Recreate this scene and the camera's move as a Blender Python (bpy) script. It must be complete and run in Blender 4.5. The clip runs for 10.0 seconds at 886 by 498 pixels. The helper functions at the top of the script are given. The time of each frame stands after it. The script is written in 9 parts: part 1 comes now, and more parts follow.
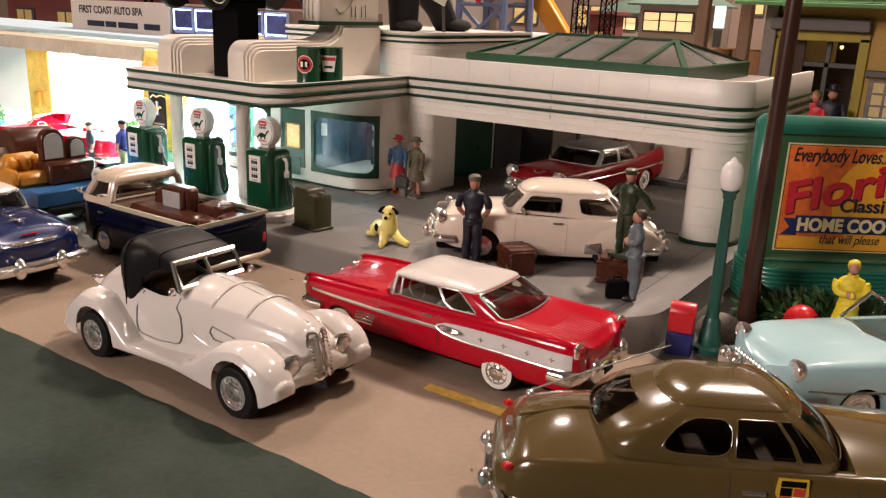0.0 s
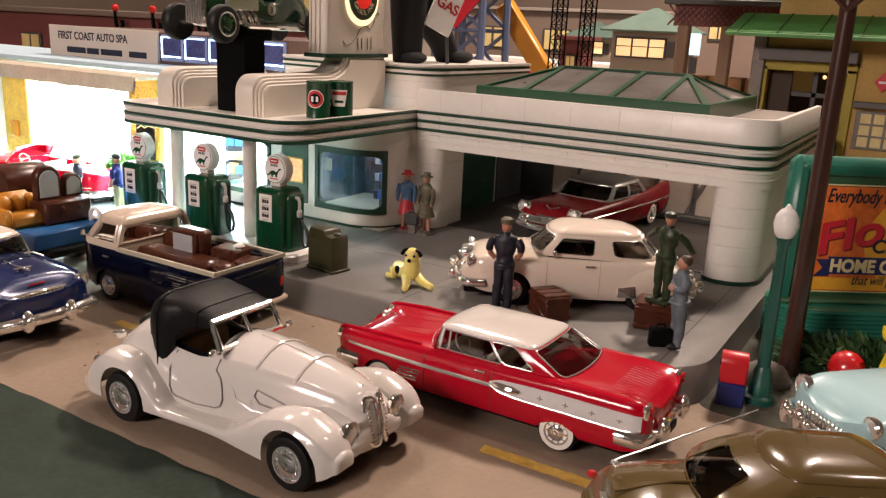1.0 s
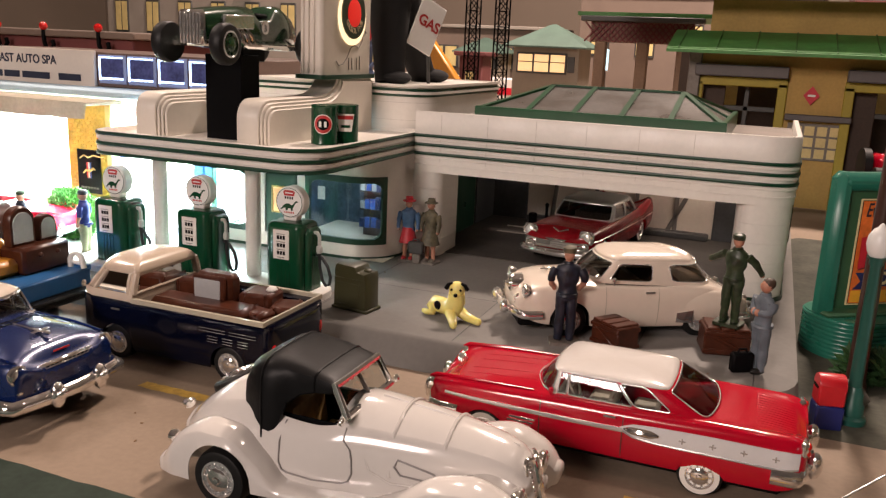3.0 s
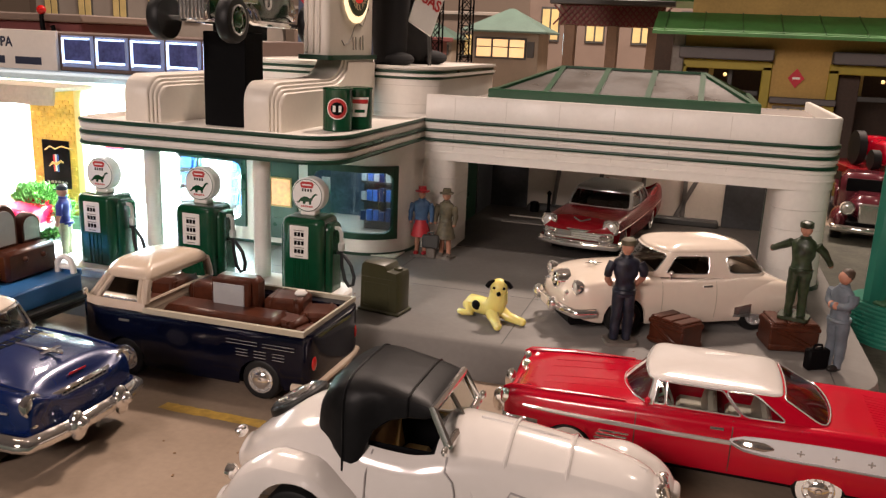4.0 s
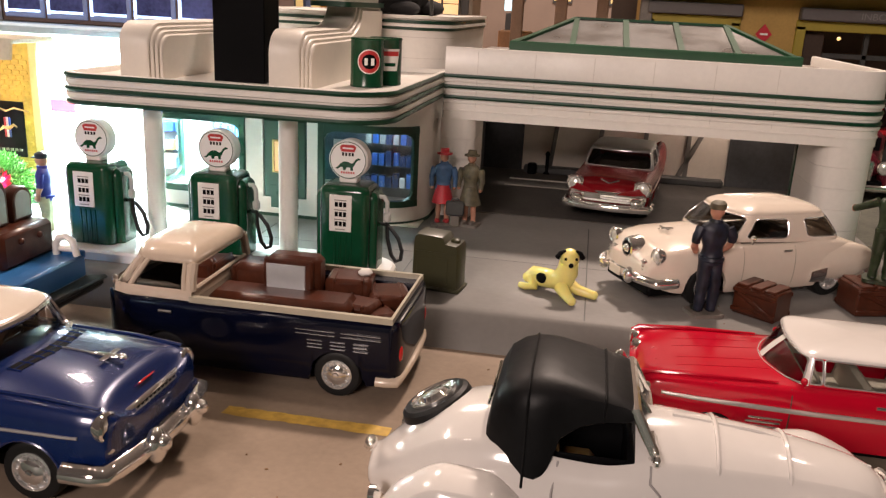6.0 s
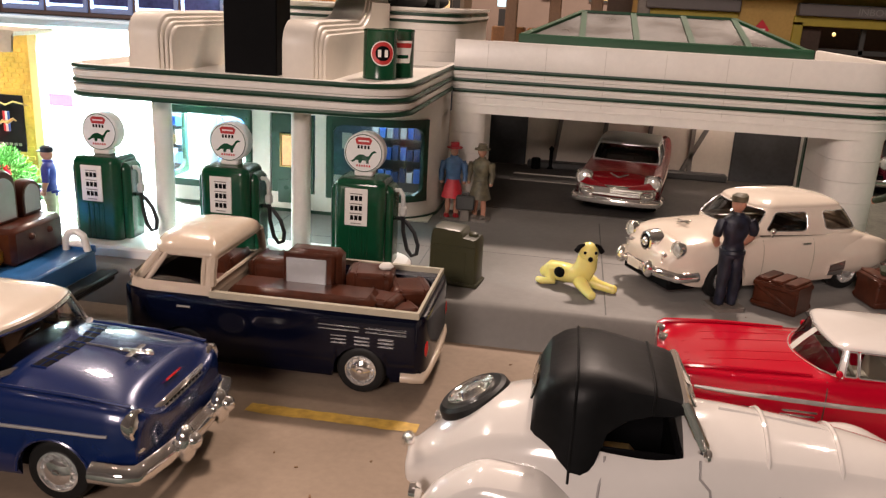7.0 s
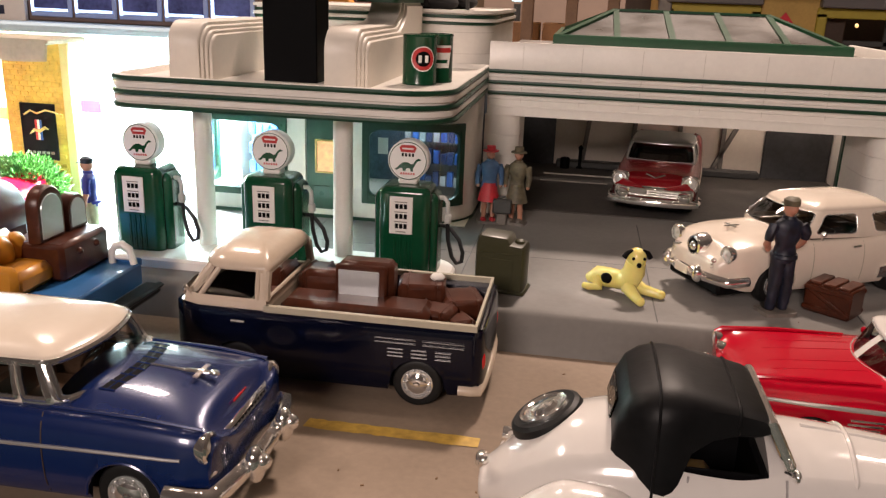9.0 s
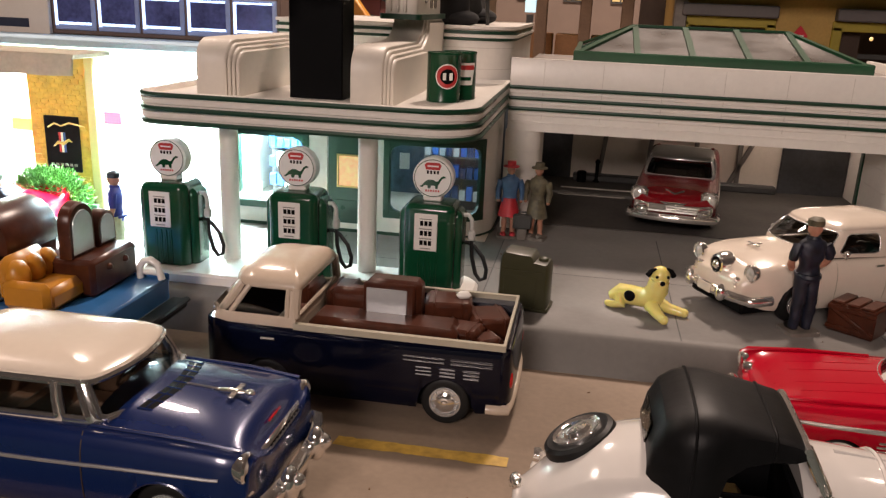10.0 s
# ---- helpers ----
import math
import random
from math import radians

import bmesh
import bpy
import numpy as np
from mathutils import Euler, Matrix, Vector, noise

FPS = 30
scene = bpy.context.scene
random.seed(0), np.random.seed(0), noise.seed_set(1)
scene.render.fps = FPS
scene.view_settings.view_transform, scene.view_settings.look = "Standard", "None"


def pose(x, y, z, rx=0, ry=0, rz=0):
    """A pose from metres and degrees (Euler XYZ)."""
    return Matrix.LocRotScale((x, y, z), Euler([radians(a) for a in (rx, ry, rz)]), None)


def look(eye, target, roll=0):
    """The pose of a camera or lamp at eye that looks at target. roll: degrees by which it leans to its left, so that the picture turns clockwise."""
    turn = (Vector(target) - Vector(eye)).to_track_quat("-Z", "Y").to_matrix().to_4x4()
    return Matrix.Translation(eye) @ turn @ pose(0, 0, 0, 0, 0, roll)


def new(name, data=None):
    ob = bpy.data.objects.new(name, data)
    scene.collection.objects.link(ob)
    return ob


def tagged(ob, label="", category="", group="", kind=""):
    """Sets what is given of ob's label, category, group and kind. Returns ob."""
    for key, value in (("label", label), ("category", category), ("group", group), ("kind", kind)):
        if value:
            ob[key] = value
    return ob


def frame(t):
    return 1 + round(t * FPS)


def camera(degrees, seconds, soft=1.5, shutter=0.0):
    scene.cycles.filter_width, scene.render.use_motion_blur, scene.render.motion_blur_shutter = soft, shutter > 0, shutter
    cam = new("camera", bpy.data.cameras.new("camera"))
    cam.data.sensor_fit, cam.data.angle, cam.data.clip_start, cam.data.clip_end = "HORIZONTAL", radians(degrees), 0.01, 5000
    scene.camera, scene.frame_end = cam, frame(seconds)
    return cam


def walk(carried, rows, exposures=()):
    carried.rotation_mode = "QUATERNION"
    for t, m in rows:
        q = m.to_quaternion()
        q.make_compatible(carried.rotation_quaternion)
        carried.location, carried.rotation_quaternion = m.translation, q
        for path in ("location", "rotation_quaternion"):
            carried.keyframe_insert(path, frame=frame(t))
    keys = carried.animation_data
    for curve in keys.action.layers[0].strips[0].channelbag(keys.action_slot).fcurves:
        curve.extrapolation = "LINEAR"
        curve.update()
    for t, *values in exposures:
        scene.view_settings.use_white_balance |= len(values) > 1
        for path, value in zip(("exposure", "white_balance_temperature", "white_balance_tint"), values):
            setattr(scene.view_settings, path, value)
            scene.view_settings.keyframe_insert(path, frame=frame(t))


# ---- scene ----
cam = camera(56.8, 10.0, 1.3)
METRES, EYE, TILT, LEAN, TURN = 0.324, 0.134, 0.0, 0.0, 34.1
ROWS = [
    (0.0, 0.0, 0.0, 0.0, 0.66, -16.48, -2.23),
    (0.5, -0.0322, 0.0279, 0.0287, -0.07, -15.7, -2.49),
    (1.0, -0.1071, 0.0552, 0.0199, -2.36, -15.07, -2.68),
    (1.5, -0.2203, 0.0553, 0.0047, -4.71, -14.54, -3.18),
    (2.0, -0.2699, 0.0764, 0.0075, -7.38, -14.15, -3.07),
    (2.5, -0.3047, 0.1093, 0.0017, -9.78, -13.97, -2.79),
    (3.0, -0.3616, 0.1678, 0.0157, -12.09, -13.66, -2.46),
    (4.5, -0.5233, 0.3564, -0.0213, -19.11, -14.99, -2.47),
    (5.0, -0.5702, 0.3999, -0.0294, -21.43, -15.98, -2.46),
    (5.5, -0.6025, 0.4462, -0.0296, -22.78, -16.43, -2.6),
    (7.0, -0.6551, 0.5009, -0.0436, -24.75, -16.72, -2.94),
    (7.5, -0.6765, 0.517, -0.0422, -24.9, -16.73, -2.83),
    (8.0, -0.705, 0.5284, -0.0424, -24.61, -16.89, -2.45),
    (8.5, -0.7033, 0.5392, -0.0448, -24.38, -17.21, -2.08),
    (9.0, -0.6921, 0.5323, -0.0314, -24.46, -17.2, -2.07),
    (9.5, -0.6972, 0.5318, -0.0261, -24.3, -17.02, -2.21),
    (10.0, -0.7129, 0.5387, -0.0184, -23.9, -16.76, -2.29),
]
walk(cam, [(t, pose(0, 0, EYE, TILT, LEAN, TURN) @ pose(METRES * x, METRES * y, METRES * z, 90 + pitch, roll, yaw)) for t, x, y, z, yaw, pitch, roll in ROWS],
     [(0.0, -0.06), (0.5, -0.14), (2.0, -0.24), (5.0, -0.25), (7.0, -0.23), (9.0, -0.31), (9.5, -0.37), (10.0, -0.58)])

# ---- light: a model railway layout in a hall, lit by ceiling lamps, added fill lamps and lamps inside the model houses ----
K = 0.01  # all sizes below are in centimetres
world = bpy.data.worlds.new("hall")
world.use_nodes = True
world.node_tree.nodes["Background"].inputs[0].default_value = (0.9, 0.72, 0.60, 1)
world.node_tree.nodes["Background"].inputs[1].default_value = 0.002
scene.world = world


def area_lamp(name, at, target, watts, size, colour, size_y=None):
    data = bpy.data.lights.new(name, "AREA")
    data.energy, data.color, data.size = watts, colour, size * K
    if size_y:
        data.shape, data.size_y = "RECTANGLE", size_y * K
    ob = new(name, data)
    ob.matrix_world = look([c * K for c in at], [c * K for c in target])
    return ob


def bulb(name, at, watts, radius, colour):
    data = bpy.data.lights.new(name, "POINT")
    data.energy, data.color, data.shadow_soft_size = watts, colour, radius * K
    ob = new(name, data)
    ob.location = [c * K for c in at]
    return ob


WARM = (1.0, 0.78, 0.66)
area_lamp("key_fill_lamp", (-150, 50, 125), (-28, 24, 0), 7.2, 11, WARM)
area_lamp("key_fill_lamp", (60, 58, 150), (-18, 30, 0), 2.6, 8, WARM)
# Low fill added in front to brighten the facade and near sides.
area_lamp("key_fill_lamp", (-55, -135, 72), (-25, 40, 5), 23.0, 40, (1.0, 0.81, 0.74))
# Two fills added over the far yard to brighten the background.
area_lamp("key_fill_lamp", (-10, 140, 150), (-20, 185, 0), 72, 20, WARM)
area_lamp("key_fill_lamp", (-110, 140, 150), (-90, 130, 0), 15, 20, WARM)
for lamp_x, lamp_y in ((-120, -30), (-90, -26), (-60, -22), (-30, -18), (0, -14)):
    area_lamp("ceiling_spot", (lamp_x, lamp_y, 140), (-25, 28, 0), 0.30, 4, WARM)

# ---- geometry helpers ----


class Geo:
    """Vertices and faces in centimetres."""

    def __init__(self):
        self.v, self.f, self.m = [], [], []
        self.slot = 0

    def add(self, verts, faces):
        n = len(self.v)
        self.v += [tuple(p) for p in verts]
        self.f += [tuple(n + i for i in face) for face in faces]
        self.m += [self.slot] * len(faces)
        return self

    def box(self, c, s, bev=0.0, rot=None):
        hx, hy, hz = (a / 2 for a in s)
        b = min(bev, hx * 0.95, hy * 0.95, hz * 0.95)
        if b <= 0:
            v = [(x * hx, y * hy, z * hz) for x in (-1, 1) for y in (-1, 1) for z in (-1, 1)]
            f = [(0, 1, 3, 2), (4, 6, 7, 5), (0, 4, 5, 1), (2, 3, 7, 6), (0, 2, 6, 4), (1, 5, 7, 3)]
        else:
            v, idx, f = [], {}, []
            for x in (-1, 1):
                for y in (-1, 1):
                    for z in (-1, 1):
                        for a in range(3):
                            d = [hx - b, hy - b, hz - b]
                            d[a] = (hx, hy, hz)[a]
                            idx[x, y, z, a] = len(v)
                            v.append((x * d[0], y * d[1], z * d[2]))
            for a in range(3):
                o = [i for i in range(3) if i != a]
                for s1 in (-1, 1):
                    q = []
                    for p1, p2 in ((-1, -1), (1, -1), (1, 1), (-1, 1)):
                        k = [0, 0, 0]
                        k[a], k[o[0]], k[o[1]] = s1, p1, p2
                        q.append(idx[k[0], k[1], k[2], a])
                    f.append(tuple(q))
                    for s2 in (-1, 1):
                        e = []
                        for p, ax in ((-1, o[0]), (1, o[0]), (1, o[1]), (-1, o[1])):
                            k = [0, 0, 0]
                            k[o[0]], k[o[1]], k[a] = s1, s2, p
                            e.append(idx[k[0], k[1], k[2], ax])
                        f.append(tuple(e))
            for x in (-1, 1):
                for y in (-1, 1):
                    for z in (-1, 1):
                        f.append(tuple(idx[x, y, z, a] for a in range(3)))
        m = Matrix.Translation(c) @ (Euler([radians(a) for a in rot]).to_matrix().to_4x4() if rot else Matrix())
        return self.add([m @ Vector(p) for p in v], f)

    def loft(self, rings, closed=True, caps=True):
        n = len(rings[0])
        v = [p for r in rings for p in r]
        f = []
        for i in range(len(rings) - 1):
            for j in range(n if closed else n - 1):
                k = (j + 1) % n
                f.append((i * n + j, i * n + k, (i + 1) * n + k, (i + 1) * n + j))
        if caps:
            f.append(tuple(range(n - 1, -1, -1)))
            f.append(tuple((len(rings) - 1) * n + j for j in range(n)))
        return self.add(v, f)

    def lathe(self, prof, seg=24, at=(0, 0, 0), axis="z", caps=True):
        rings = []
        for r, h in prof:
            ring = []
            for j in range(seg):
                a = 2 * math.pi * j / seg
                p = (r * math.cos(a), r * math.sin(a), h)
                if axis == "y":
                    p = (p[0], h, p[1])
                elif axis == "x":
                    p = (h, p[0], p[1])
                ring.append((p[0] + at[0], p[1] + at[1], p[2] + at[2]))
            rings.append(ring)
        return self.loft(rings, True, caps)

    def ball(self, c, r, seg=14, rows=8, rot=None):
        r = r if isinstance(r, (tuple, list)) else (r, r, r)
        m = Euler([radians(a) for a in rot]).to_matrix() if rot else Matrix.Identity(3)
        rings = []
        for i in range(rows + 1):
            t = math.pi * (0.02 + 0.96 * i / rows)
            ring = []
            for j in range(seg):
                a = 2 * math.pi * j / seg
                p = m @ Vector((r[0] * math.sin(t) * math.cos(a), r[1] * math.sin(t) * math.sin(a), -r[2] * math.cos(t)))
                ring.append((p[0] + c[0], p[1] + c[1], p[2] + c[2]))
            rings.append(ring)
        return self.loft(rings)

    def tube(self, path, r, seg=8, caps=True):
        pts = [Vector(p) for p in path]
        rad = r if isinstance(r, (list, tuple)) else [r] * len(pts)
        rings, up = [], None
        for i, p in enumerate(pts):
            d = (pts[min(i + 1, len(pts) - 1)] - pts[max(i - 1, 0)]).normalized()
            ref = up if up is not None else (Vector((0, 0, 1)) if abs(d.z) < 0.9 else Vector((1, 0, 0)))
            a = d.cross(ref)
            a = a.normalized() if a.length > 1e-6 else d.orthogonal().normalized()
            b = a.cross(d).normalized()
            up = b
            rings.append([p + (a * math.cos(2 * math.pi * j / seg) + b * math.sin(2 * math.pi * j / seg)) * rad[i] for j in range(seg)])
        return self.loft(rings, True, caps)

    def sweep(self, path, prof, closed=False):
        """prof: (outward, up) offsets swept along a level path, outward to the right of its run."""
        pts = [Vector(p) for p in path]
        n, rings = len(pts), []
        for i, p in enumerate(pts):
            a = pts[(i - 1) % n] if closed or i else p
            b = pts[(i + 1) % n] if closed or i < n - 1 else p
            d = (b - a)
            d.z = 0
            d.normalize()
            o = Vector((d.y, -d.x, 0))
            rings.append([p + o * u + Vector((0, 0, w)) for u, w in prof])
        if closed:
            rings.append(rings[0])
        return self.loft(rings, True, not closed)

    def prism(self, outline, z0, z1, bev=0.0):
        if bev:
            n = len(outline)
            cx, cy = sum(p[0] for p in outline) / n, sum(p[1] for p in outline) / n
            sx = max(p[0] for p in outline) - min(p[0] for p in outline)
            sy = max(p[1] for p in outline) - min(p[1] for p in outline)
            ins = [(cx + (x - cx) * (1 - 2 * bev / sx), cy + (y - cy) * (1 - 2 * bev / sy)) for x, y in outline]
            return self.loft([[(x, y, z0) for x, y in outline], [(x, y, z1 - bev) for x, y in outline], [(x, y, z1) for x, y in ins]])
        return self.loft([[(x, y, z0) for x, y in outline], [(x, y, z1) for x, y in outline]])

    def move(self, m):
        self.v = [tuple(m @ Vector(p)) for p in self.v]
        return self


def rounded(x0, y0, x1, y1, r, seg=6):
    """Outline of a rectangle whose corners have the radii r (one, or four: x0y0, x1y0, x1y1, x0y1)."""
    r = r if isinstance(r, (tuple, list)) else (r,) * 4
    out = []
    for (cx, cy, sx, sy, a0), q in zip(((x0, y0, 1, 1, 180), (x1, y0, -1, 1, 270), (x1, y1, -1, -1, 0), (x0, y1, 1, -1, 90)), r):
        if q <= 0:
            out.append((cx, cy))
            continue
        for i in range(seg + 1):
            a = radians(a0 + 90 * i / seg)
            out.append((cx + sx * q + q * math.cos(a), cy + sy * q + q * math.sin(a)))
    return out


def thing(name, x, y, z, yaw=0, label="", category="", group=""):
    ob = new(name)
    ob.matrix_world = pose(x * K, y * K, z * K, 0, 0, yaw)
    return tagged(ob, label, category, group)


def finish(me, angle=38):
    me.polygons.foreach_set("use_smooth", [True] * len(me.polygons))
    me.set_sharp_from_angle(angle=radians(angle))


def part(name, geo, material, parent=None, label="", angle=38):
    """One mesh object under a thing or a part; without a parent it stands in the world."""
    me = bpy.data.meshes.new(name)
    me.from_pydata([(x * K, y * K, z * K) for x, y, z in geo.v], [], geo.f)
    for m in material if isinstance(material, (list, tuple)) else [material]:
        me.materials.append(m)
    if geo.slot:
        me.polygons.foreach_set("material_index", geo.m)
    bm = bmesh.new()
    bm.from_mesh(me)
    bmesh.ops.remove_doubles(bm, verts=bm.verts, dist=1e-6)
    bmesh.ops.recalc_face_normals(bm, faces=bm.faces)
    bm.to_mesh(me)
    bm.free()
    finish(me, angle)
    ob = new(name, me)
    ob.parent = parent
    return tagged(ob, label)


def setting(name, geo, material, label, category, angle=38):
    return tagged(part(name, geo, material, None, "", angle), label, category, "", "structure")


def lettering(name, words, size, m, material, parent=None, stretch=1.0, depth=0.01, slant=0.0, bold=0.0, align="LEFT"):
    """Flat words as a mesh; m: pose in centimetres."""
    cu = bpy.data.curves.new(name, "FONT")
    cu.body, cu.size, cu.extrude, cu.shear, cu.align_x, cu.offset = words, size * K, depth * K, slant, align, bold * K
    tmp = bpy.data.objects.new(name, cu)
    scene.collection.objects.link(tmp)
    me = bpy.data.meshes.new_from_object(tmp.evaluated_get(bpy.context.evaluated_depsgraph_get()))
    bpy.data.objects.remove(tmp)
    mm = Matrix.LocRotScale([c * K for c in m.translation], m.to_quaternion(), (stretch, 1, 1))
    me.transform(mm)
    me.materials.clear()
    me.materials.append(material)
    ob = new(name, me)
    ob.parent = parent
    return ob


def curve(pts):
    """A smooth curve through (x, value) pairs that does not overshoot."""
    xs, ys = [p[0] for p in pts], [p[1] for p in pts]
    n = len(xs)
    d = [(ys[i + 1] - ys[i]) / (xs[i + 1] - xs[i]) for i in range(n - 1)]
    t = [d[0]] + [0 if d[i - 1] * d[i] <= 0 else 2 * d[i - 1] * d[i] / (d[i - 1] + d[i]) for i in range(1, n - 1)] + [d[-1]]

    def at(x):
        if x <= xs[0]:
            return ys[0]
        if x >= xs[-1]:
            return ys[-1]
        i = max(k for k in range(n - 1) if xs[k] <= x)
        h = xs[i + 1] - xs[i]
        s = (x - xs[i]) / h
        return ((2 * s**3 - 3 * s**2 + 1) * ys[i] + (s**3 - 2 * s**2 + s) * h * t[i] + (3 * s**2 - 2 * s**3) * ys[i + 1] + (s**3 - s**2) * h * t[i + 1])

    return at


# ---- materials ----
def material(name, colour, rough=0.5, metal=0.0, vary=0.12, grain=3.0, bump=0.0, coat=0.0, spots=0.0, glow=0.0, alpha=1.0, fine=40.0, glow_colour=None):
    """colour in linear light; grain: size in centimetres of the broad mottling; fine: fine grain per centimetre scale."""
    m = bpy.data.materials.new(name)
    m.use_nodes = True
    nt = m.node_tree
    bs = nt.nodes["Principled BSDF"]
    bs.inputs["Roughness"].default_value, bs.inputs["Metallic"].default_value = rough, metal
    bs.inputs["Coat Weight"].default_value = coat
    bs.inputs["Coat Roughness"].default_value = 0.06
    co = nt.nodes.new("ShaderNodeTexCoord")
    broad = nt.nodes.new("ShaderNodeTexNoise")
    broad.inputs["Scale"].default_value, broad.inputs["Detail"].default_value = 100.0 / grain, 4
    nt.links.new(co.outputs["Object"], broad.inputs["Vector"])
    small = nt.nodes.new("ShaderNodeTexNoise")
    small.inputs["Scale"].default_value, small.inputs["Detail"].default_value = 100.0 * fine / 10, 3
    nt.links.new(co.outputs["Object"], small.inputs["Vector"])
    mix = nt.nodes.new("ShaderNodeMix")
    mix.data_type = "RGBA"
    mix.inputs["A"].default_value = (*[min(1, c * (1 + vary)) for c in colour], 1)
    mix.inputs["B"].default_value = (*[c * (1 - vary) for c in colour], 1)
    av = nt.nodes.new("ShaderNodeMath")
    av.operation = "MULTIPLY_ADD"
    av.inputs[1].default_value = 0.65
    nt.links.new(broad.outputs["Fac"], av.inputs[0])
    sc = nt.nodes.new("ShaderNodeMath")
    sc.operation = "MULTIPLY"
    sc.inputs[1].default_value = 0.35
    nt.links.new(small.outputs["Fac"], sc.inputs[0])
    nt.links.new(sc.outputs[0], av.inputs[2])
    ramp = nt.nodes.new("ShaderNodeMapRange")
    ramp.inputs["From Min"].default_value, ramp.inputs["From Max"].default_value = 0.34, 0.66
    nt.links.new(av.outputs[0], ramp.inputs["Value"])
    nt.links.new(ramp.outputs[0], mix.inputs["Factor"])
    nt.links.new(mix.outputs["Result"], bs.inputs["Base Color"])
    if spots:
        rr = nt.nodes.new("ShaderNodeMapRange")
        rr.inputs["To Min"].default_value, rr.inputs["To Max"].default_value = max(0, rough - spots), min(1, rough + spots)
        rr.inputs["From Min"].default_value, rr.inputs["From Max"].default_value = 0.3, 0.7
        nt.links.new(broad.outputs["Fac"], rr.inputs["Value"])
        nt.links.new(rr.outputs[0], bs.inputs["Roughness"])
    if bump:
        bn = nt.nodes.new("ShaderNodeBump")
        bn.inputs["Strength"].default_value, bn.inputs["Distance"].default_value = 0.6, bump * K
        nt.links.new(av.outputs[0], bn.inputs["Height"])
        nt.links.new(bn.outputs[0], bs.inputs["Normal"])
    if glow:
        bs.inputs["Emission Color"].default_value = (*(glow_colour or colour), 1)
        bs.inputs["Emission Strength"].default_value = glow
    return m


def glass(name, tint=(0.9, 0.95, 0.95), clear=0.85):
    """A thin clear plastic pane."""
    m = bpy.data.materials.new(name)
    m.use_nodes = True
    nt = m.node_tree
    nt.nodes.remove(nt.nodes["Principled BSDF"])
    tr, gl, mx, fr = (nt.nodes.new(k) for k in ("ShaderNodeBsdfTransparent", "ShaderNodeBsdfGlossy", "ShaderNodeMixShader", "ShaderNodeFresnel"))
    tr.inputs[0].default_value = (*[c * clear for c in tint], 1)
    gl.inputs[0].default_value = (1, 1, 1, 1)
    gl.inputs["Roughness"].default_value = 0.03
    fr.inputs[0].default_value = 1.6
    nt.links.new(fr.outputs[0], mx.inputs[0])
    nt.links.new(tr.outputs[0], mx.inputs[1])
    nt.links.new(gl.outputs[0], mx.inputs[2])
    nt.links.new(mx.outputs[0], nt.nodes["Material Output"].inputs[0])
    return m


CREAM = material("cream_paint", (0.72, 0.66, 0.58), 0.42, vary=0.04, bump=0.004)
ENAMEL_PANEL = material("white_enamel_plastic", (0.79, 0.75, 0.69), 0.38, vary=0.05, bump=0.004, spots=0.1)
GREEN_TRIM = material("dark_green_plastic", (0.006, 0.042, 0.020), 0.35, vary=0.15, spots=0.1)
PUMP_GREEN = material("glossy_green_plastic", (0.004, 0.052, 0.021), 0.2, vary=0.1, spots=0.08)
ROAD = material("tan_road_paint", (0.262, 0.200, 0.148), 0.62, vary=0.13, grain=7, bump=0.012, spots=0.12)
GRASS_PAINT = material("dark_green_board_paint", (0.023, 0.037, 0.027), 0.7, vary=0.35, grain=5, bump=0.02, spots=0.1)
PAD = material("grey_concrete_plastic", (0.178, 0.170, 0.158), 0.5, vary=0.09, grain=6, bump=0.006, spots=0.12)
YELLOW_LINE = material("worn_yellow_road_paint", (0.52, 0.33, 0.06), 0.6, vary=0.3, grain=0.6, bump=0.01)
CHROME = material("chrome", (0.93, 0.91, 0.88), 0.085, 0.92, vary=0.05, grain=0.5, bump=0.012, spots=0.05)
DULL_METAL = material("dull_metal", (0.3, 0.29, 0.27), 0.35, 1.0, vary=0.1)
RUBBER = material("black_rubber", (0.008, 0.008, 0.008), 0.5, vary=0.2, bump=0.006)
BLACK = material("black_plastic", (0.004, 0.004, 0.0045), 0.5, vary=0.2)
WHITE = material("white_paint", (0.80, 0.77, 0.72), 0.3, vary=0.03, coat=0.3)
RED_PAINT = material("red_car_paint", (0.43, 0.0025, 0.018), 0.16, vary=0.05, coat=0.35)
WHITE_PAINT = material("white_car_paint", (0.69, 0.655, 0.62), 0.16, vary=0.02, coat=0.8)
IVORY_PAINT = material("ivory_car_paint", (0.70, 0.61, 0.51), 0.2, vary=0.03, coat=0.6)
BLUE_PAINT = material("deep_blue_car_paint", (0.004, 0.017, 0.095), 0.26, 0.15, vary=0.08, coat=0.9)
NAVY_PAINT = material("navy_car_paint", (0.0016, 0.0024, 0.0095), 0.12, vary=0.1, coat=0.1)
NAVY_PAINT.node_tree.nodes["Principled BSDF"].inputs["Specular IOR Level"].default_value = 0.25
RIM = material("polished_rim", (0.82, 0.82, 0.81), 0.16, 0.78, vary=0.06, grain=0.4, bump=0.02, spots=0.05)
TRIM_WHITE = material("silver_white_trim", (0.66, 0.66, 0.67), 0.3, 0.1, vary=0.05)
OLIVE_PAINT = material("olive_drab_car_paint", (0.088, 0.060, 0.020), 0.2, vary=0.05, coat=0.7)
SKY_PAINT = material("pale_blue_car_paint", (0.36, 0.56, 0.60), 0.25, vary=0.04, coat=0.5)
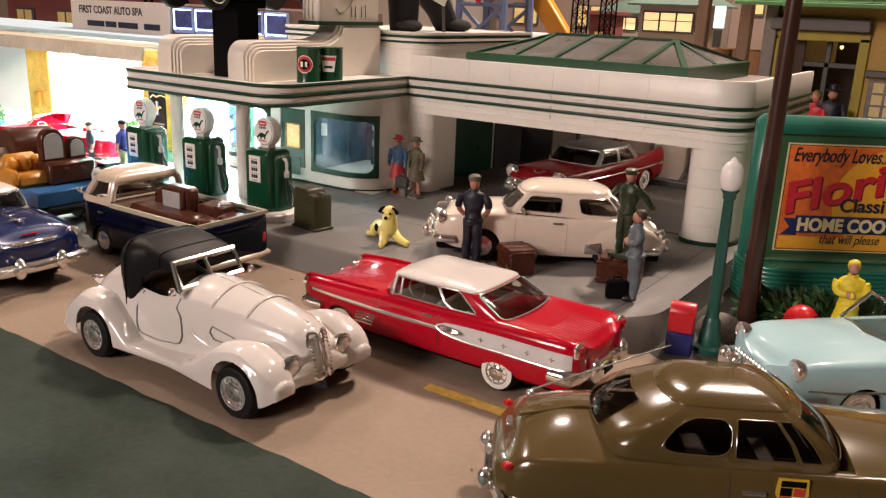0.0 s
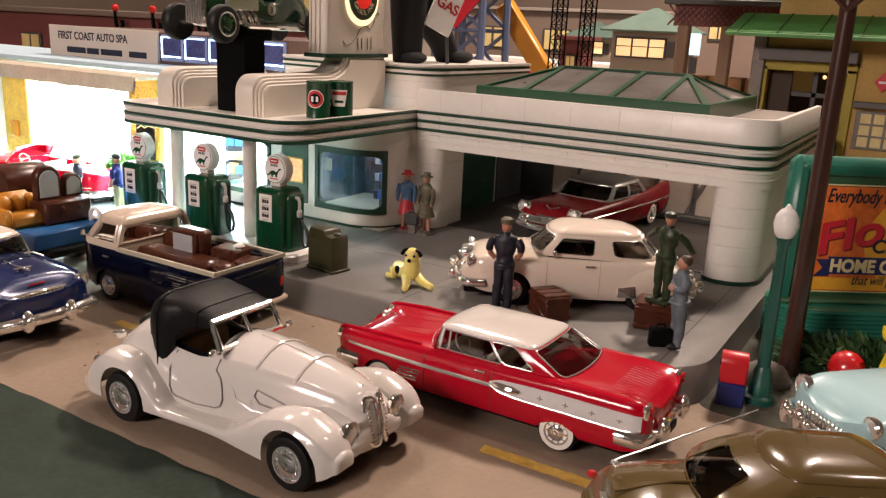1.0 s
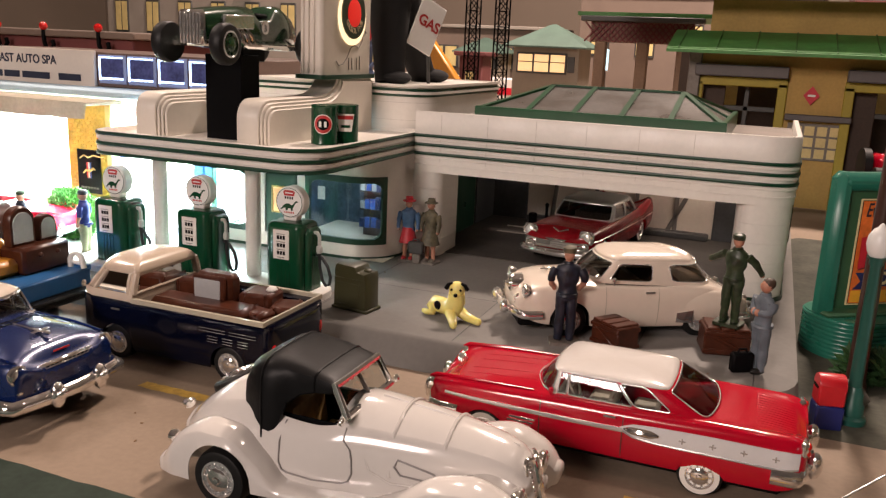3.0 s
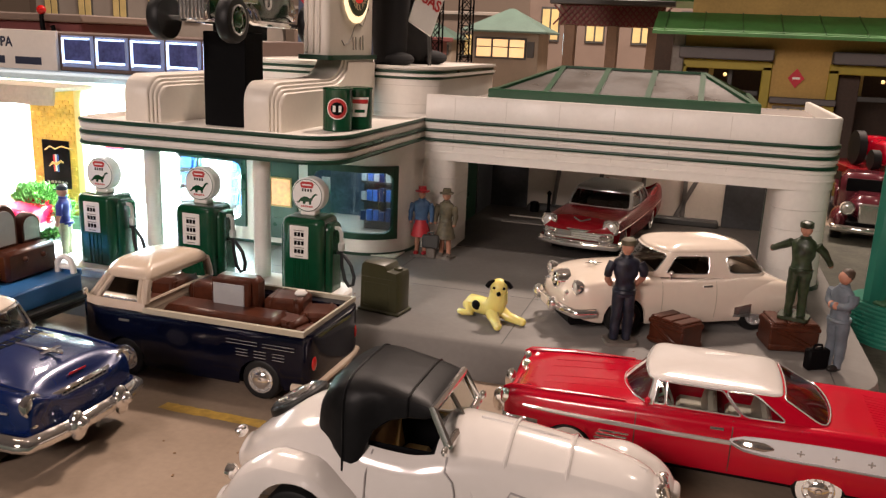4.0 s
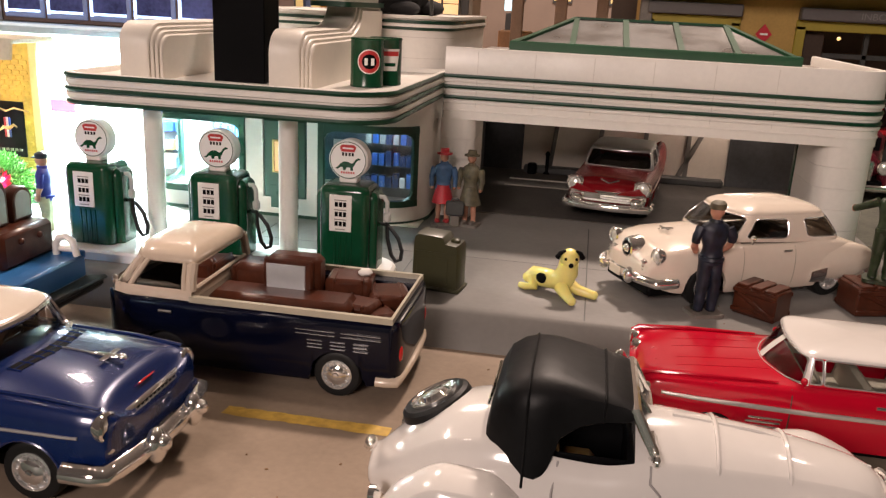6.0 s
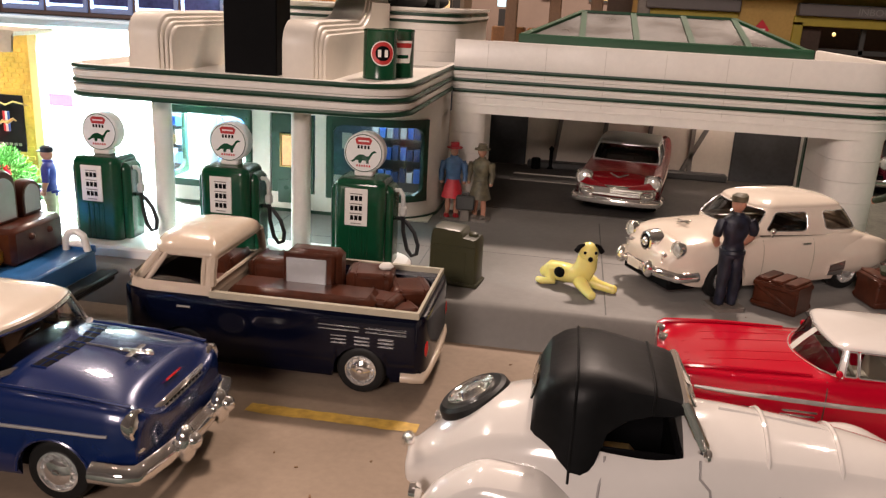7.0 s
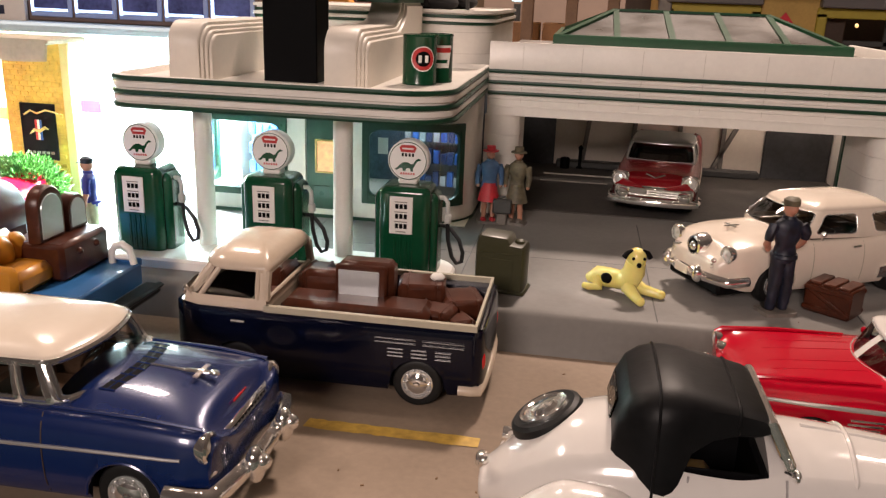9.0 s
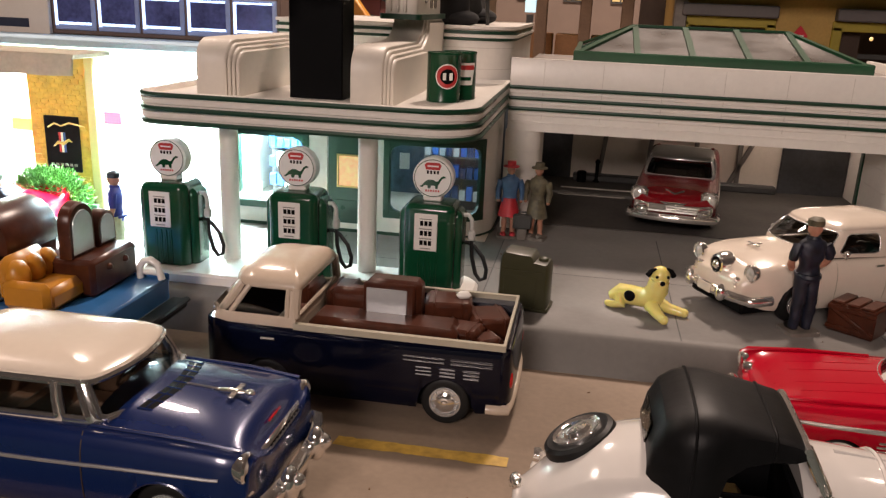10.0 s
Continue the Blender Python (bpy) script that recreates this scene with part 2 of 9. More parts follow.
# Red with the garage's shade put in; the loader deck shares it.
MAROON_PAINT = material("dark_red_car_paint", (0.19, 0.004, 0.008), 0.25, vary=0.08, coat=0.15)
SILVER_TRIM = material("silver_trim_paint", (0.68, 0.67, 0.66), 0.22, 0.7, vary=0.06)
TAN_SEAT = material("beige_vinyl", (0.50, 0.42, 0.33), 0.55, vary=0.1)
DARK_SEAT = material("dark_brown_vinyl", (0.05, 0.03, 0.018), 0.5, vary=0.15)
FABRIC_TOP = material("black_soft_top", (0.0055, 0.0055, 0.006), 0.45, vary=0.35, grain=0.8, bump=0.03)
GLASS = glass("clear_plastic_window")
SMOKE = glass("smoky_plastic_window", (0.75, 0.72, 0.68), 0.55)
LENS = material("headlight_lens", (0.80, 0.79, 0.75), 0.16, 0.55, vary=0.25, grain=0.15, bump=0.03, coat=1.0)
RED_LENS = material("red_lens", (0.5, 0.01, 0.01), 0.15, vary=0.1, coat=0.8)
BROWN_WOOD = material("brown_moulded_wood", (0.060, 0.017, 0.008), 0.30, vary=0.3, grain=1.0, bump=0.01)
MIRROR_PAPER = material("pale_mirror_foil", (0.55, 0.56, 0.57), 0.25, 0.4, vary=0.06)
PICKUP_CREAM = material("dull_cream_car_paint", (0.55, 0.45, 0.35), 0.24, vary=0.05, coat=0.4)
BROWN_TRIM = material("mid_brown_vinyl", (0.15, 0.075, 0.042), 0.5, vary=0.15)
BED_RAIL = material("dull_cream_rail_paint", (0.42, 0.38, 0.29), 0.35, vary=0.08, coat=0.2)
PAPER = material("printed_paper", (0.80, 0.78, 0.74), 0.6, vary=0.04)

# matt surfaces
for m, level in ((PAD, 0.15), (ROAD, 0.2), (GRASS_PAINT, 0.2), (BLACK, 0.05), (FABRIC_TOP, 0.18), (MAROON_PAINT, 0.22), (RUBBER, 0.3), (BROWN_WOOD, 0.35), (RED_PAINT, 0.35)):
    m.node_tree.nodes["Principled BSDF"].inputs["Specular IOR Level"].default_value = level


# ---- cars: shells lofted from their side and plan curves ----
SIDE = [(0.0, 0.90), (0.10, 0.955), (0.25, 0.985), (0.45, 1.0), (0.65, 0.995), (0.80, 0.975), (0.91, 0.94), (0.975, 0.90), (1.0, 0.84)]
TOPS = [0.76, 0.66, 0.54, 0.40, 0.26, 0.12, 0.0]


class Shell:
    """w: half width, b: lower edge, s: fender crest, c: middle of the top, all over x; arches: (x, radius, hub height); wells: (x0, x1, floor)."""

    def __init__(self, x0, x1, w, b, s, c, arches=(), wells=(), yc=0.0, side=SIDE, power=1.0):
        self.x0, self.x1, self.arches, self.wells, self.yc, self.side, self.power = x0, x1, arches, wells, yc, side, power
        self.w, self.b, self.s, self.c = (curve(p) for p in (w, b, s, c))

    def surf(self, x, f):
        """Outer side at x and the share f of its height: (y, z)."""
        w, b, s = self.w(x), self.b(x), self.s(x)
        for (f0, y0), (f1, y1) in zip(self.side, self.side[1:]):
            if f <= f1:
                k = (f - f0) / (f1 - f0)
                return w * (y0 + (y1 - y0) * k), b + (s - b) * f
        return w * self.side[-1][1], s

    def top(self, x, u):
        s, c = self.s(x), self.c(x)
        k = u / self.side[-1][1]
        return c + (s - c) * (k**2 if self.power == 1.0 else k**self.power)

    def geo(self, n=84, g=None):
        g = g or Geo()
        xs = {self.x0 + (self.x1 - self.x0) * i / n for i in range(n + 1)}
        for ax, ar, az in self.arches:
            xs |= {ax + ar * math.cos(math.pi * i / 14) for i in range(15)}
        for a, b, _ in self.wells:
            xs |= {a, a + 0.02, b, b - 0.02}
        rings = []
        for x in sorted(xs):
            w, s = self.w(x), self.s(x)
            low = self.b(x)
            for ax, ar, az in self.arches:
                if abs(x - ax) < ar:
                    low = max(low, az + math.sqrt(ar * ar - (x - ax) ** 2))
            half = []
            for f, _ in self.side:
                y, z = self.surf(x, f)
                half.append((y, max(z, min(low, s))))
            floor = None
            for a, b, fl in self.wells:
                if a < x < b:
                    floor = fl
            for u in TOPS:
                z = self.top(x, u) if floor is None else (min(self.top(x, u), s - 0.03) if u > 0.7 else floor)
                half.append((w * u, z))
            ring = [(x, self.yc + y, z) for y, z in half] + [(x, self.yc - y, z) for y, z in half[-2::-1]]
            rings.append(ring)
        g.loft(rings, closed=False, caps=False)
        for ring, sgn in ((rings[0], -1), (rings[-1], 1)):
            zc = (max(p[2] for p in ring) + min(p[2] for p in ring)) / 2
            shrink = lambda dx, ky, kz: [(p[0] + sgn * dx, self.yc + (p[1] - self.yc) * ky, zc + (p[2] - zc) * kz) for p in ring]
            core = shrink(0.19, 0.4, 0.4)
            g.loft([ring, shrink(0.06, 0.965, 0.95), shrink(0.12, 0.88, 0.85), shrink(0.165, 0.7, 0.68), core], closed=True, caps=False)
            g.add(core, [tuple(range(len(core)))])
        return g

    def ribbon(self, pts, out=0.035, side=1, g=None):
        """A raised strip along the side: pts (x, lower share, upper share)."""
        g = g or Geo()
        lo, hi = curve([(p[0], p[1]) for p in pts]), curve([(p[0], p[2]) for p in pts])
        rings, n = [], max(6, int((pts[-1][0] - pts[0][0]) * 5))
        for i in range(n + 1):
            x = pts[0][0] + (pts[-1][0] - pts[0][0]) * i / n
            ring = []
            for f, o in ((lo(x), -0.03), (lo(x), out), ((lo(x) + hi(x)) / 2, out * 1.4), (hi(x), out), (hi(x), -0.03)):
                y, z = self.surf(x, f)
                ring.append((x, self.yc + side * (y + o), z))
            rings.append(ring)
        return g.loft(rings)


def wheels(car, places, r, width, tyre_mat, rim_mat, whitewall=None, cap=None, spoke=True):
    """places: (x, y of the outer face, side)."""
    for x, y, side in places:
        w = Geo().lathe([(r * 0.5, -width), (r * 0.93, -width), (r, -width * 0.8), (r, -width * 0.2), (r * 0.93, 0.0), (r * 0.84, 0.03), (r * 0.62, 0.01), (r * 0.6, -0.1)], 28, (0, 0, 0), "y")
        wheel = part("wheel", w.move(Matrix.Translation((x, y, r)) @ Matrix.Diagonal((1, side, 1, 1))), tyre_mat, car)
        if whitewall:
            part("whitewall", Geo().lathe([(r * 0.86, 0.015), (r * 0.86, 0.035), (r * 0.63, 0.045), (r * 0.63, 0.0)], 28, (0, 0, 0), "y").move(Matrix.Translation((x, y, r)) @ Matrix.Diagonal((1, side, 1, 1))), whitewall, wheel)
        rim = Geo().lathe([(r * 0.63, -0.05), (r * 0.63, 0.05), (r * 0.57, 0.06), (r * 0.50, -0.02), (r * 0.38, -0.01), (r * 0.34, 0.05), (r * 0.2, 0.085), (r * 0.02, 0.09)], 28, (0, 0, 0), "y")
        if spoke:
            for i in range(10):
                a = 2 * math.pi * i / 10
                rim.box((r * 0.47 * math.cos(a), 0.01, r * 0.47 * math.sin(a)), (r * 0.12, 0.05, r * 0.10), 0.01, (0, -math.degrees(a), 0))
        place = Matrix.Translation((x, y, r)) @ Matrix.Diagonal((1, side, 1, 1))
        part("rim", rim.move(place), rim_mat, wheel)
        if cap:
            part("hub_cap", Geo().lathe([(r * 0.42, 0.02), (r * 0.40, 0.07), (r * 0.28, 0.12), (r * 0.14, 0.13), (r * 0.10, 0.17), (r * 0.02, 0.18)], 22, (0, 0, 0), "y").move(place), cap, wheel)


def cabin(car, low, high, zb, zt, roof_mat, post_mat, glass_mat, windows, crown=0.25, bow=(0.4, 0.5), bulge=(0.04, 0.10, 0.05), trim=None, line=0.04, two_tone=None, drip=1.012, edge=0.10, bend=1.0, eave=0.75):
    """Glasshouse. low, high: (front x, rear x, half width) at belt and eaves; zb: belt height at front and rear; zt: eaves.
    windows: (name, s0, s1, v0, v1, corner) with s 0-1 over the screen from its middle, 1-2 along the side, 2-3 over the back, and v 0-1 up the wall."""

    def outline(o, s, kb):
        xf, xr, w = o

        def raw(t):
            if t <= 1:
                return xf + kb * bow[0] * (1 - t * t), w * t
            if t <= 2:
                return xf + (xr - xf) * (t - 1), w * (1 + 0.03 * math.sin(math.pi * (t - 1)))
            return xr - kb * bow[1] * (1 - (3 - t) ** 2), w * (3 - t)

        for c, a, b in ((1, 0.80, 1.07), (2, 1.92, 2.22)):
            if a < s < b:
                t = (s - a) / (b - a)
                p, q, r = raw(a), raw(c), raw(b)
                return tuple((1 - t) ** 2 * p[i] + 2 * t * (1 - t) * q[i] + t * t * r[i] for i in (0, 1))
        return raw(s)

    def surf(s, v, off=0.0):
        l, h = outline(low, s, 1.0), outline(high, s, eave)
        side = max(0.0, 1 - abs(s - 1.5) / 0.75) ** 0.5
        arch = math.sin(math.pi * max(0, min(1, v)))
        u = max(0.0, v) ** bend
        x, y = l[0] + (h[0] - l[0]) * u, l[1] + (h[1] - l[1]) * u + bulge[1] * arch * side * (1 if l[1] else 0)
        k = (low[0] - l[0]) / (low[0] - low[1])
        z0 = zb[0] + (zb[1] - zb[0]) * max(0, min(1, k))
        z = z0 + (zt - z0) * v + arch * (bulge[0] * max(0, 1 - s) + bulge[2] * max(0, s - 2))
        if off:
            nx = (1 if s < 1 else -1 if s > 2 else 0) * off * (1 - side)
            return x + nx, y + off * side, z + off * 0.6 * (1 - side)
        return x, y, z

    S = sorted({round(i * 0.125, 4) for i in range(25)} | {w[1] for w in windows} | {w[2] for w in windows} | {0.8, 0.87, 0.93, 1.03, 1.07, 1.94, 2.07, 2.14, 2.22} | set(two_tone or ()))
    V = sorted({-0.12, 0.0, 0.2, 0.4, 0.6, 0.8, 0.93, 1.0} | {w[3] for w in windows} | {w[4] for w in windows})

    def inside(sm, vm):
        return next((w for w in windows if w[1] < sm < w[2] and w[3] < vm < w[4]), None)

    wall = Geo()
    panes = {}
    for sg in (1, -1):
        m = lambda p: (p[0], sg * p[1], p[2])
        for s0, s1 in zip(S, S[1:]):
            for v0, v1 in zip(V, V[1:]):
                w = inside((s0 + s1) / 2, (v0 + v1) / 2)
                if w is None:
                    wall.slot = 1 if two_tone and two_tone[0] < (s0 + s1) / 2 < two_tone[1] else 0
                    wall.add([m(surf(s0, v0)), m(surf(s1, v0)), m(surf(s1, v1)), m(surf(s0, v1))], [(0, 1, 2, 3)])
                else:
                    key = (w, 0 if w[1] == 0 or w[2] == 3 else sg)
                    panes.setdefault(key, Geo()).add([m(surf(a, b, -0.03)) for a, b in ((s0, v0), (s1, v0), (s1, v1), (s0, v1))], [(0, 1, 2, 3)])
        for w in windows:
            name, s0, s1, v0, v1, c = w
            ds, dv = c * (s1 - s0), c * 1.3 * (v1 - v0)
            whole = s0 == 0 or s1 == 3
            rim = []
            for cs, cv, qs, qv in ((s0, v0, 1, 1), (s1, v0, -1, 1), (s1, v1, -1, -1), (s0, v1, 1, -1)):
                if (cs == 0 or cs == 3) and whole:
                    rim.append([(cs, cv)])
                    continue
                fan = [(cs + qs * ds * (1 - math.sin(t)), cv + qv * dv * (1 - math.cos(t))) for t in (math.pi / 2 * i / 5 for i in range(6))]
                if c:
                    wall.slot = 1 if two_tone and two_tone[0] - 0.01 < cs < two_tone[1] else 0
                    wall.add([m(surf(cs, cv))] + [m(surf(*p)) for p in fan], [(0, i, i + 1) for i in range(1, 6)])
                rim.append(fan if qs * qv < 0 else fan[::-1])
            order = []
            for cs, fan in zip(((s0, v0), (s1, v0), (s1, v1), (s0, v1)), rim):
                order += fan
            if trim and line:
                n = len(order)
                fine = []
                for i in range(n if not whole else n):
                    p, q = order[i], order[(i + 1) % n]
                    if whole and p[0] == q[0] and p[0] in (0, 3):
                        fine.append(None)
                        continue
                    k = max(1, int((abs(q[0] - p[0]) / 0.1) + abs(q[1] - p[1]) / 0.25))
                    fine += [(p[0] + (q[0] - p[0]) * j / k, p[1] + (q[1] - p[1]) * j / k) for j in range(k)]
                    if whole and (i + 1) % n < n and order[(i + 1) % n][0] in (0, 3) and order[(i + 1) % n][0] == cs[0] * 0 + q[0]:
                        fine.append(q)
                runs, cur = [], []
                for p in fine:
                    if p is None:
                        runs.append(cur)
                        cur = []
                    else:
                        cur.append(p)
                runs.append(cur)
                if len(runs) > 1:
                    runs = [runs[-1] + runs[0]]
                else:
                    runs[0].append(runs[0][0])
                for r in runs:
                    if len(r) > 1:
                        part("window_trim", Geo().tube([m(surf(a, b, 0.015)) for a, b in r], line, 6), trim, car)
    wall.slot = 1 if two_tone else 0
    part("pillar_frame", wall, [post_mat, roof_mat] if two_tone else post_mat, car, "", 50)
    for (w, sg), g in panes.items():
        part(w[0], g, glass_mat, car, "", 60)
    ring = [surf(s, 1.0) for s in S]
    ring = ring + [(p[0], -p[1], p[2]) for p in ring[-2:0:-1]]
    cx = (high[0] + high[1]) / 2
    rings = []
    for k, dz in ((1.0, -0.03), (drip, -0.01), (drip - 0.007, edge * 0.5), (0.975, edge), (0.92, edge + crown * 0.22), (0.80, edge + crown * 0.52), (0.62, edge + crown * 0.78), (0.4, edge + crown * 0.93), (0.2, edge + crown), (0.03, edge + crown * 1.01)):
        rings.append([(cx + (p[0] - cx) * k, p[1] * k, p[2] + dz) for p in ring])
    part("roof", Geo().loft(rings, True, True), roof_mat, car, "", 60)
    if trim and line > 0.03:
        part("drip_rail", Geo().tube([(cx + (p[0] - cx) * 1.012, p[1] * 1.012, p[2] - 0.02) for p in ring + ring[:1]], line * 0.9, 6), trim, car)


def bumper(car, name, x, w, z, h, mat, back=0.9, bow=0.35, guards=(0.45,), sgn=1, thick=0.16):
    path = []
    for i in range(17):
        t = -1 + 2 * i / 16
        path.append((x - sgn * bow * t * t, w * t, z))
    path = [(x - sgn * (bow + back), -sgn * 0 - w * 1.02, z)] + [(x - sgn * (bow + 0.25), -w * 1.02, z)] + path + [(x - sgn * (bow + 0.25), w * 1.02, z), (x - sgn * (bow + back), w * 1.02, z)]
    if sgn > 0:
        prof = [(thick * 0.2, -h / 2), (thick, -h * 0.3), (thick * 1.2, 0), (thick, h * 0.3), (thick * 0.2, h / 2), (-thick * 0.4, 0)]
    else:
        prof = [(-thick * 0.2, -h / 2), (-thick, -h * 0.3), (-thick * 1.2, 0), (-thick, h * 0.3), (-thick * 0.2, h / 2), (thick * 0.4, 0)]
    ob = part(name, Geo().sweep(path, prof), mat, car, "", 60)
    for gy in guards:
        for s in (1, -1):
            part("bumper_guard", Geo().ball((x + sgn * 0.2, s * w * gy, z + h * 0.3), (0.24, 0.22, h * 0.85), 12, 8), mat, ob)
    return ob


def lamp_unit(car, name, x, y, z, r, sgn=1, ring=CHROME, lens=LENS, hood=0.25, pitch=0):
    m = Matrix.Translation((x, y, z)) @ Matrix.Diagonal((sgn, 1, 1, 1)) @ Euler((0, radians(pitch), 0)).to_matrix().to_4x4()
    bezel = part(name, Geo().lathe([(r * 0.9, -hood), (r * 1.15, -hood * 0.4), (r * 1.18, 0.03), (r * 1.0, 0.08), (r * 0.92, 0.02), (r * 0.9, -0.05)], 18, (0, 0, 0), "x", False).move(m), ring, car)
    part("lens", Geo().lathe([(r * 0.95, -0.03), (r * 0.8, 0.05), (r * 0.5, 0.10), (r * 0.03, 0.12)], 18, (0, 0, 0), "x", True).move(m), lens, bezel)


def seats(car, rows, w, zs, mat, wheel_at=None):
    for x in rows:
        s = part("seat", Geo().box((x, 0, zs), (0.95, w * 1.7, 0.4), 0.12), mat, car)
        part("seat_back", Geo().box((x - 0.55, 0, zs + 0.5), (0.3, w * 1.7, 0.95), 0.12, (0, -12, 0)), mat, s)
    if wheel_at:
        x, y, z = wheel_at
        ring = [(0.42 * math.cos(a), 0.42 * math.sin(a), 0) for a in (2 * math.pi * i / 18 for i in range(19))]
        g = Geo().tube(ring, 0.045, 6).tube([(0, -0.42, 0), (0, 0.42, 0)], 0.04, 5).tube([(0, 0, 0), (0, 0, -0.8)], 0.05, 5)
        part("steering_wheel", g.move(Matrix.Translation((x, y, z)) @ Euler((0, radians(-60), 0)).to_matrix().to_4x4()), mat, car)


def lining(car, x0, x1, w, z0, z1, mat):
    """Trim inside the cabin: floor, side cards and bulkheads."""
    part("floor_mat", Geo().box(((x0 + x1) / 2, 0, z0 + 0.04), (x1 - x0 - 0.1, w * 2, 0.05)), mat, car)
    for s in (1, -1):
        part("door_card", Geo().box(((x0 + x1) / 2, s * w, (z0 + z1) / 2), (x1 - x0 - 0.1, 0.06, z1 - z0), 0.02), mat, car)
    for x in (x0 + 0.08, x1 - 0.08):
        part("bulkhead_trim", Geo().box((x, 0, (z0 + z1) / 2), (0.05, w * 2, z1 - z0)), mat, car)


def underbody(car, x0, x1, w, z0, z1):
    part("chassis", Geo().box(((x0 + x1) / 2, 0, (z0 + z1) / 2), (x1 - x0, w * 2, z1 - z0), 0.1), BLACK, car)


def door_lines(car, shell, xs, f0=0.08, f1=0.96, mat=DARK_SEAT):
    """Dark grooves at the doors' edges."""
    for x in xs:
        for s in (1, -1):
            rings = []
            for i in range(9):
                y, z = shell.surf(x, f0 + (f1 - f0) * i / 8)
                rings.append([(x - 0.016, s * (y - 0.05), z), (x - 0.016, s * (y + 0.014), z), (x + 0.016, s * (y + 0.014), z), (x + 0.016, s * (y - 0.05), z)])
            part("door_gap", Geo().loft(rings), mat, car)


# 1958 style two-door hardtop, red and white
def red_hardtop(x, y, yaw):
    car = thing("toy_car", x, y, 0, yaw, "glossy red die-cast hardtop car with white roof on the road", "toy car")
    sh = Shell(-6.4, 6.2, [(-6.4, 1.95), (-6.1, 2.12), (-4, 2.2), (0, 2.22), (4, 2.2), (5.8, 2.12), (6.2, 1.98)],
               [(-6.4, 0.95), (-5.6, 0.72), (-2, 0.74), (2.5, 0.76), (5.3, 0.85), (6.2, 1.15)],
               [(-6.4, 2.5), (-5.9, 2.6), (-4, 2.62), (-2, 2.56), (1.5, 2.5), (4, 2.44), (5.8, 2.38), (6.2, 2.26)],
               [(-6.4, 2.18), (-6.1, 2.38), (-4.6, 2.54), (-3.2, 2.6), (0, 2.56), (2.0, 2.60), (3.6, 2.50), (5.2, 2.34), (6.0, 2.08), (6.2, 1.85)],
               [(-3.4, 0.92, 0.20), (4.1, 0.84, 0.66)], [(-1.9, 1.6, 0.95)], power=4,
               side=[(0.0, 0.93), (0.12, 0.97), (0.3, 0.985), (0.5, 1.0), (0.7, 1.0), (0.85, 0.985), (0.94, 0.95), (0.985, 0.90), (1.0, 0.85)])
    part("body", sh.geo(), RED_PAINT, car)
    underbody(car, -5.9, 5.8, 1.7, 0.42, 0.95)
    wheels(car, [(-3.4, -2.08, -1), (4.1, -2.08, -1), (-3.4, 2.08, 1), (4.1, 2.08, 1)], 0.74, 0.5, RUBBER, RIM, WHITE, CHROME)
    lining(car, -1.9, 1.6, 1.66, 0.97, 2.44, TAN_SEAT)
    cabin(car, (1.87, -3.45, 1.84), (1.72, -2.12, 1.62), (2.52, 2.60), 3.30, WHITE_PAINT, RED_PAINT, GLASS, [("windscreen", 0, 0.97, 0.04, 0.96, 0.06), ("quarter_light", 1.045, 1.12, 0.06, 0.94, 0.12), ("side_window", 1.13, 1.55, 0.05, 0.95, 0.05), ("side_window", 1.565, 1.80, 0.05, 0.95, 0.14), ("rear_window", 2.07, 3, 0.05, 0.95, 0.10)], 0.17, (0.75, 0.3), (0.03, 0.05, 0.10), SILVER_TRIM, 0.026, (-0.1, 1.035), 1.008, 0.07, eave=0.25)
    for s in (1, -1):
        part("rear_side_panel", sh.ribbon([(-6.3, 0.45, 0.77), (-4.5, 0.47, 0.78), (-2.2, 0.49, 0.79), (-1.2, 0.54, 0.77), (-0.75, 0.64, 0.69)], 0.03, s), TRIM_WHITE, car, "silver painted flash")
        part("panel_border", sh.ribbon([(-6.3, 0.41, 0.45), (-4.5, 0.43, 0.47), (-2.2, 0.45, 0.49), (-1.2, 0.50, 0.54), (-0.75, 0.61, 0.65)], 0.045, s), SILVER_TRIM, car)
        part("side_spear", sh.ribbon([(-0.8, 0.58, 0.66), (1.0, 0.58, 0.66), (4, 0.62, 0.70), (5.6, 0.66, 0.72)], 0.045, s), SILVER_TRIM, car)
        part("rocket_ornament", Geo().tube([(-0.85, s * 2.24, 1.93), (-1.1, s * 2.3, 1.93), (-1.7, s * 2.32, 1.92), (-2.0, s * 2.3, 1.91)], [0.04, 0.13, 0.14, 0.05], 8), CHROME, car)
        for i in range(4):
            part("fender_louvre", Geo().box((2.85 - i * 0.06, s * 2.2, 1.14 + i * 0.13), (0.95, 0.10, 0.07), 0.02), CHROME, car)
        for i in range(4):
            yy, zz = sh.surf(-5.6 + i * 0.95, 0.62)
            part("star_ornament", Geo().box((-5.6 + i * 0.95, s * (yy + 0.05), zz), (0.22, 0.03, 0.05), 0.01).box((-5.6 + i * 0.95, s * (yy + 0.05), zz), (0.05, 0.03, 0.2), 0.01), SILVER_TRIM, car)
        yy, zz = sh.surf(-0.4, 0.84)
        part("door_handle", Geo().tube([(-0.55, s * (yy + 0.03), zz), (-0.15, s * (yy + 0.05), zz)], 0.05, 6), CHROME, car)
        part("door_mirror", Geo().ball((1.75, s * 1.98, 2.68), (0.10, 0.12, 0.11), 10, 6).tube([(1.75, s * 1.92, 2.48), (1.75, s * 1.98, 2.66)], 0.045, 5), RED_PAINT, car)
        lamp_unit(car, "headlight", 6.26, s * 1.72, 2.0, 0.25)
        lamp_unit(car, "headlight", 6.24, s * 1.2, 1.9, 0.22)
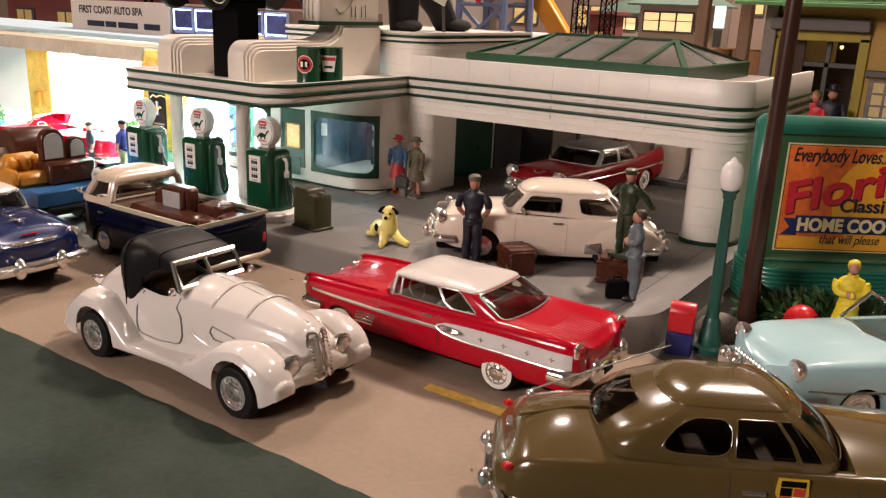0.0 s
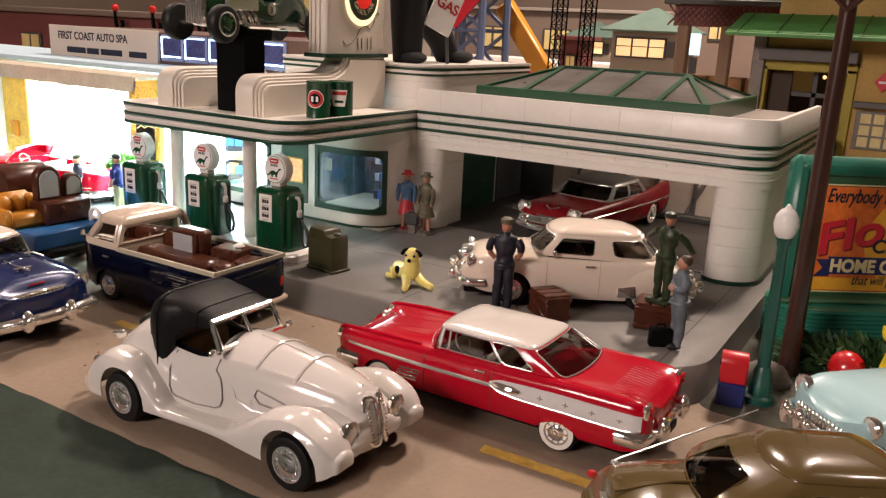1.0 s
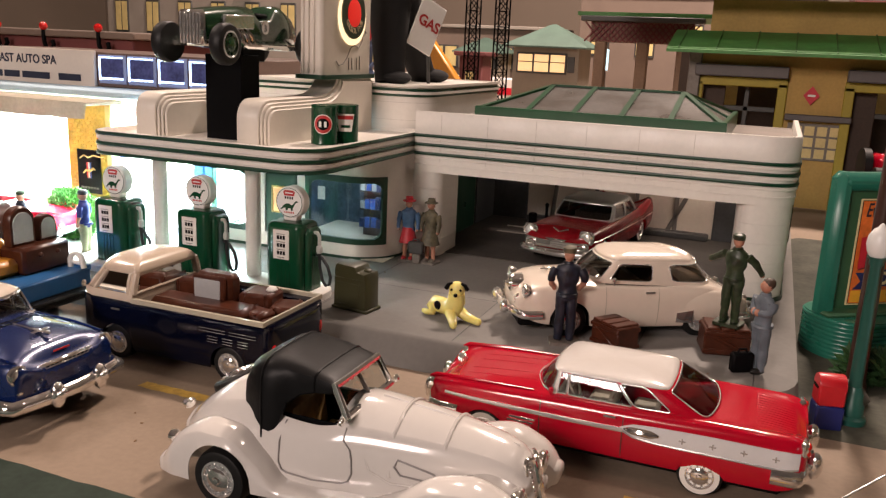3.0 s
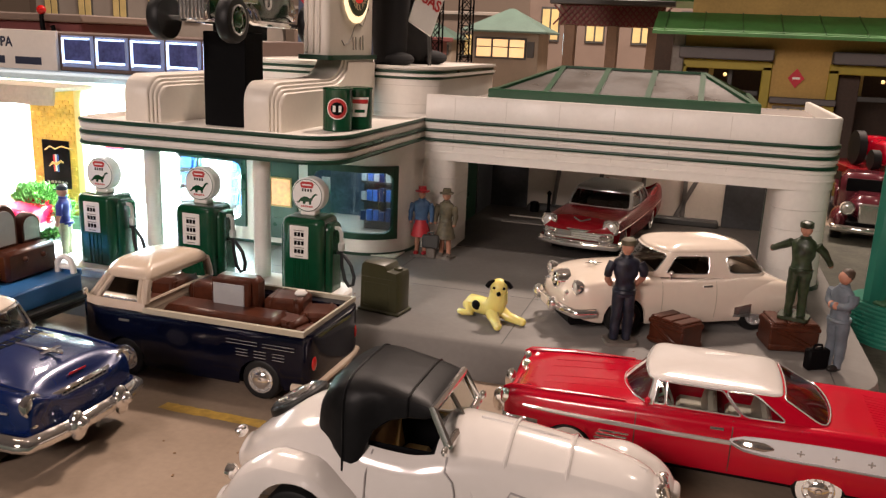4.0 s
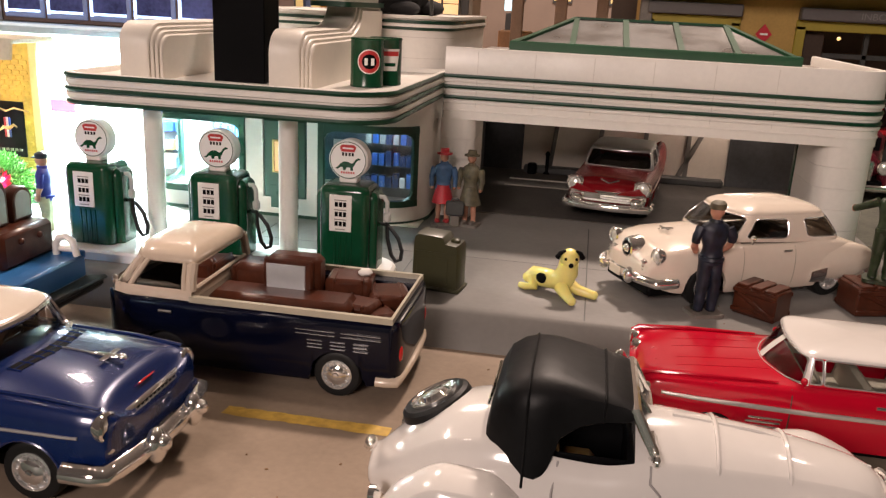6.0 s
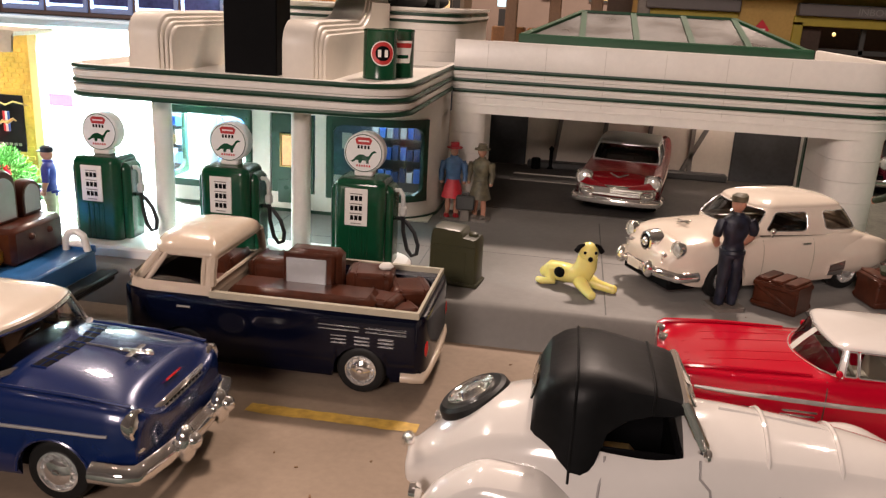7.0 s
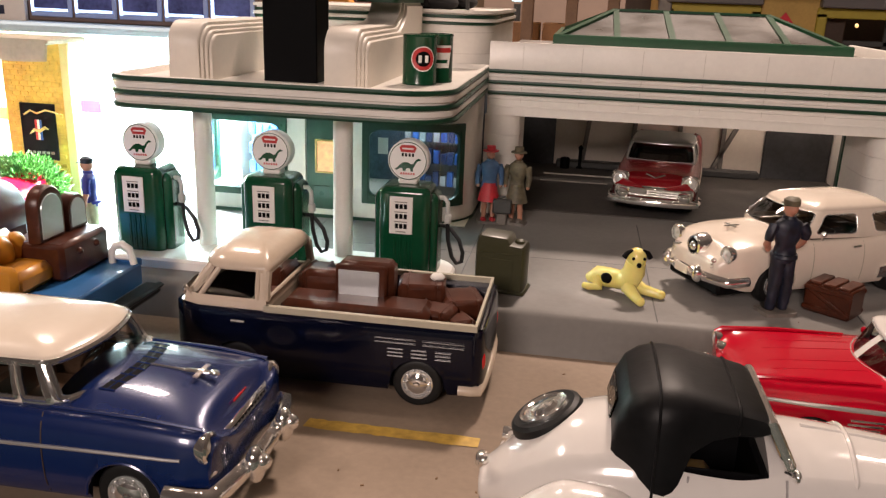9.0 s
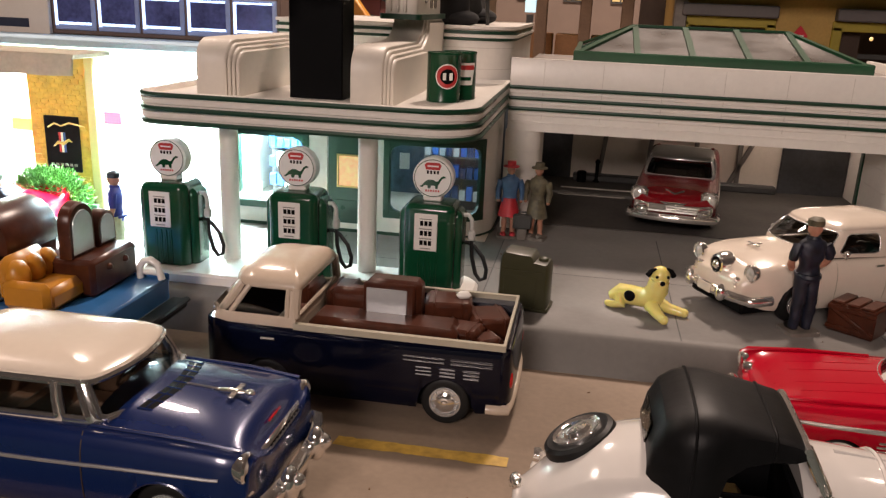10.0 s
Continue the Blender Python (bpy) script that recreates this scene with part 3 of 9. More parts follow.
        part("fender_brow", Geo().tube([(2.4, s * 1.86, 2.53), (4.5, s * 1.84, 2.48), (6.1, s * 1.78, 2.36), (6.34, s * 1.76, 2.25)], [0.03, 0.07, 0.09, 0.05], 8), RED_PAINT, car)
        tl = part("tail_light_bezel", Geo().box((-6.38, s * 1.78, 2.28), (0.24, 0.55, 0.55), 0.1), CHROME, car)
        part("lens", Geo().ball((-6.5, s * 1.78, 2.36), (0.1, 0.2, 0.12), 12, 6).ball((-6.5, s * 1.78, 2.13), (0.1, 0.2, 0.1), 12, 6), RED_LENS, tl)
    for i in range(15):
        yy = -1.4 + i * 0.2
        path = [(-6.32, yy, sh.top(-6.32, 0.1) + 0.0)] + [(xx, yy * (1 + (xx + 6.2) * 0.035), sh.top(xx, abs(yy) / 2.2) + 0.004) for xx in (-6.1, -5.7, -5.3, -4.9)]
        part("deck_rib", Geo().tube(path, 0.016, 5), RED_PAINT, car)
    for s in (1, -1):
        for yy in (0.45, 1.05):
            part("bonnet_ridge", Geo().tube([(xx, s * yy, sh.top(xx, yy / 2.2) - 0.012) for xx in (2.5, 3.3, 4.2, 5.0, 5.7)], 0.03, 6), RED_PAINT, car)
    part("grille", Geo().box((6.2, 0, 1.6), (0.2, 2.2, 0.45), 0.06), CHROME, car)
    bumper(car, "front_bumper", 6.45, 2.05, 1.25, 0.5, CHROME, 1.0)
    rb = bumper(car, "rear_bumper", -6.6, 2.1, 1.3, 0.55, CHROME, 0.8, 0.3, (0.55,), -1)
    part("number_plate", Geo().box((-6.82, 0, 1.2), (0.05, 0.7, 0.32), 0.02), BLACK, rb)
    seats(car, (0.4, -1.2), 1.6, 1.5, TAN_SEAT, (1.2, 0.8, 2.55))
    part("dashboard", Geo().box((1.7, 0, 2.4), (0.5, 3.2, 0.3), 0.1), TAN_SEAT, car)
    door_lines(car, sh, (-0.8,), 0.05, 0.97)
    door_lines(car, sh, (2.05,), 0.05, 0.97)
    return car


# 1955 style sedan, deep blue with a white roof
def blue_sedan(x, y, yaw):
    car = thing("toy_car", x, y, 0, yaw, "deep blue die-cast saloon with cream roof and chrome bumper", "toy car")
    sh = Shell(-6.1, 6.1, [(-6.1, 2.0), (-5.7, 2.25), (-3, 2.4), (2, 2.42), (5.4, 2.40), (6.1, 2.25)],
               [(-6.1, 0.9), (-5, 0.65), (0, 0.6), (5, 0.65), (6.1, 0.95)],
               [(-6.1, 2.5), (-4, 2.72), (-1, 2.85), (2.2, 2.85), (4.5, 2.78), (5.9, 2.66), (6.1, 2.5)],
               [(-6.1, 2.4), (-4, 2.85), (0, 2.9), (2.3, 3.22), (4.2, 3.12), (5.6, 2.86), (6.1, 2.3)],
               [(-3.1, 0.92, 0.82), (4.05, 0.95, 0.84)], [(-2.6, 2.1, 1.1)], power=3)
    part("body", sh.geo(), BLUE_PAINT, car)
    underbody(car, -5.6, 5.6, 1.7, 0.5, 1.0)
    wheels(car, [(-3.1, -2.18, -1), (4.05, -2.18, -1), (-3.1, 2.18, 1), (4.05, 2.18, 1)], 0.84, 0.55, RUBBER, RIM, None, CHROME)
    lining(car, -2.6, 2.1, 1.7, 1.12, 2.8, BROWN_TRIM)
    cabin(car, (2.5, -3.5, 1.98), (2.05, -2.7, 1.76), (2.92, 2.85), 3.86, IVORY_PAINT, CHROME, GLASS, [("windscreen", 0, 0.96, 0.08, 0.95, 0.08), ("quarter_light", 1.06, 1.17, 0.08, 0.92, 0.1), ("side_window", 1.20, 1.5, 0.08, 0.92, 0.06), ("side_window", 1.54, 1.82, 0.08, 0.92, 0.12), ("rear_window", 2.25, 3, 0.12, 0.9, 0.12)], 0.34, (0.5, 0.6), (0.03, 0.06, 0.06), CHROME, 0.075, two_tone=(1.185, 2.99))
    part("screen_surround", Geo().tube([(2.5 + 0.45 * (1 - (yy / 1.98) ** 2), yy, 2.99) for yy in (-1.9 + 0.2 * i for i in range(20))], 0.07, 6), CHROME, car)
    for s in (1, -1):
        part("side_moulding", sh.ribbon([(-5.9, 0.60, 0.64), (0, 0.60, 0.64), (5.5, 0.66, 0.69)], 0.04, s), SILVER_TRIM, car)
        lamp_unit(car, "headlight", 6.02, s * 1.98, 2.24, 0.33)
        part("indicator_light", Geo().ball((6.1, s * 1.95, 1.66), (0.12, 0.28, 0.14), 12, 6), CHROME, car)
        part("fender_ridge", Geo().tube([(2.2, s * 2.05, 2.88), (4.5, s * 2.05, 2.83), (5.9, s * 2.0, 2.70)], 0.05, 6), BLUE_PAINT, car)
        part("arch_trim", Geo().tube([(4.05 + 0.97 * math.cos(a), s * (2.37 + 0.02 * math.sin(a)), 0.84 + 0.97 * math.sin(a)) for a in (math.pi * i / 12 for i in range(13))], 0.045, 6), BLUE_PAINT, car)
    grille = part("grille", Geo().box((6.1, 0, 1.95), (0.18, 2.7, 0.85), 0.08), CHROME, car)
    part("mesh", Geo().box((6.16, 0, 1.95), (0.12, 2.5, 0.68), 0.04), BLACK, grille)
    for i in range(13):
        part("bar", Geo().box((6.23, -1.2 + i * 0.2, 1.95), (0.03, 0.035, 0.68), 0.01), DULL_METAL, grille)
    for i in range(5):
        part("bar", Geo().box((6.23, 0, 1.69 + i * 0.13), (0.03, 2.5, 0.03), 0.01), DULL_METAL, grille)
    part("bonnet_emblem", Geo().box((5.95, 0, 2.62), (0.06, 0.75, 0.1), 0.03, (0, 30, 0)), RED_LENS, car)
    part("bonnet_ornament", Geo().ball((4.85, 0, 3.12), (0.5, 0.09, 0.07), 12, 6).box((4.95, 0, 3.14), (0.16, 0.8, 0.05), 0.02).ball((5.3, 0, 3.12), (0.14, 0.1, 0.1), 10, 6).tube([(3.6, 0, sh.top(3.6, 0) + 0.01), (4.5, 0, 3.13)], 0.035, 6), CHROME, car)
    cowl = lambda yy: 2.74 + 0.5 * (1 - (yy / 1.98) ** 2)
    on = lambda xx, yy: sh.top(xx, abs(yy) / sh.w(xx))
    vent = Geo()
    for i in range(16):
        ya, yb = -1.36 + i * 0.17, -1.36 + (i + 1) * 0.17
        corner = [(cowl(yy) + d, yy) for yy, d in ((ya, 0), (ya, 0.36), (yb, 0.36), (yb, 0))]
        vent.loft([[(xx, yy, on(xx, yy) - 0.05) for xx, yy in corner], [(xx, yy, on(xx, yy) + 0.012) for xx, yy in corner]])
    vent = part("cowl_vent", vent, BLACK, car)
    for i in range(9):
        yy = -1.36 + i * 0.34
        part("slat", Geo().tube([(cowl(yy) - 0.02, yy, on(cowl(yy), yy) + 0.01), (cowl(yy) + 0.38, yy, on(cowl(yy) + 0.38, yy) + 0.01)], 0.028, 5), BLUE_PAINT, vent)
    part("slat", Geo().tube([(cowl(yy) + 0.18, yy, on(cowl(yy) + 0.18, yy) + 0.01) for yy in (-1.36 + 0.17 * i for i in range(17))], 0.02, 5), BLUE_PAINT, vent)
    fb = bumper(car, "front_bumper", 6.45, 2.42, 1.2, 0.55, CHROME, 1.0, 0.3, (), 1, 0.26)
    for sd in (1, -1):
        part("bumper_guard", Geo().ball((6.72, sd * 1.0, 1.32), (0.26, 0.3, 0.5), 14, 10).ball((6.92, sd * 1.0, 1.42), (0.22, 0.2, 0.22), 12, 8), CHROME, fb)
    bumper(car, "rear_bumper", -6.35, 2.1, 1.2, 0.46, CHROME, 0.9, 0.3, (0.5,), -1)
    seats(car, (0.3, -1.6), 1.7, 1.7, BROWN_TRIM, (1.45, 0.8, 2.85))
    door_lines(car, sh, (2.05, -0.7), 0.05, 0.97)
    return car


# pickup van, navy and cream, with luggage in the bed
def pickup_van(x, y, yaw):
    car = thing("toy_pickup", x, y, 0, yaw, "navy and cream die-cast forward-control pickup with open bed", "toy pickup")
    sh = Shell(-5.0, 4.9, [(-5.0, 2.0), (-4.8, 2.12), (0, 2.17), (3.8, 2.14), (4.6, 1.95), (4.9, 1.7)],
               [(-5.0, 0.62), (-4, 0.5), (3, 0.5), (4.9, 0.7)], [(-5.0, 2.78), (4.0, 2.78), (4.9, 2.74)], [(-5.0, 2.78), (4.0, 2.8), (4.9, 2.78)],
               [(-3.1, 0.86, 0.76), (2.75, 0.88, 0.78)], [(-4.86, 1.75, 2.0), (1.95, 4.55, 1.3)],
               side=[(0.0, 0.93), (0.08, 0.98), (0.3, 1.0), (0.6, 1.0), (0.85, 0.995), (0.97, 0.985), (1.0, 0.97)])
    part("body", sh.geo(), NAVY_PAINT, car)
    underbody(car, -4.6, 4.4, 1.75, 0.42, 0.9)
    wheels(car, [(-3.1, -2.02, -1), (2.75, -2.02, -1), (-3.1, 2.02, 1), (2.75, 2.02, 1)], 0.80, 0.5, RUBBER, RIM, None, CHROME)
    rail = Geo().sweep([(1.8, -2.1, 2.86), (-4.86, -2.1, 2.86), (-4.86, 2.1, 2.86), (1.8, 2.1, 2.86)][::-1], [(-0.07, -0.1), (0.1, -0.1), (0.1, 0.1), (-0.07, 0.1)])
    part("bed_rail", rail, BED_RAIL, car)
    low = [(1.75, 2.12), (4.0, 2.1), (4.55, 1.9), (4.78, 1.4), (4.88, 0.6), (4.9, 0.0)]
    band = lambda pts, z, k=1.0: [(3.0 + (px - 3.0) * k, py * k, z) for px, py in pts] + [(3.0 + (px - 3.0) * k, -py * k, z) for px, py in pts[-2::-1]]
    g = Geo().loft([band(low, 2.76, 1.0), band(low, 2.78, 1.012), band(low, 3.06, 1.0), band(low, 3.12, 0.985)], closed=True, caps=False)
    part("cab_waist", g, PICKUP_CREAM, car)
    roof = rounded(1.75, -1.80, 4.06, 1.80, (0.2, 0.95, 0.95, 0.2), 8)
    rings = [[(2.9 + (px - 2.9) * k, py * k, z) for px, py in roof] for k, z in ((0.985, 3.90), (1.03, 3.92), (1.04, 3.98), (1.03, 4.06), (0.98, 4.19), (0.88, 4.32), (0.72, 4.43), (0.5, 4.51), (0.25, 4.55), (0.04, 4.56))]
    part("cab_roof", Geo().loft(rings), PICKUP_CREAM, car, "", 60)
    posts = [((1.78, 2.02, 3.08), (1.8, 1.78, 3.95), 0.15), ((2.05, 2.04, 3.08), (2.08, 1.8, 3.95), 0.09), ((3.95, 2.0, 3.08), (3.4, 1.74, 3.95), 0.09), ((4.35, 1.82, 3.08), (3.75, 1.55, 3.95), 0.12)]
    for s in (1, -1):
        for a, b, r in posts:
            part("cab_pillar", Geo().tube([(a[0], s * a[1], a[2]), ((a[0] + b[0]) / 2, s * (a[1] + b[1]) / 2 + s * 0.04, (a[2] + b[2]) / 2), (b[0], s * b[1], b[2])], r, 8), PICKUP_CREAM, car)
        part("door_window", Geo().add([(2.05, s * 2.02, 3.1), (3.95, s * 1.98, 3.1), (3.4, s * 1.74, 3.95), (2.08, s * 1.79, 3.95)], [(0, 1, 2, 3)]), GLASS, car)
        part("quarter_window", Geo().add([(3.95, s * 1.98, 3.1), (4.35, s * 1.82, 3.1), (3.75, s * 1.55, 3.95), (3.4, s * 1.74, 3.95)], [(0, 1, 2, 3)]), GLASS, car)
        part("rear_cab_panel", Geo().box((1.93, s * 1.92, 3.5), (0.26, 0.12, 0.9), 0.04, (s * 15, 0, 0)), PICKUP_CREAM, car)
        part("door_handle", Geo().tube([(2.45, s * 2.16, 2.35), (2.9, s * 2.16, 2.35)], 0.05, 6), DULL_METAL, car)
        part("mirror", Geo().ball((4.35, s * 2.2, 3.3), (0.08, 0.13, 0.16), 10, 6).tube([(4.3, s * 1.95, 3.1), (4.35, s * 2.2, 3.25)], 0.03, 5), CHROME, car)
        lamp_unit(car, "headlight", 4.84, s * 1.25, 1.75, 0.3)
        part("tail_light", Geo().ball((-5.08, s * 1.72, 1.65), (0.1, 0.16, 0.3), 12, 8), RED_LENS, car)
        for i in range(3):
            for j in range(3):
                part("air_louvre", Geo().box((-3.9 + i * 0.75, s * 2.17, 1.72 + j * 0.12), (0.5, 0.05, 0.022), 0.01), SILVER_TRIM, car)
        for xx in (-3.9, -2.4):
            for j in range(2):
                part("side_rib", Geo().box((xx, s * 2.175, 2.16 + j * 0.13), (1.3, 0.04, 0.022), 0.01), SILVER_TRIM, car)
    part("windscreen", Geo().add([(4.35, -1.82, 3.1), (4.85, -0.5, 3.1), (4.85, 0.5, 3.1), (4.35, 1.82, 3.1), (3.75, 1.55, 3.95), (4.02, 0.5, 3.95), (4.02, -0.5, 3.95), (3.75, -1.55, 3.95)], [(0, 1, 6, 7), (1, 2, 5, 6), (2, 3, 4, 5)]), GLASS, car)
    part("screen_divider", Geo().tube([(4.87, 0, 3.08), (4.04, 0, 3.96)], 0.06, 6), PICKUP_CREAM, car)
    part("cab_rear_window", Geo().add([(1.78, -1.7, 3.15), (1.78, 1.7, 3.15), (1.8, 1.55, 3.85), (1.8, -1.55, 3.85)], [(0, 1, 2, 3)]), GLASS, car)
    for z in (3.1, 3.9):
        part("rear_window_frame", Geo().tube([(1.78, -1.85, z), (1.78, 1.85, z)], 0.07, 6), PICKUP_CREAM, car)
    part("bulkhead", Geo().box((1.8, 0, 2.5), (0.12, 4.1, 1.2), 0.03), PICKUP_CREAM, car)
    part("bench", Geo().box((2.6, 0, 2.2), (0.9, 3.4, 0.6), 0.15).box((2.1, 0, 2.85), (0.25, 3.4, 0.9), 0.1), TAN_SEAT, car)
    bumper(car, "rear_bumper", -5.1, 2.0, 0.75, 0.36, PICKUP_CREAM, 0.6, 0.1, (), -1)
    bumper(car, "front_bumper", 5.1, 1.8, 0.85, 0.34, PICKUP_CREAM, 0.5, 0.2, (), 1)
    part("tailgate_window", Geo().box((-5.09, 0, 2.3), (0.04, 1.6, 0.5), 0.02), BLACK, car)
    part("number_plate", Geo().box((-5.12, 0, 1.6), (0.04, 0.8, 0.36), 0.02), DULL_METAL, car)
    return car


# bullet-nosed coupe, ivory
def ivory_coupe(x, y, z, yaw):
    car = thing("toy_car", x, y, z, yaw, "ivory die-cast bullet-nosed coupe with wraparound rear windows on the forecourt", "toy car")
    q = 0.90
    xs = lambda pts: [(px * q, v) for px, v in pts]
    sh = Shell(-6.2 * q, 6.0 * q, xs( [(-6.2, 1.5), (-5.6, 1.85), (-3, 2.12), (0, 2.15), (3, 2.12), (5, 1.98), (6.0, 1.55)]),
               xs([(-6.2, 0.85), (-5, 0.6), (0, 0.5), (4.5, 0.55), (6.0, 0.85)]),
               xs([(-6.2, 1.7), (-5, 2.2), (-3.2, 2.5), (-1, 2.42), (1.5, 2.45), (4, 2.42), (5.5, 2.2), (6.0, 1.75)]),
               xs([(-6.2, 1.6), (-5, 2.2), (-3.4, 2.6), (0, 2.6), (2.0, 2.74), (4, 2.62), (5.4, 2.35), (6.0, 1.8)]),
               [(-3.1, 0.76, 0.66), (3.1, 0.92, 0.80)], [(-2.2, 1.5, 1.0)], power=2.5)
    part("body", sh.geo(), IVORY_PAINT, car)
    underbody(car, -5.6, 5.4, 1.6, 0.4, 0.9)
    wheels(car, [(-3.1, -1.9, -1), (3.1, -1.98, -1), (-3.1, 1.9, 1), (3.1, 1.98, 1)], 0.80, 0.5, RUBBER, RIM)
    lining(car, -2.2, 1.5, 1.5, 1.02, 2.4, DARK_SEAT)
    cabin(car, (1.85, -3.35, 1.8), (1.05, -2.6, 1.5), (2.64, 2.5), 3.5, IVORY_PAINT, IVORY_PAINT, SMOKE, [("windscreen", 0, 0.92, 0.08, 0.92, 0.12), ("side_window", 1.09, 1.48, 0.06, 0.86, 0.12), ("rear_side_window", 1.68, 2.2, 0.10, 0.86, 0.14), ("rear_window", 2.26, 3, 0.12, 0.85, 0.06)], 0.32, (0.5, 0.7), (0.05, 0.10, 0.14), RIM, 0.022, None, 1.0)
    for s in (1, -1):
        lamp_unit(car, "headlight", 5.2, s * 1.6, 2.05, 0.3)
        part("door_handle", Geo().tube([(-0.75, s * 2.12, 2.18), (-0.3, s * 2.16, 2.18)], 0.05, 6), CHROME, car)
        part("door_mirror", Geo().ball((1.2, s * 2.1, 2.75), (0.12, 0.12, 0.12), 10, 6).tube([(1.15, s * 2.0, 2.5), (1.2, s * 2.1, 2.7)], 0.05, 5), CHROME, car)
        part("rear_fender", Geo().ball((-3.5, s * 1.78, 1.5), (2.0, 0.43, 0.82), 20, 10), IVORY_PAINT, car)
        part("stone_guard", sh.ribbon([(-2.7, 0.1, 0.42), (-1.9, 0.12, 0.36)], 0.06, s), CHROME, car)
        lamp_unit(car, "tail_light", -5.4, s * 1.5, 1.75, 0.17, -1, CHROME, RED_LENS)
    nose = part("bullet_nose", Geo().lathe([(0.50, -0.5), (0.46, -0.1), (0.40, 0.05), (0.32, 0.08), (0.28, 0.0)], 20, (5.5, 0, 1.98), "x", False), CHROME, car)
    part("cone", Geo().lathe([(0.30, -0.05), (0.20, 0.02), (0.17, 0.12), (0.08, 0.2), (0.02, 0.22)], 16, (5.5, 0, 1.98), "x"), CHROME, nose)
    part("nose_ring", Geo().tube([(5.53, 0.25 * math.cos(a), 1.98 + 0.25 * math.sin(a)) for a in (2 * math.pi * i / 20 for i in range(21))], 0.05, 6), BLACK, nose)
    for s in (1, -1):
        gr = part("grille", Geo().box((5.27, s * 0.85, 1.6), (0.2, 1.0, 0.42), 0.06, (0, 0, -s * 22)), CHROME, car)
        for i in range(3):
            part("bar", Geo().box((5.39, s * 0.85, 1.47 + i * 0.13), (0.08, 1.0, 0.04), 0.01, (0, 0, -s * 22)), CHROME, gr)
    part("bonnet_ornament", Geo().ball((3.85, 0, 2.7), (0.4, 0.06, 0.05), 10, 6).box((3.9, 0, 2.72), (0.12, 0.7, 0.04), 0.02, (0, 0, 0)), CHROME, car)
    fb = bumper(car, "front_bumper", 5.75, 1.95, 1.05, 0.4, CHROME, 0.9, 0.45, (0.5,))
    part("number_plate", Geo().box((6.0, 0, 1.12), (0.05, 0.8, 0.36), 0.02), IVORY_PAINT, fb)
    bumper(car, "rear_bumper", -5.8, 1.85, 1.0, 0.4, CHROME, 0.7, 0.35, (0.5,), -1)
    seats(car, (0.3, -1.3), 1.4, 1.6, DARK_SEAT)
    door_lines(car, sh, (-1.0, 1.5), 0.05, 0.96, mat=BED_RAIL)
    return car


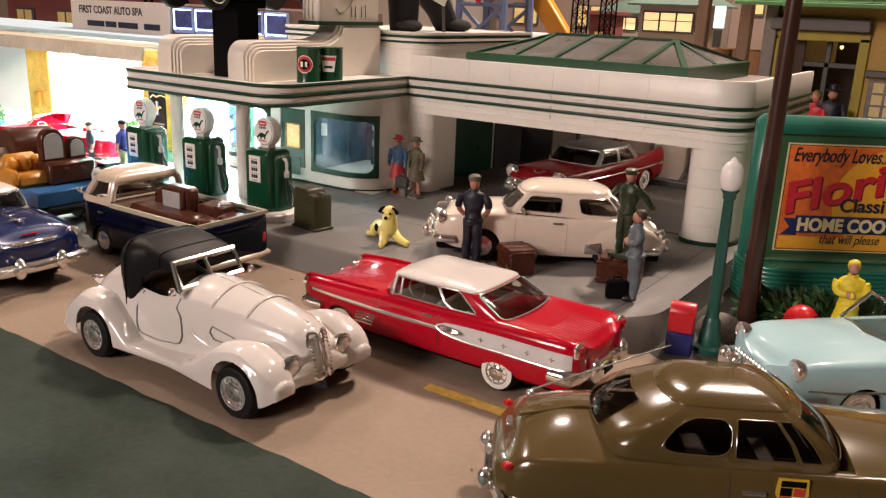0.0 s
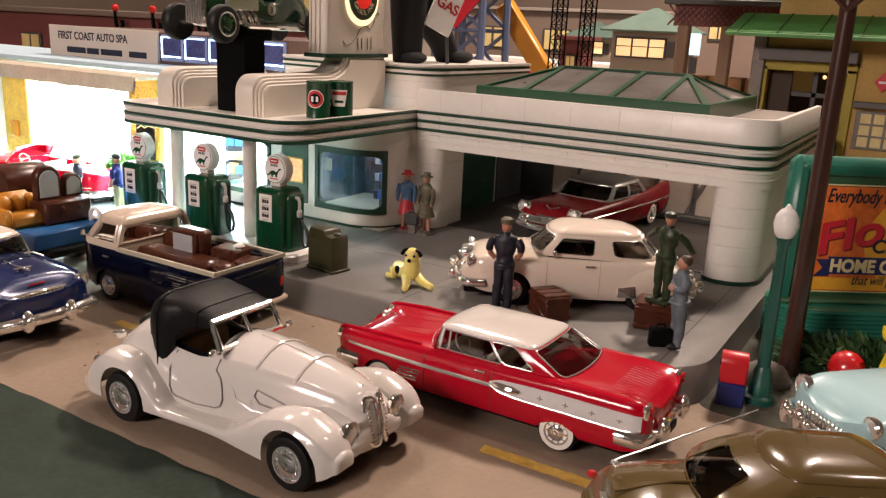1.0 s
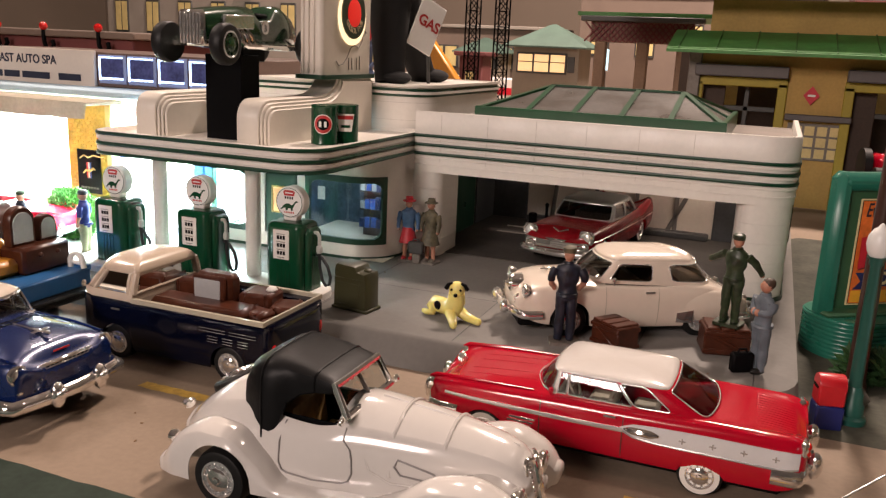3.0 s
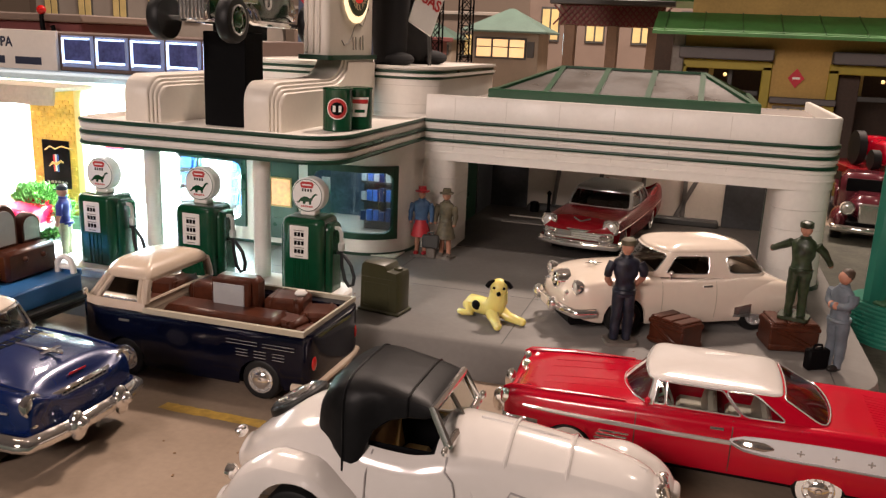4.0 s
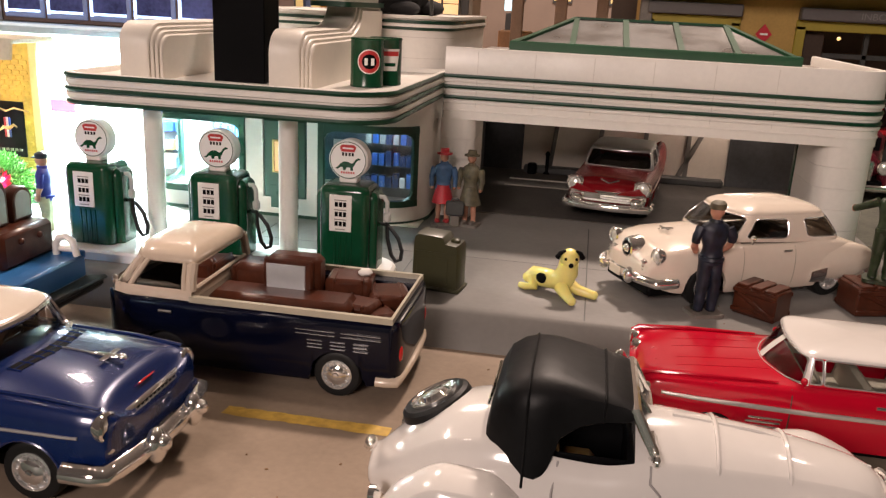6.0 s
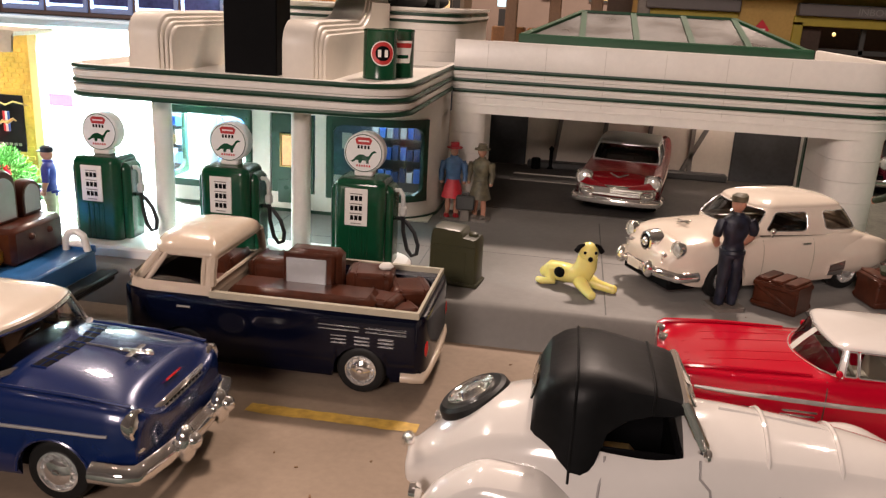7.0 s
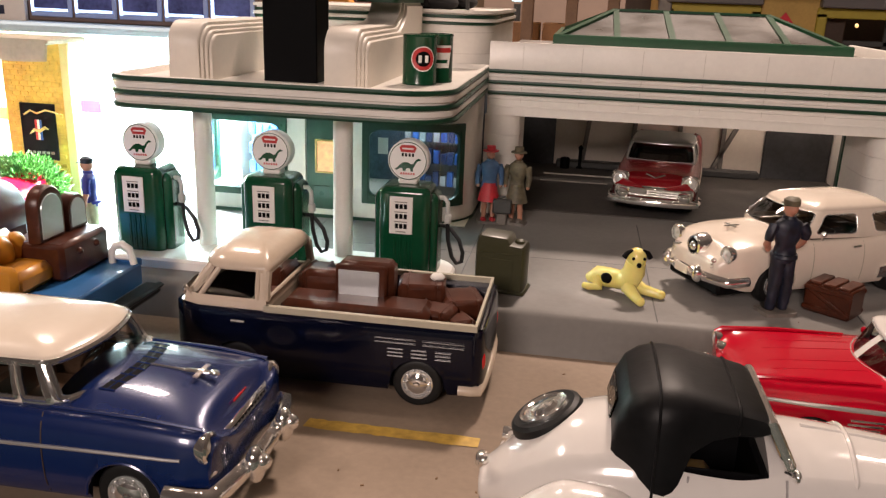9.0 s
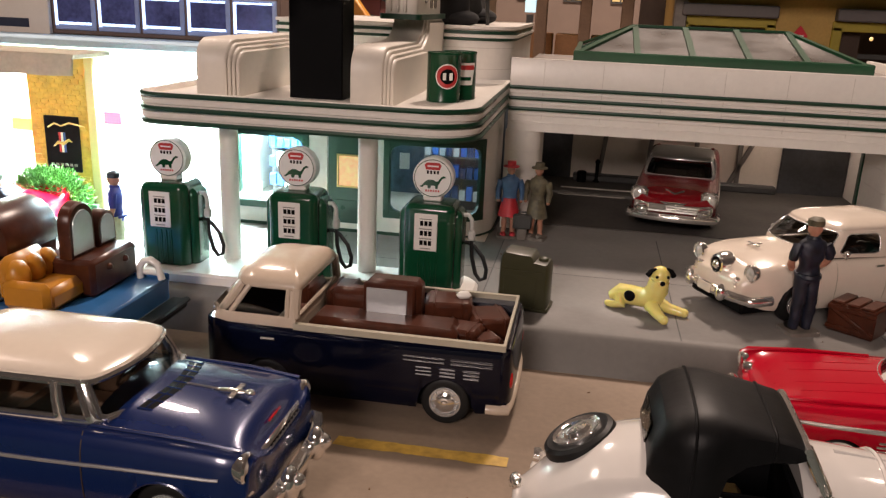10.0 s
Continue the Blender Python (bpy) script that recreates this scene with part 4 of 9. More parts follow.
# 1949 style fastback coupe, olive, with a door shield
def olive_coupe(x, y, yaw):
    car = thing("toy_car", x, y, 0, yaw, "olive drab die-cast patrol saloon with a shield on its door", "toy car")
    sh = Shell(-6.6, 6.6, [(-6.6, 1.5), (-6.2, 1.95), (-4.5, 2.25), (0, 2.35), (4.5, 2.25), (6.2, 2.0), (6.6, 1.7)],
               [(-6.6, 0.95), (-5, 0.6), (0, 0.5), (5, 0.6), (6.6, 0.95)],
               [(-6.6, 1.9), (-5.8, 2.45), (-3, 2.68), (0, 2.72), (4, 2.7), (6, 2.5), (6.6, 2.0)],
               [(-6.6, 1.9), (-6.0, 2.6), (-4.6, 3.0), (-3, 3.05), (0, 2.9), (2.2, 3.1), (4.5, 2.95), (6, 2.6), (6.6, 2.0)],
               [(-3.7, 0.85, 0.76), (3.9, 0.88, 0.78)], [(-2.6, 2.2, 1.0)], power=2.2)
    part("body", sh.geo(), OLIVE_PAINT, car, "", 75)
    underbody(car, -6, 6, 1.7, 0.4, 0.95)
    wheels(car, [(-3.7, -2.1, -1), (3.9, -2.1, -1), (-3.7, 2.1, 1), (3.9, 2.1, 1)], 0.78, 0.5, RUBBER, RIM)
    cabin(car, (1.75, -3.7, 2.0), (0.55, -2.15, 1.36), (2.78, 2.86), 3.96, OLIVE_PAINT, OLIVE_PAINT, SMOKE, [("windscreen", 0, 0.9, 0.15, 0.9, 0.1), ("quarter_light", 1.07, 1.17, 0.14, 0.86, 0.1), ("side_window", 1.185, 1.47, 0.14, 0.86, 0.06), ("side_window", 1.495, 1.82, 0.14, 0.84, 0.28), ("rear_window", 2.46, 3, 0.16, 0.80, 0.16)], 0.34, (0.5, 0.55), (0.04, 0.06, 0.05), OLIVE_PAINT, 0.02, None, 1.0, 0.04, 1.8)
    part("antenna", Geo().tube([(-5.75, 1.85, 2.4), (-5.7, 1.86, 2.55), (-1.62, 2.75, 3.9)], [0.06, 0.03, 0.02], 8).ball((-5.75, 1.85, 2.45), (0.14, 0.14, 0.1), 10, 6), RIM, car, "chrome whip antenna")
    lining(car, -2.6, 1.6, 1.75, 1.02, 2.6, DARK_SEAT)
    for s in (1, -1):
        part("side_moulding", sh.ribbon([(-6.3, 0.30, 0.33), (0, 0.28, 0.32), (6.2, 0.30, 0.33)], 0.05, s), CHROME, car)
        part("tail_light", Geo().ball((-6.38, s * 1.78, 2.1), (0.16, 0.12, 0.12), 10, 6), RED_LENS, car)
        lamp_unit(car, "headlight", 6.5, s * 1.6, 2.05, 0.32)
        part("door_handle", Geo().tube([(-0.6, s * 2.34, 2.2), (-0.05, s * 2.37, 2.22)], 0.055, 6), CHROME, car)
        yy, zz = sh.surf(0.6, 0.78)
        outline = [(-0.36, 0.42), (0.36, 0.42), (0.4, 0.0), (0.25, -0.32), (0, -0.5), (-0.25, -0.32), (-0.4, 0.0)]
        badge = part("door_shield", Geo().loft([[(0.6 + a, s * (yy - 0.04), zz + b) for a, b in outline], [(0.6 + a, s * (yy + 0.03), zz + b) for a, b in outline]]), YELLOW_SHIELD, car, "yellow shield with red and white quarters")
        part("band", Geo().box((0.6, s * (yy + 0.035), zz + 0.3), (0.6, 0.02, 0.16)), BLACK, badge)
        for a, b, m in ((-0.16, 0.08, BLACK), (0.16, 0.08, RED_LENS), (-0.16, -0.16, RED_LENS), (0.16, -0.16, WHITE)):
            part("quarter", Geo().box((0.6 + a, s * (yy + 0.035), zz + b), (0.28, 0.02, 0.22)), m, badge)
    part("trunk_handle", Geo().box((-6.35, 0, 2.45), (0.2, 0.5, 0.1), 0.03), CHROME, car)
    part("deck_ridge", Geo().tube([(-6.1, 0, 2.66), (-4.6, 0, 3.04), (-3.7, 0, 3.1)], 0.04, 6), OLIVE_PAINT, car)
    rb = bumper(car, "rear_bumper", -6.75, 2.0, 1.05, 0.42, CHROME, 0.8, 0.4, (0.5,), -1)
    part("number_plate", Geo().box((-6.95, 0, 1.35), (0.06, 0.75, 0.5), 0.02), DULL_METAL, rb)
    bumper(car, "front_bumper", 6.9, 2.0, 1.05, 0.42, CHROME, 0.8, 0.4, (0.5,))
    part("grille", Geo().box((6.6, 0, 1.6), (0.2, 2.4, 0.5), 0.08), CHROME, car)
    seats(car, (0.5, -1.3), 1.7, 1.7, DARK_SEAT)
    door_lines(car, sh, (-0.9, 2.2), 0.05, 0.96)
    return car


# open convertible, pale blue
def blue_convertible(x, y, yaw, paint=None, label="pale blue die-cast open convertible with heavy chrome bumper"):
    paint = paint or SKY_PAINT
    car = thing("toy_car", x, y, 0, yaw, label, "toy car")
    sh = Shell(-6.6, 6.6, [(-6.6, 1.9), (-6, 2.2), (0, 2.4), (5, 2.3), (6.3, 2.1), (6.6, 1.9)],
               [(-6.6, 0.9), (-5, 0.65), (0, 0.55), (5, 0.65), (6.6, 0.95)],
               [(-6.6, 2.5), (-5, 2.6), (-2, 2.5), (2.5, 2.5), (5.5, 2.5), (6.6, 2.3)],
               [(-6.6, 2.2), (-5, 2.55), (-2, 2.5), (2.4, 2.7), (5, 2.55), (6.3, 2.2), (6.6, 1.9)],
               [(-3.8, 0.86, 0.76), (4.2, 0.88, 0.78)], [(-2.9, 2.2, 1.0)], power=3)
    part("body", sh.geo(), paint, car)
    underbody(car, -6, 6, 1.75, 0.4, 0.95)
    wheels(car, [(-3.8, -2.12, -1), (4.2, -2.12, -1), (-3.8, 2.12, 1), (4.2, 2.12, 1)], 0.78, 0.5, RUBBER, RIM, WHITE)
    for s in (1, -1):
        lamp_unit(car, "headlight", 6.5, s * 1.72, 2.15, 0.34)
        part("side_moulding", sh.ribbon([(-6.3, 0.42, 0.46), (6.2, 0.46, 0.5)], 0.05, s), CHROME, car)
    part("windscreen", Geo().add([(2.3, -1.95, 2.6), (2.75, 0, 2.7), (2.3, 1.95, 2.6), (1.35, 1.7, 3.6), (1.65, 0, 3.65), (1.35, -1.7, 3.6)], [(0, 1, 4, 5), (1, 2, 3, 4)]), GLASS, car)
    part("windscreen_frame", Geo().tube([(2.3, -1.95, 2.55), (1.35, -1.7, 3.6), (1.65, 0, 3.66), (1.35, 1.7, 3.6), (2.3, 1.95, 2.55)], 0.08, 8), CHROME, car)
    gr = part("grille", Geo().box((6.65, 0, 1.55), (0.25, 2.9, 0.6), 0.12), CHROME, car)
    for i in range(14):
        part("tooth", Geo().ball((6.85, -1.3 + i * 0.2, 1.5), (0.12, 0.07, 0.28), 8, 5), CHROME, gr)
    bumper(car, "front_bumper", 7.0, 2.2, 1.1, 0.55, CHROME, 1.0, 0.4, (0.35, 0.7))
    bumper(car, "rear_bumper", -6.8, 2.1, 1.1, 0.5, CHROME, 0.9, 0.3, (0.5,), -1)
    seats(car, (0.6, -1.4), 1.8, 1.6, TAN_SEAT, (1.7, 0.8, 2.7))
    door_lines(car, sh, (-0.9, 2.3), 0.05, 0.96)
    return car


# 1957 style hardtop in the garage door, its red darkened for the shade there
def garage_hardtop(x, y, z, yaw):
    car = thing("toy_car", x, y, z, yaw, "red die-cast hardtop with grey roof, darkened for the garage's shade", "toy car")
    sh = Shell(-6.3, 6.1, [(-6.3, 1.95), (-5.8, 2.15), (0, 2.2), (5.4, 2.12), (6.1, 1.95)],
               [(-6.3, 0.85), (-5, 0.6), (0, 0.55), (5, 0.6), (6.1, 0.9)],
               [(-6.3, 2.7), (-5.5, 2.7), (-3, 2.4), (2, 2.22), (5.5, 2.16), (6.1, 2.0)],
               [(-6.3, 1.8), (-5, 2.2), (-2, 2.25), (2.2, 2.32), (4.5, 2.2), (5.8, 1.98), (6.1, 1.6)],
               [(-3.8, 0.82, 0.72), (3.7, 0.84, 0.74)], [(-2.6, 2.1, 1.0)], power=3)
    part("body", sh.geo(), MAROON_PAINT, car)
    underbody(car, -5.8, 5.7, 1.65, 0.4, 0.9)
    wheels(car, [(-3.8, -1.95, -1), (3.7, -1.95, -1), (-3.8, 1.95, 1), (3.7, 1.95, 1)], 0.74, 0.5, RUBBER, RIM, WHITE)
    lining(car, -2.6, 2.1, 1.6, 1.02, 2.1, DARK_SEAT)
    cabin(car, (2.3, -3.3, 1.85), (1.35, -2.2, 1.62), (2.22, 2.22), 3.14, GREY_ROOF, GREY_ROOF, SMOKE, [("windscreen", 0, 0.94, 0.08, 0.94, 0.1), ("side_window", 1.08, 1.45, 0.08, 0.92, 0.06), ("side_window", 1.49, 1.85, 0.08, 0.92, 0.1), ("rear_window", 2.2, 3, 0.1, 0.9, 0.12)], 0.13, (0.35, 0.5), (0.03, 0.08, 0.08), SILVER_TRIM, 0.035)
    for s in (1, -1):
        lamp_unit(car, "headlight", 6.08, s * 1.72, 1.9, 0.36)
        part("side_moulding", sh.ribbon([(-6.0, 0.5, 0.56), (0, 0.62, 0.65), (5.7, 0.64, 0.67)], 0.04, s), CHROME, car)
    part("bonnet_emblem", Geo().tube([(5.55, -0.45, 2.14), (5.85, 0, 2.02), (5.55, 0.45, 2.14)], 0.05, 6), CHROME, car)
    gr = part("grille", Geo().box((6.18, 0, 1.34), (0.3, 3.9, 0.62), 0.2), CHROME, car)
    for i in range(4):
        part("bar", Geo().box((6.345, 0, 1.16 + i * 0.12), (0.04, 2.3, 0.045), 0.01), DULL_METAL, gr)
    part("number_plate", Geo().box((6.36, -0.75, 1.42), (0.04, 0.85, 0.26), 0.02), DULL_METAL, gr)
    bumper(car, "front_bumper", 6.45, 2.12, 0.9, 0.42, CHROME, 1.0, 0.35, ())
    for sd in (1, -1):
        part("bumper_bullet", Geo().ball((6.42, sd * 1.5, 1.28), (0.34, 0.34, 0.24), 14, 10), CHROME, gr)
        part("lamp_surround", Geo().box((5.98, sd * 1.72, 1.9), (0.3, 0.86, 0.8), 0.14), CHROME, car)
    seats(car, (0.4, -1.5), 1.6, 1.35, DARK_SEAT, (1.6, 0.8, 2.3))
    return car


# 1930s roadster, white, black hood up
def white_roadster(x, y, yaw):
    car = thing("toy_car", x, y, 0, yaw, "white die-cast vintage roadster with black soft top raised", "toy car")
    flat = [(0.0, 0.95), (0.2, 0.99), (0.5, 1.0), (0.75, 0.97), (0.9, 0.90), (1.0, 0.78)]
    tub = Shell(-6.3, 5.4, [(-6.3, 0.75), (-5.4, 1.35), (-4.2, 1.7), (-2.5, 1.86), (-0.8, 1.88), (0.4, 1.72), (1.5, 1.56), (3.5, 1.28), (5.0, 0.98), (5.4, 0.8)],
                [(-6.3, 1.0), (-4, 0.7), (4, 0.7), (5.4, 0.85)],
                [(-6.3, 1.5), (-5.4, 2.25), (-4.3, 2.88), (-3.0, 3.1), (-1.9, 2.86), (-1.0, 2.82), (0.2, 3.0), (2.5, 2.92), (4.4, 2.70), (5.1, 2.46), (5.4, 2.1)],
                [(-6.3, 1.75), (-5.4, 2.6), (-4.3, 3.3), (-3.0, 3.55), (-1.6, 3.3), (0.3, 3.52), (2.5, 3.36), (4.4, 3.04), (5.1, 2.78), (5.4, 2.4)], [], [(-2.6, -0.25, 1.0)], side=flat, power=2)
    part("body", tub.geo(70), WHITE_PAINT, car)
    for s in (1, -1):
        fen = Shell(-6.0, 5.72, [(-6.0, 0.45), (-5.4, 0.68), (-3.7, 0.78), (-1.8, 0.66), (0.5, 0.5), (2.2, 0.64), (4.0, 0.78), (5.0, 0.76), (5.45, 0.68), (5.72, 0.48)],
                    [(-6.0, 0.55), (-5.4, 0.62), (-1.8, 0.72), (1.8, 0.7), (5.0, 0.68), (5.45, 0.80), (5.72, 0.98)],
                    [(-6.0, 1.0), (-5.4, 1.72), (-4.3, 2.3), (-3.4, 2.28), (-2.4, 1.6), (-1.6, 0.98), (0.8, 0.98), (2.0, 1.4), (3.2, 2.1), (4.2, 2.3), (5.1, 2.02), (5.5, 1.74), (5.72, 1.48)],
                    [(-6.0, 1.1), (-5.4, 1.95), (-4.3, 2.5), (-3.4, 2.46), (-2.4, 1.75), (-1.6, 1.0), (0.8, 1.0), (2.0, 1.55), (3.2, 2.3), (4.2, 2.48), (5.1, 2.18), (5.5, 1.92), (5.72, 1.60)],
                    [(-3.62, 1.12, 0.95), (4.15, 1.12, 0.95)], yc=s * 1.95, side=flat, power=2)
        part("fender", fen.geo(80), WHITE_PAINT, car)
        part("sill", Geo().box((-0.4, s * 1.72, 0.85), (4.0, 0.6, 0.3), 0.08), WHITE_PAINT, car)
        lamp_unit(car, "headlight", 5.46, s * 1.25, 1.76, 0.36)
        yd = lambda xx, f: tub.surf(xx, f)
        pts = []
        corner = [(-1.9, 0.98), (-1.98, 0.7), (-2.0, 0.4), (-1.9, 0.29), (-1.7, 0.26), (-0.8, 0.25), (0.1, 0.26), (0.3, 0.3), (0.42, 0.42), (0.4, 0.6), (0.33, 0.74), (0.1, 0.84), (0.1, 0.98)]
        for xx, f in corner:
            yy, zz = tub.surf(xx, f)
            pts.append((xx, s * (yy + 0.03), zz))
        part("door_outline", Geo().tube(pts, 0.028, 6), DOOR_GAP, car)
        vent = []
        for xx, f in ((1.7, 0.62), (1.8, 0.72), (2.9, 0.62), (3.1, 0.56), (2.9, 0.5), (1.9, 0.52), (1.7, 0.62)):
            yy, zz = tub.surf(xx, f)
            vent.append((xx, s * (yy + 0.03), zz))
        part("bonnet_vent", Geo().tube(vent, 0.03, 5), DOOR_GAP, car)
        part("fender_crease", Geo().tube([(0.7, s * (tub.surf(0.7, 0.85)[0] + 0.02), 2.4), (0.95, s * (tub.surf(0.95, 0.55)[0] + 0.02), 1.85), (1.6, s * (tub.surf(1.6, 0.42)[0] + 0.02), 1.55), (3.0, s * (tub.surf(3.0, 0.45)[0] + 0.02), 1.6)], 0.04, 6), WHITE_PAINT, car)
        part("tail_light", Geo().lathe([(0.2, -0.15), (0.22, 0.0), (0.15, 0.1), (0.02, 0.13)], 12, (-5.95, s * 1.75, 1.45), "x"), CHROME, car)
        if s < 0:
            part("plate_lamp", Geo().ball((-6.42, -0.45, 1.98), (0.16, 0.28, 0.18), 10, 8).ball((-6.35, -0.7, 2.1), 0.14, 8, 6), CHROME, car)
        part("mirror", Geo().ball((0.15, s * 1.85, 3.3), (0.1, 0.16, 0.14), 10, 6).tube([(0.05, s * 1.42, 3.12), (0.15, s * 1.8, 3.25)], 0.045, 5), CHROME, car)
    underbody(car, -5, 5, 1.3, 0.55, 1.0)
    apron = Shell(0.6, 5.5, [(0.6, 1.72), (2.5, 1.8), (4.5, 1.85), (5.2, 1.72), (5.5, 1.5)], [(0.6, 0.75), (4.5, 0.8), (5.5, 0.95)],
                  [(0.6, 1.05), (2.0, 1.4), (3.2, 1.95), (4.3, 2.1), (5.1, 1.85), (5.5, 1.45)], [(0.6, 1.6), (2.0, 2.1), (3.2, 2.5), (4.3, 2.56), (5.1, 2.3), (5.5, 1.9)],
                  [(4.15, 1.12, 0.95)], side=flat, power=2)
    part("front_apron", apron.geo(60), WHITE_PAINT, car)
    wheels(car, [(-3.62, -2.66, -1), (4.15, -2.66, -1), (-3.62, 2.66, 1), (4.15, 2.66, 1)], 0.94, 0.72, RUBBER, RIM, None, CHROME)
    for xx in (1.55, 3.1):
        hoop = []
        for i in range(17):
            a = -1 + 2 * i / 16
            u = abs(a) * 0.78
            hoop.append((xx, a * 0.78 * tub.w(xx), tub.top(xx, u) + 0.015))
        y0, z0 = tub.surf(xx, 0.45)
        hoop = [(xx, -y0, z0)] + hoop + [(xx, y0, z0)]
        part("bonnet_band", Geo().tube(hoop, 0.06, 6), WHITE_PAINT, car)
    part("bonnet_hinge", Geo().tube([(0.6, 0, tub.c(0.6) + 0.01), (2.5, 0, tub.c(2.5) + 0.01), (5.0, 0, tub.c(5.0) + 0.01)], 0.05, 6), WHITE_PAINT, car)
    lean = lambda z: 5.74 - 0.24 * (z - 1.1)
    for s in (1, -1):
        ring = []
        for i in range(33):
            ca, sa = math.cos(2 * math.pi * i / 32), math.sin(2 * math.pi * i / 32)
            dz, dy = 0.78 * math.copysign(abs(sa) ** 0.8, sa), 0.19 * math.copysign(abs(ca) ** 0.45, ca)
            ring.append((lean(1.84 + dz) - 0.10 * s * dy / 0.19, s * 0.28 + dy, 1.84 + dz))
        kid = part("kidney_grille", Geo().tube(ring, 0.07, 6), CHROME, car)
        for i in range(10):
            zz = 1.17 + i * 0.14
            wd = 0.36 * max(0.05, 1 - ((zz - 1.84) / 0.8) ** 4)
            part("bar", Geo().box((lean(zz) - 0.02, s * 0.28, zz), (0.1, wd, 0.085), 0.03, (0, 0, -s * 22)), CHROME, kid)
    part("apron", Geo().ball((5.2, 0, 1.12), (0.5, 1.2, 0.42), 20, 10), WHITE_PAINT, car)
    part("nose", Geo().ball((5.08, 0, 1.78), (0.6, 0.82, 1.0), 24, 14, (0, -12, 0)), WHITE_PAINT, car)
    # soft top: arched fabric over three bows
    rings = []
    for xx, w, z0, z1 in ((-3.55, 1.30, 3.05, 3.45), (-3.45, 1.42, 2.92, 4.0), (-3.25, 1.52, 2.72, 4.42), (-2.95, 1.70, 2.42, 4.62), (-2.65, 1.80, 2.18, 4.70), (-2.4, 1.80, 2.22, 4.72), (-2.12, 1.72, 2.7, 4.70), (-1.9, 1.58, 3.4, 4.66), (-1.5, 1.52, 3.72, 4.58), (-1.0, 1.47, 3.86, 4.46), (-0.55, 1.45, 3.9, 4.34), (-0.36, 1.44, 3.98, 4.22)):
        ring = [(xx, w, z0)]
        for i in range(11):
            a = math.pi * i / 10
            ring.append((xx, w * (abs(math.cos(a)) ** 0.42) * (1 if math.cos(a) >= 0 else -1), max(z0, z1 - (z1 - z0) * 0.5 * (1 - math.sin(a) ** 0.6))))
        ring.append((xx, -w, z0))
        rings.append(ring)
    inner = [[(p[0], p[1] * 0.95, p[2] - 0.06) for p in r] for r in rings]
    g = Geo().loft(rings, closed=False, caps=False).loft(inner, closed=False, caps=False)
    for a, b in ((rings[0], inner[0]), (rings[-1], inner[-1])):
        g.loft([a, b], closed=False, caps=False)
    g.loft([[r[0] for r in rings], [r[0] for r in inner]], closed=False, caps=False).loft([[r[-1] for r in rings], [r[-1] for r in inner]], closed=False, caps=False)
    top = part("soft_top", g, FABRIC_TOP, car, "black fabric hood", 28)
    for k in (4, 9):
        part("bow_seam", Geo().tube([(p[0], p[1] * 1.005, p[2] + 0.01) for p in rings[k]], 0.035, 6), FABRIC_TOP, top)
    part("rear_window", Geo().box((-3.54, 0, 3.8), (0.06, 1.5, 0.5), 0.02, (0, 14, 0)), GLASS, top)
    fr = [(0.12, -1.46, 3.28), (-0.34, -1.40, 4.14), (-0.34, 1.40, 4.14), (0.12, 1.46, 3.28), (0.12, -1.46, 3.28)]
    ws = part("windscreen_frame", Geo().tube(fr, 0.12, 8).tube([(0.12, 0, 3.4), (-0.34, 0, 4.14)], 0.07, 8).box((-0.3, -0.5, 4.09), (0.1, 0.25, 0.14), 0.03).box((-0.3, 0.5, 4.09), (0.1, 0.25, 0.14), 0.03), CHROME, car)
    part("glass", Geo().add([fr[0], fr[1], fr[2], fr[3]], [(0, 1, 2, 3)]), GLASS, ws)
    part("seat", Geo().box((-1.45, 0, 1.6), (0.9, 2.2, 0.45), 0.15).box((-2.15, 0, 2.3), (0.36, 2.2, 1.4), 0.15, (0, -10, 0)), GOLD_TRIM, car)
    part("dashboard", Geo().box((-0.3, 0, 2.7), (0.2, 2.8, 0.6), 0.08), BLACK, car)
    lining(car, -2.6, -0.25, 1.2, 1.02, 2.86, BLACK)
    sp = part("spare_wheel", Geo().lathe([(0.5, -0.2), (0.88, -0.2), (0.94, 0.0), (0.90, 0.18), (0.80, 0.25), (0.60, 0.22), (0.58, 0.12)], 28).move(Matrix.Translation((-4.95, 0.42, 2.80)) @ Euler((0, radians(-29), 0)).to_matrix().to_4x4()), RUBBER, car)
    part("rim", Geo().lathe([(0.62, 0.1), (0.62, 0.3), (0.5, 0.24), (0.36, 0.26), (0.3, 0.36), (0.03, 0.4)], 24).move(Matrix.Translation((-4.95, 0.42, 2.80)) @ Euler((0, radians(-29), 0)).to_matrix().to_4x4()), CHROME, sp)
    return car


GOLD_TRIM = material("gold_tan_vinyl", (0.36, 0.24, 0.10), 0.5, vary=0.25, grain=0.7)
YELLOW_SHIELD = material("yellow_enamel", (0.62, 0.42, 0.03), 0.3, vary=0.05)
GREY_ROOF = material("grey_roof_paint", (0.17, 0.165, 0.15), 0.4, vary=0.06)
DOOR_GAP = material("shadowed_gap_paint", (0.30, 0.28, 0.27), 0.5, vary=0.1)

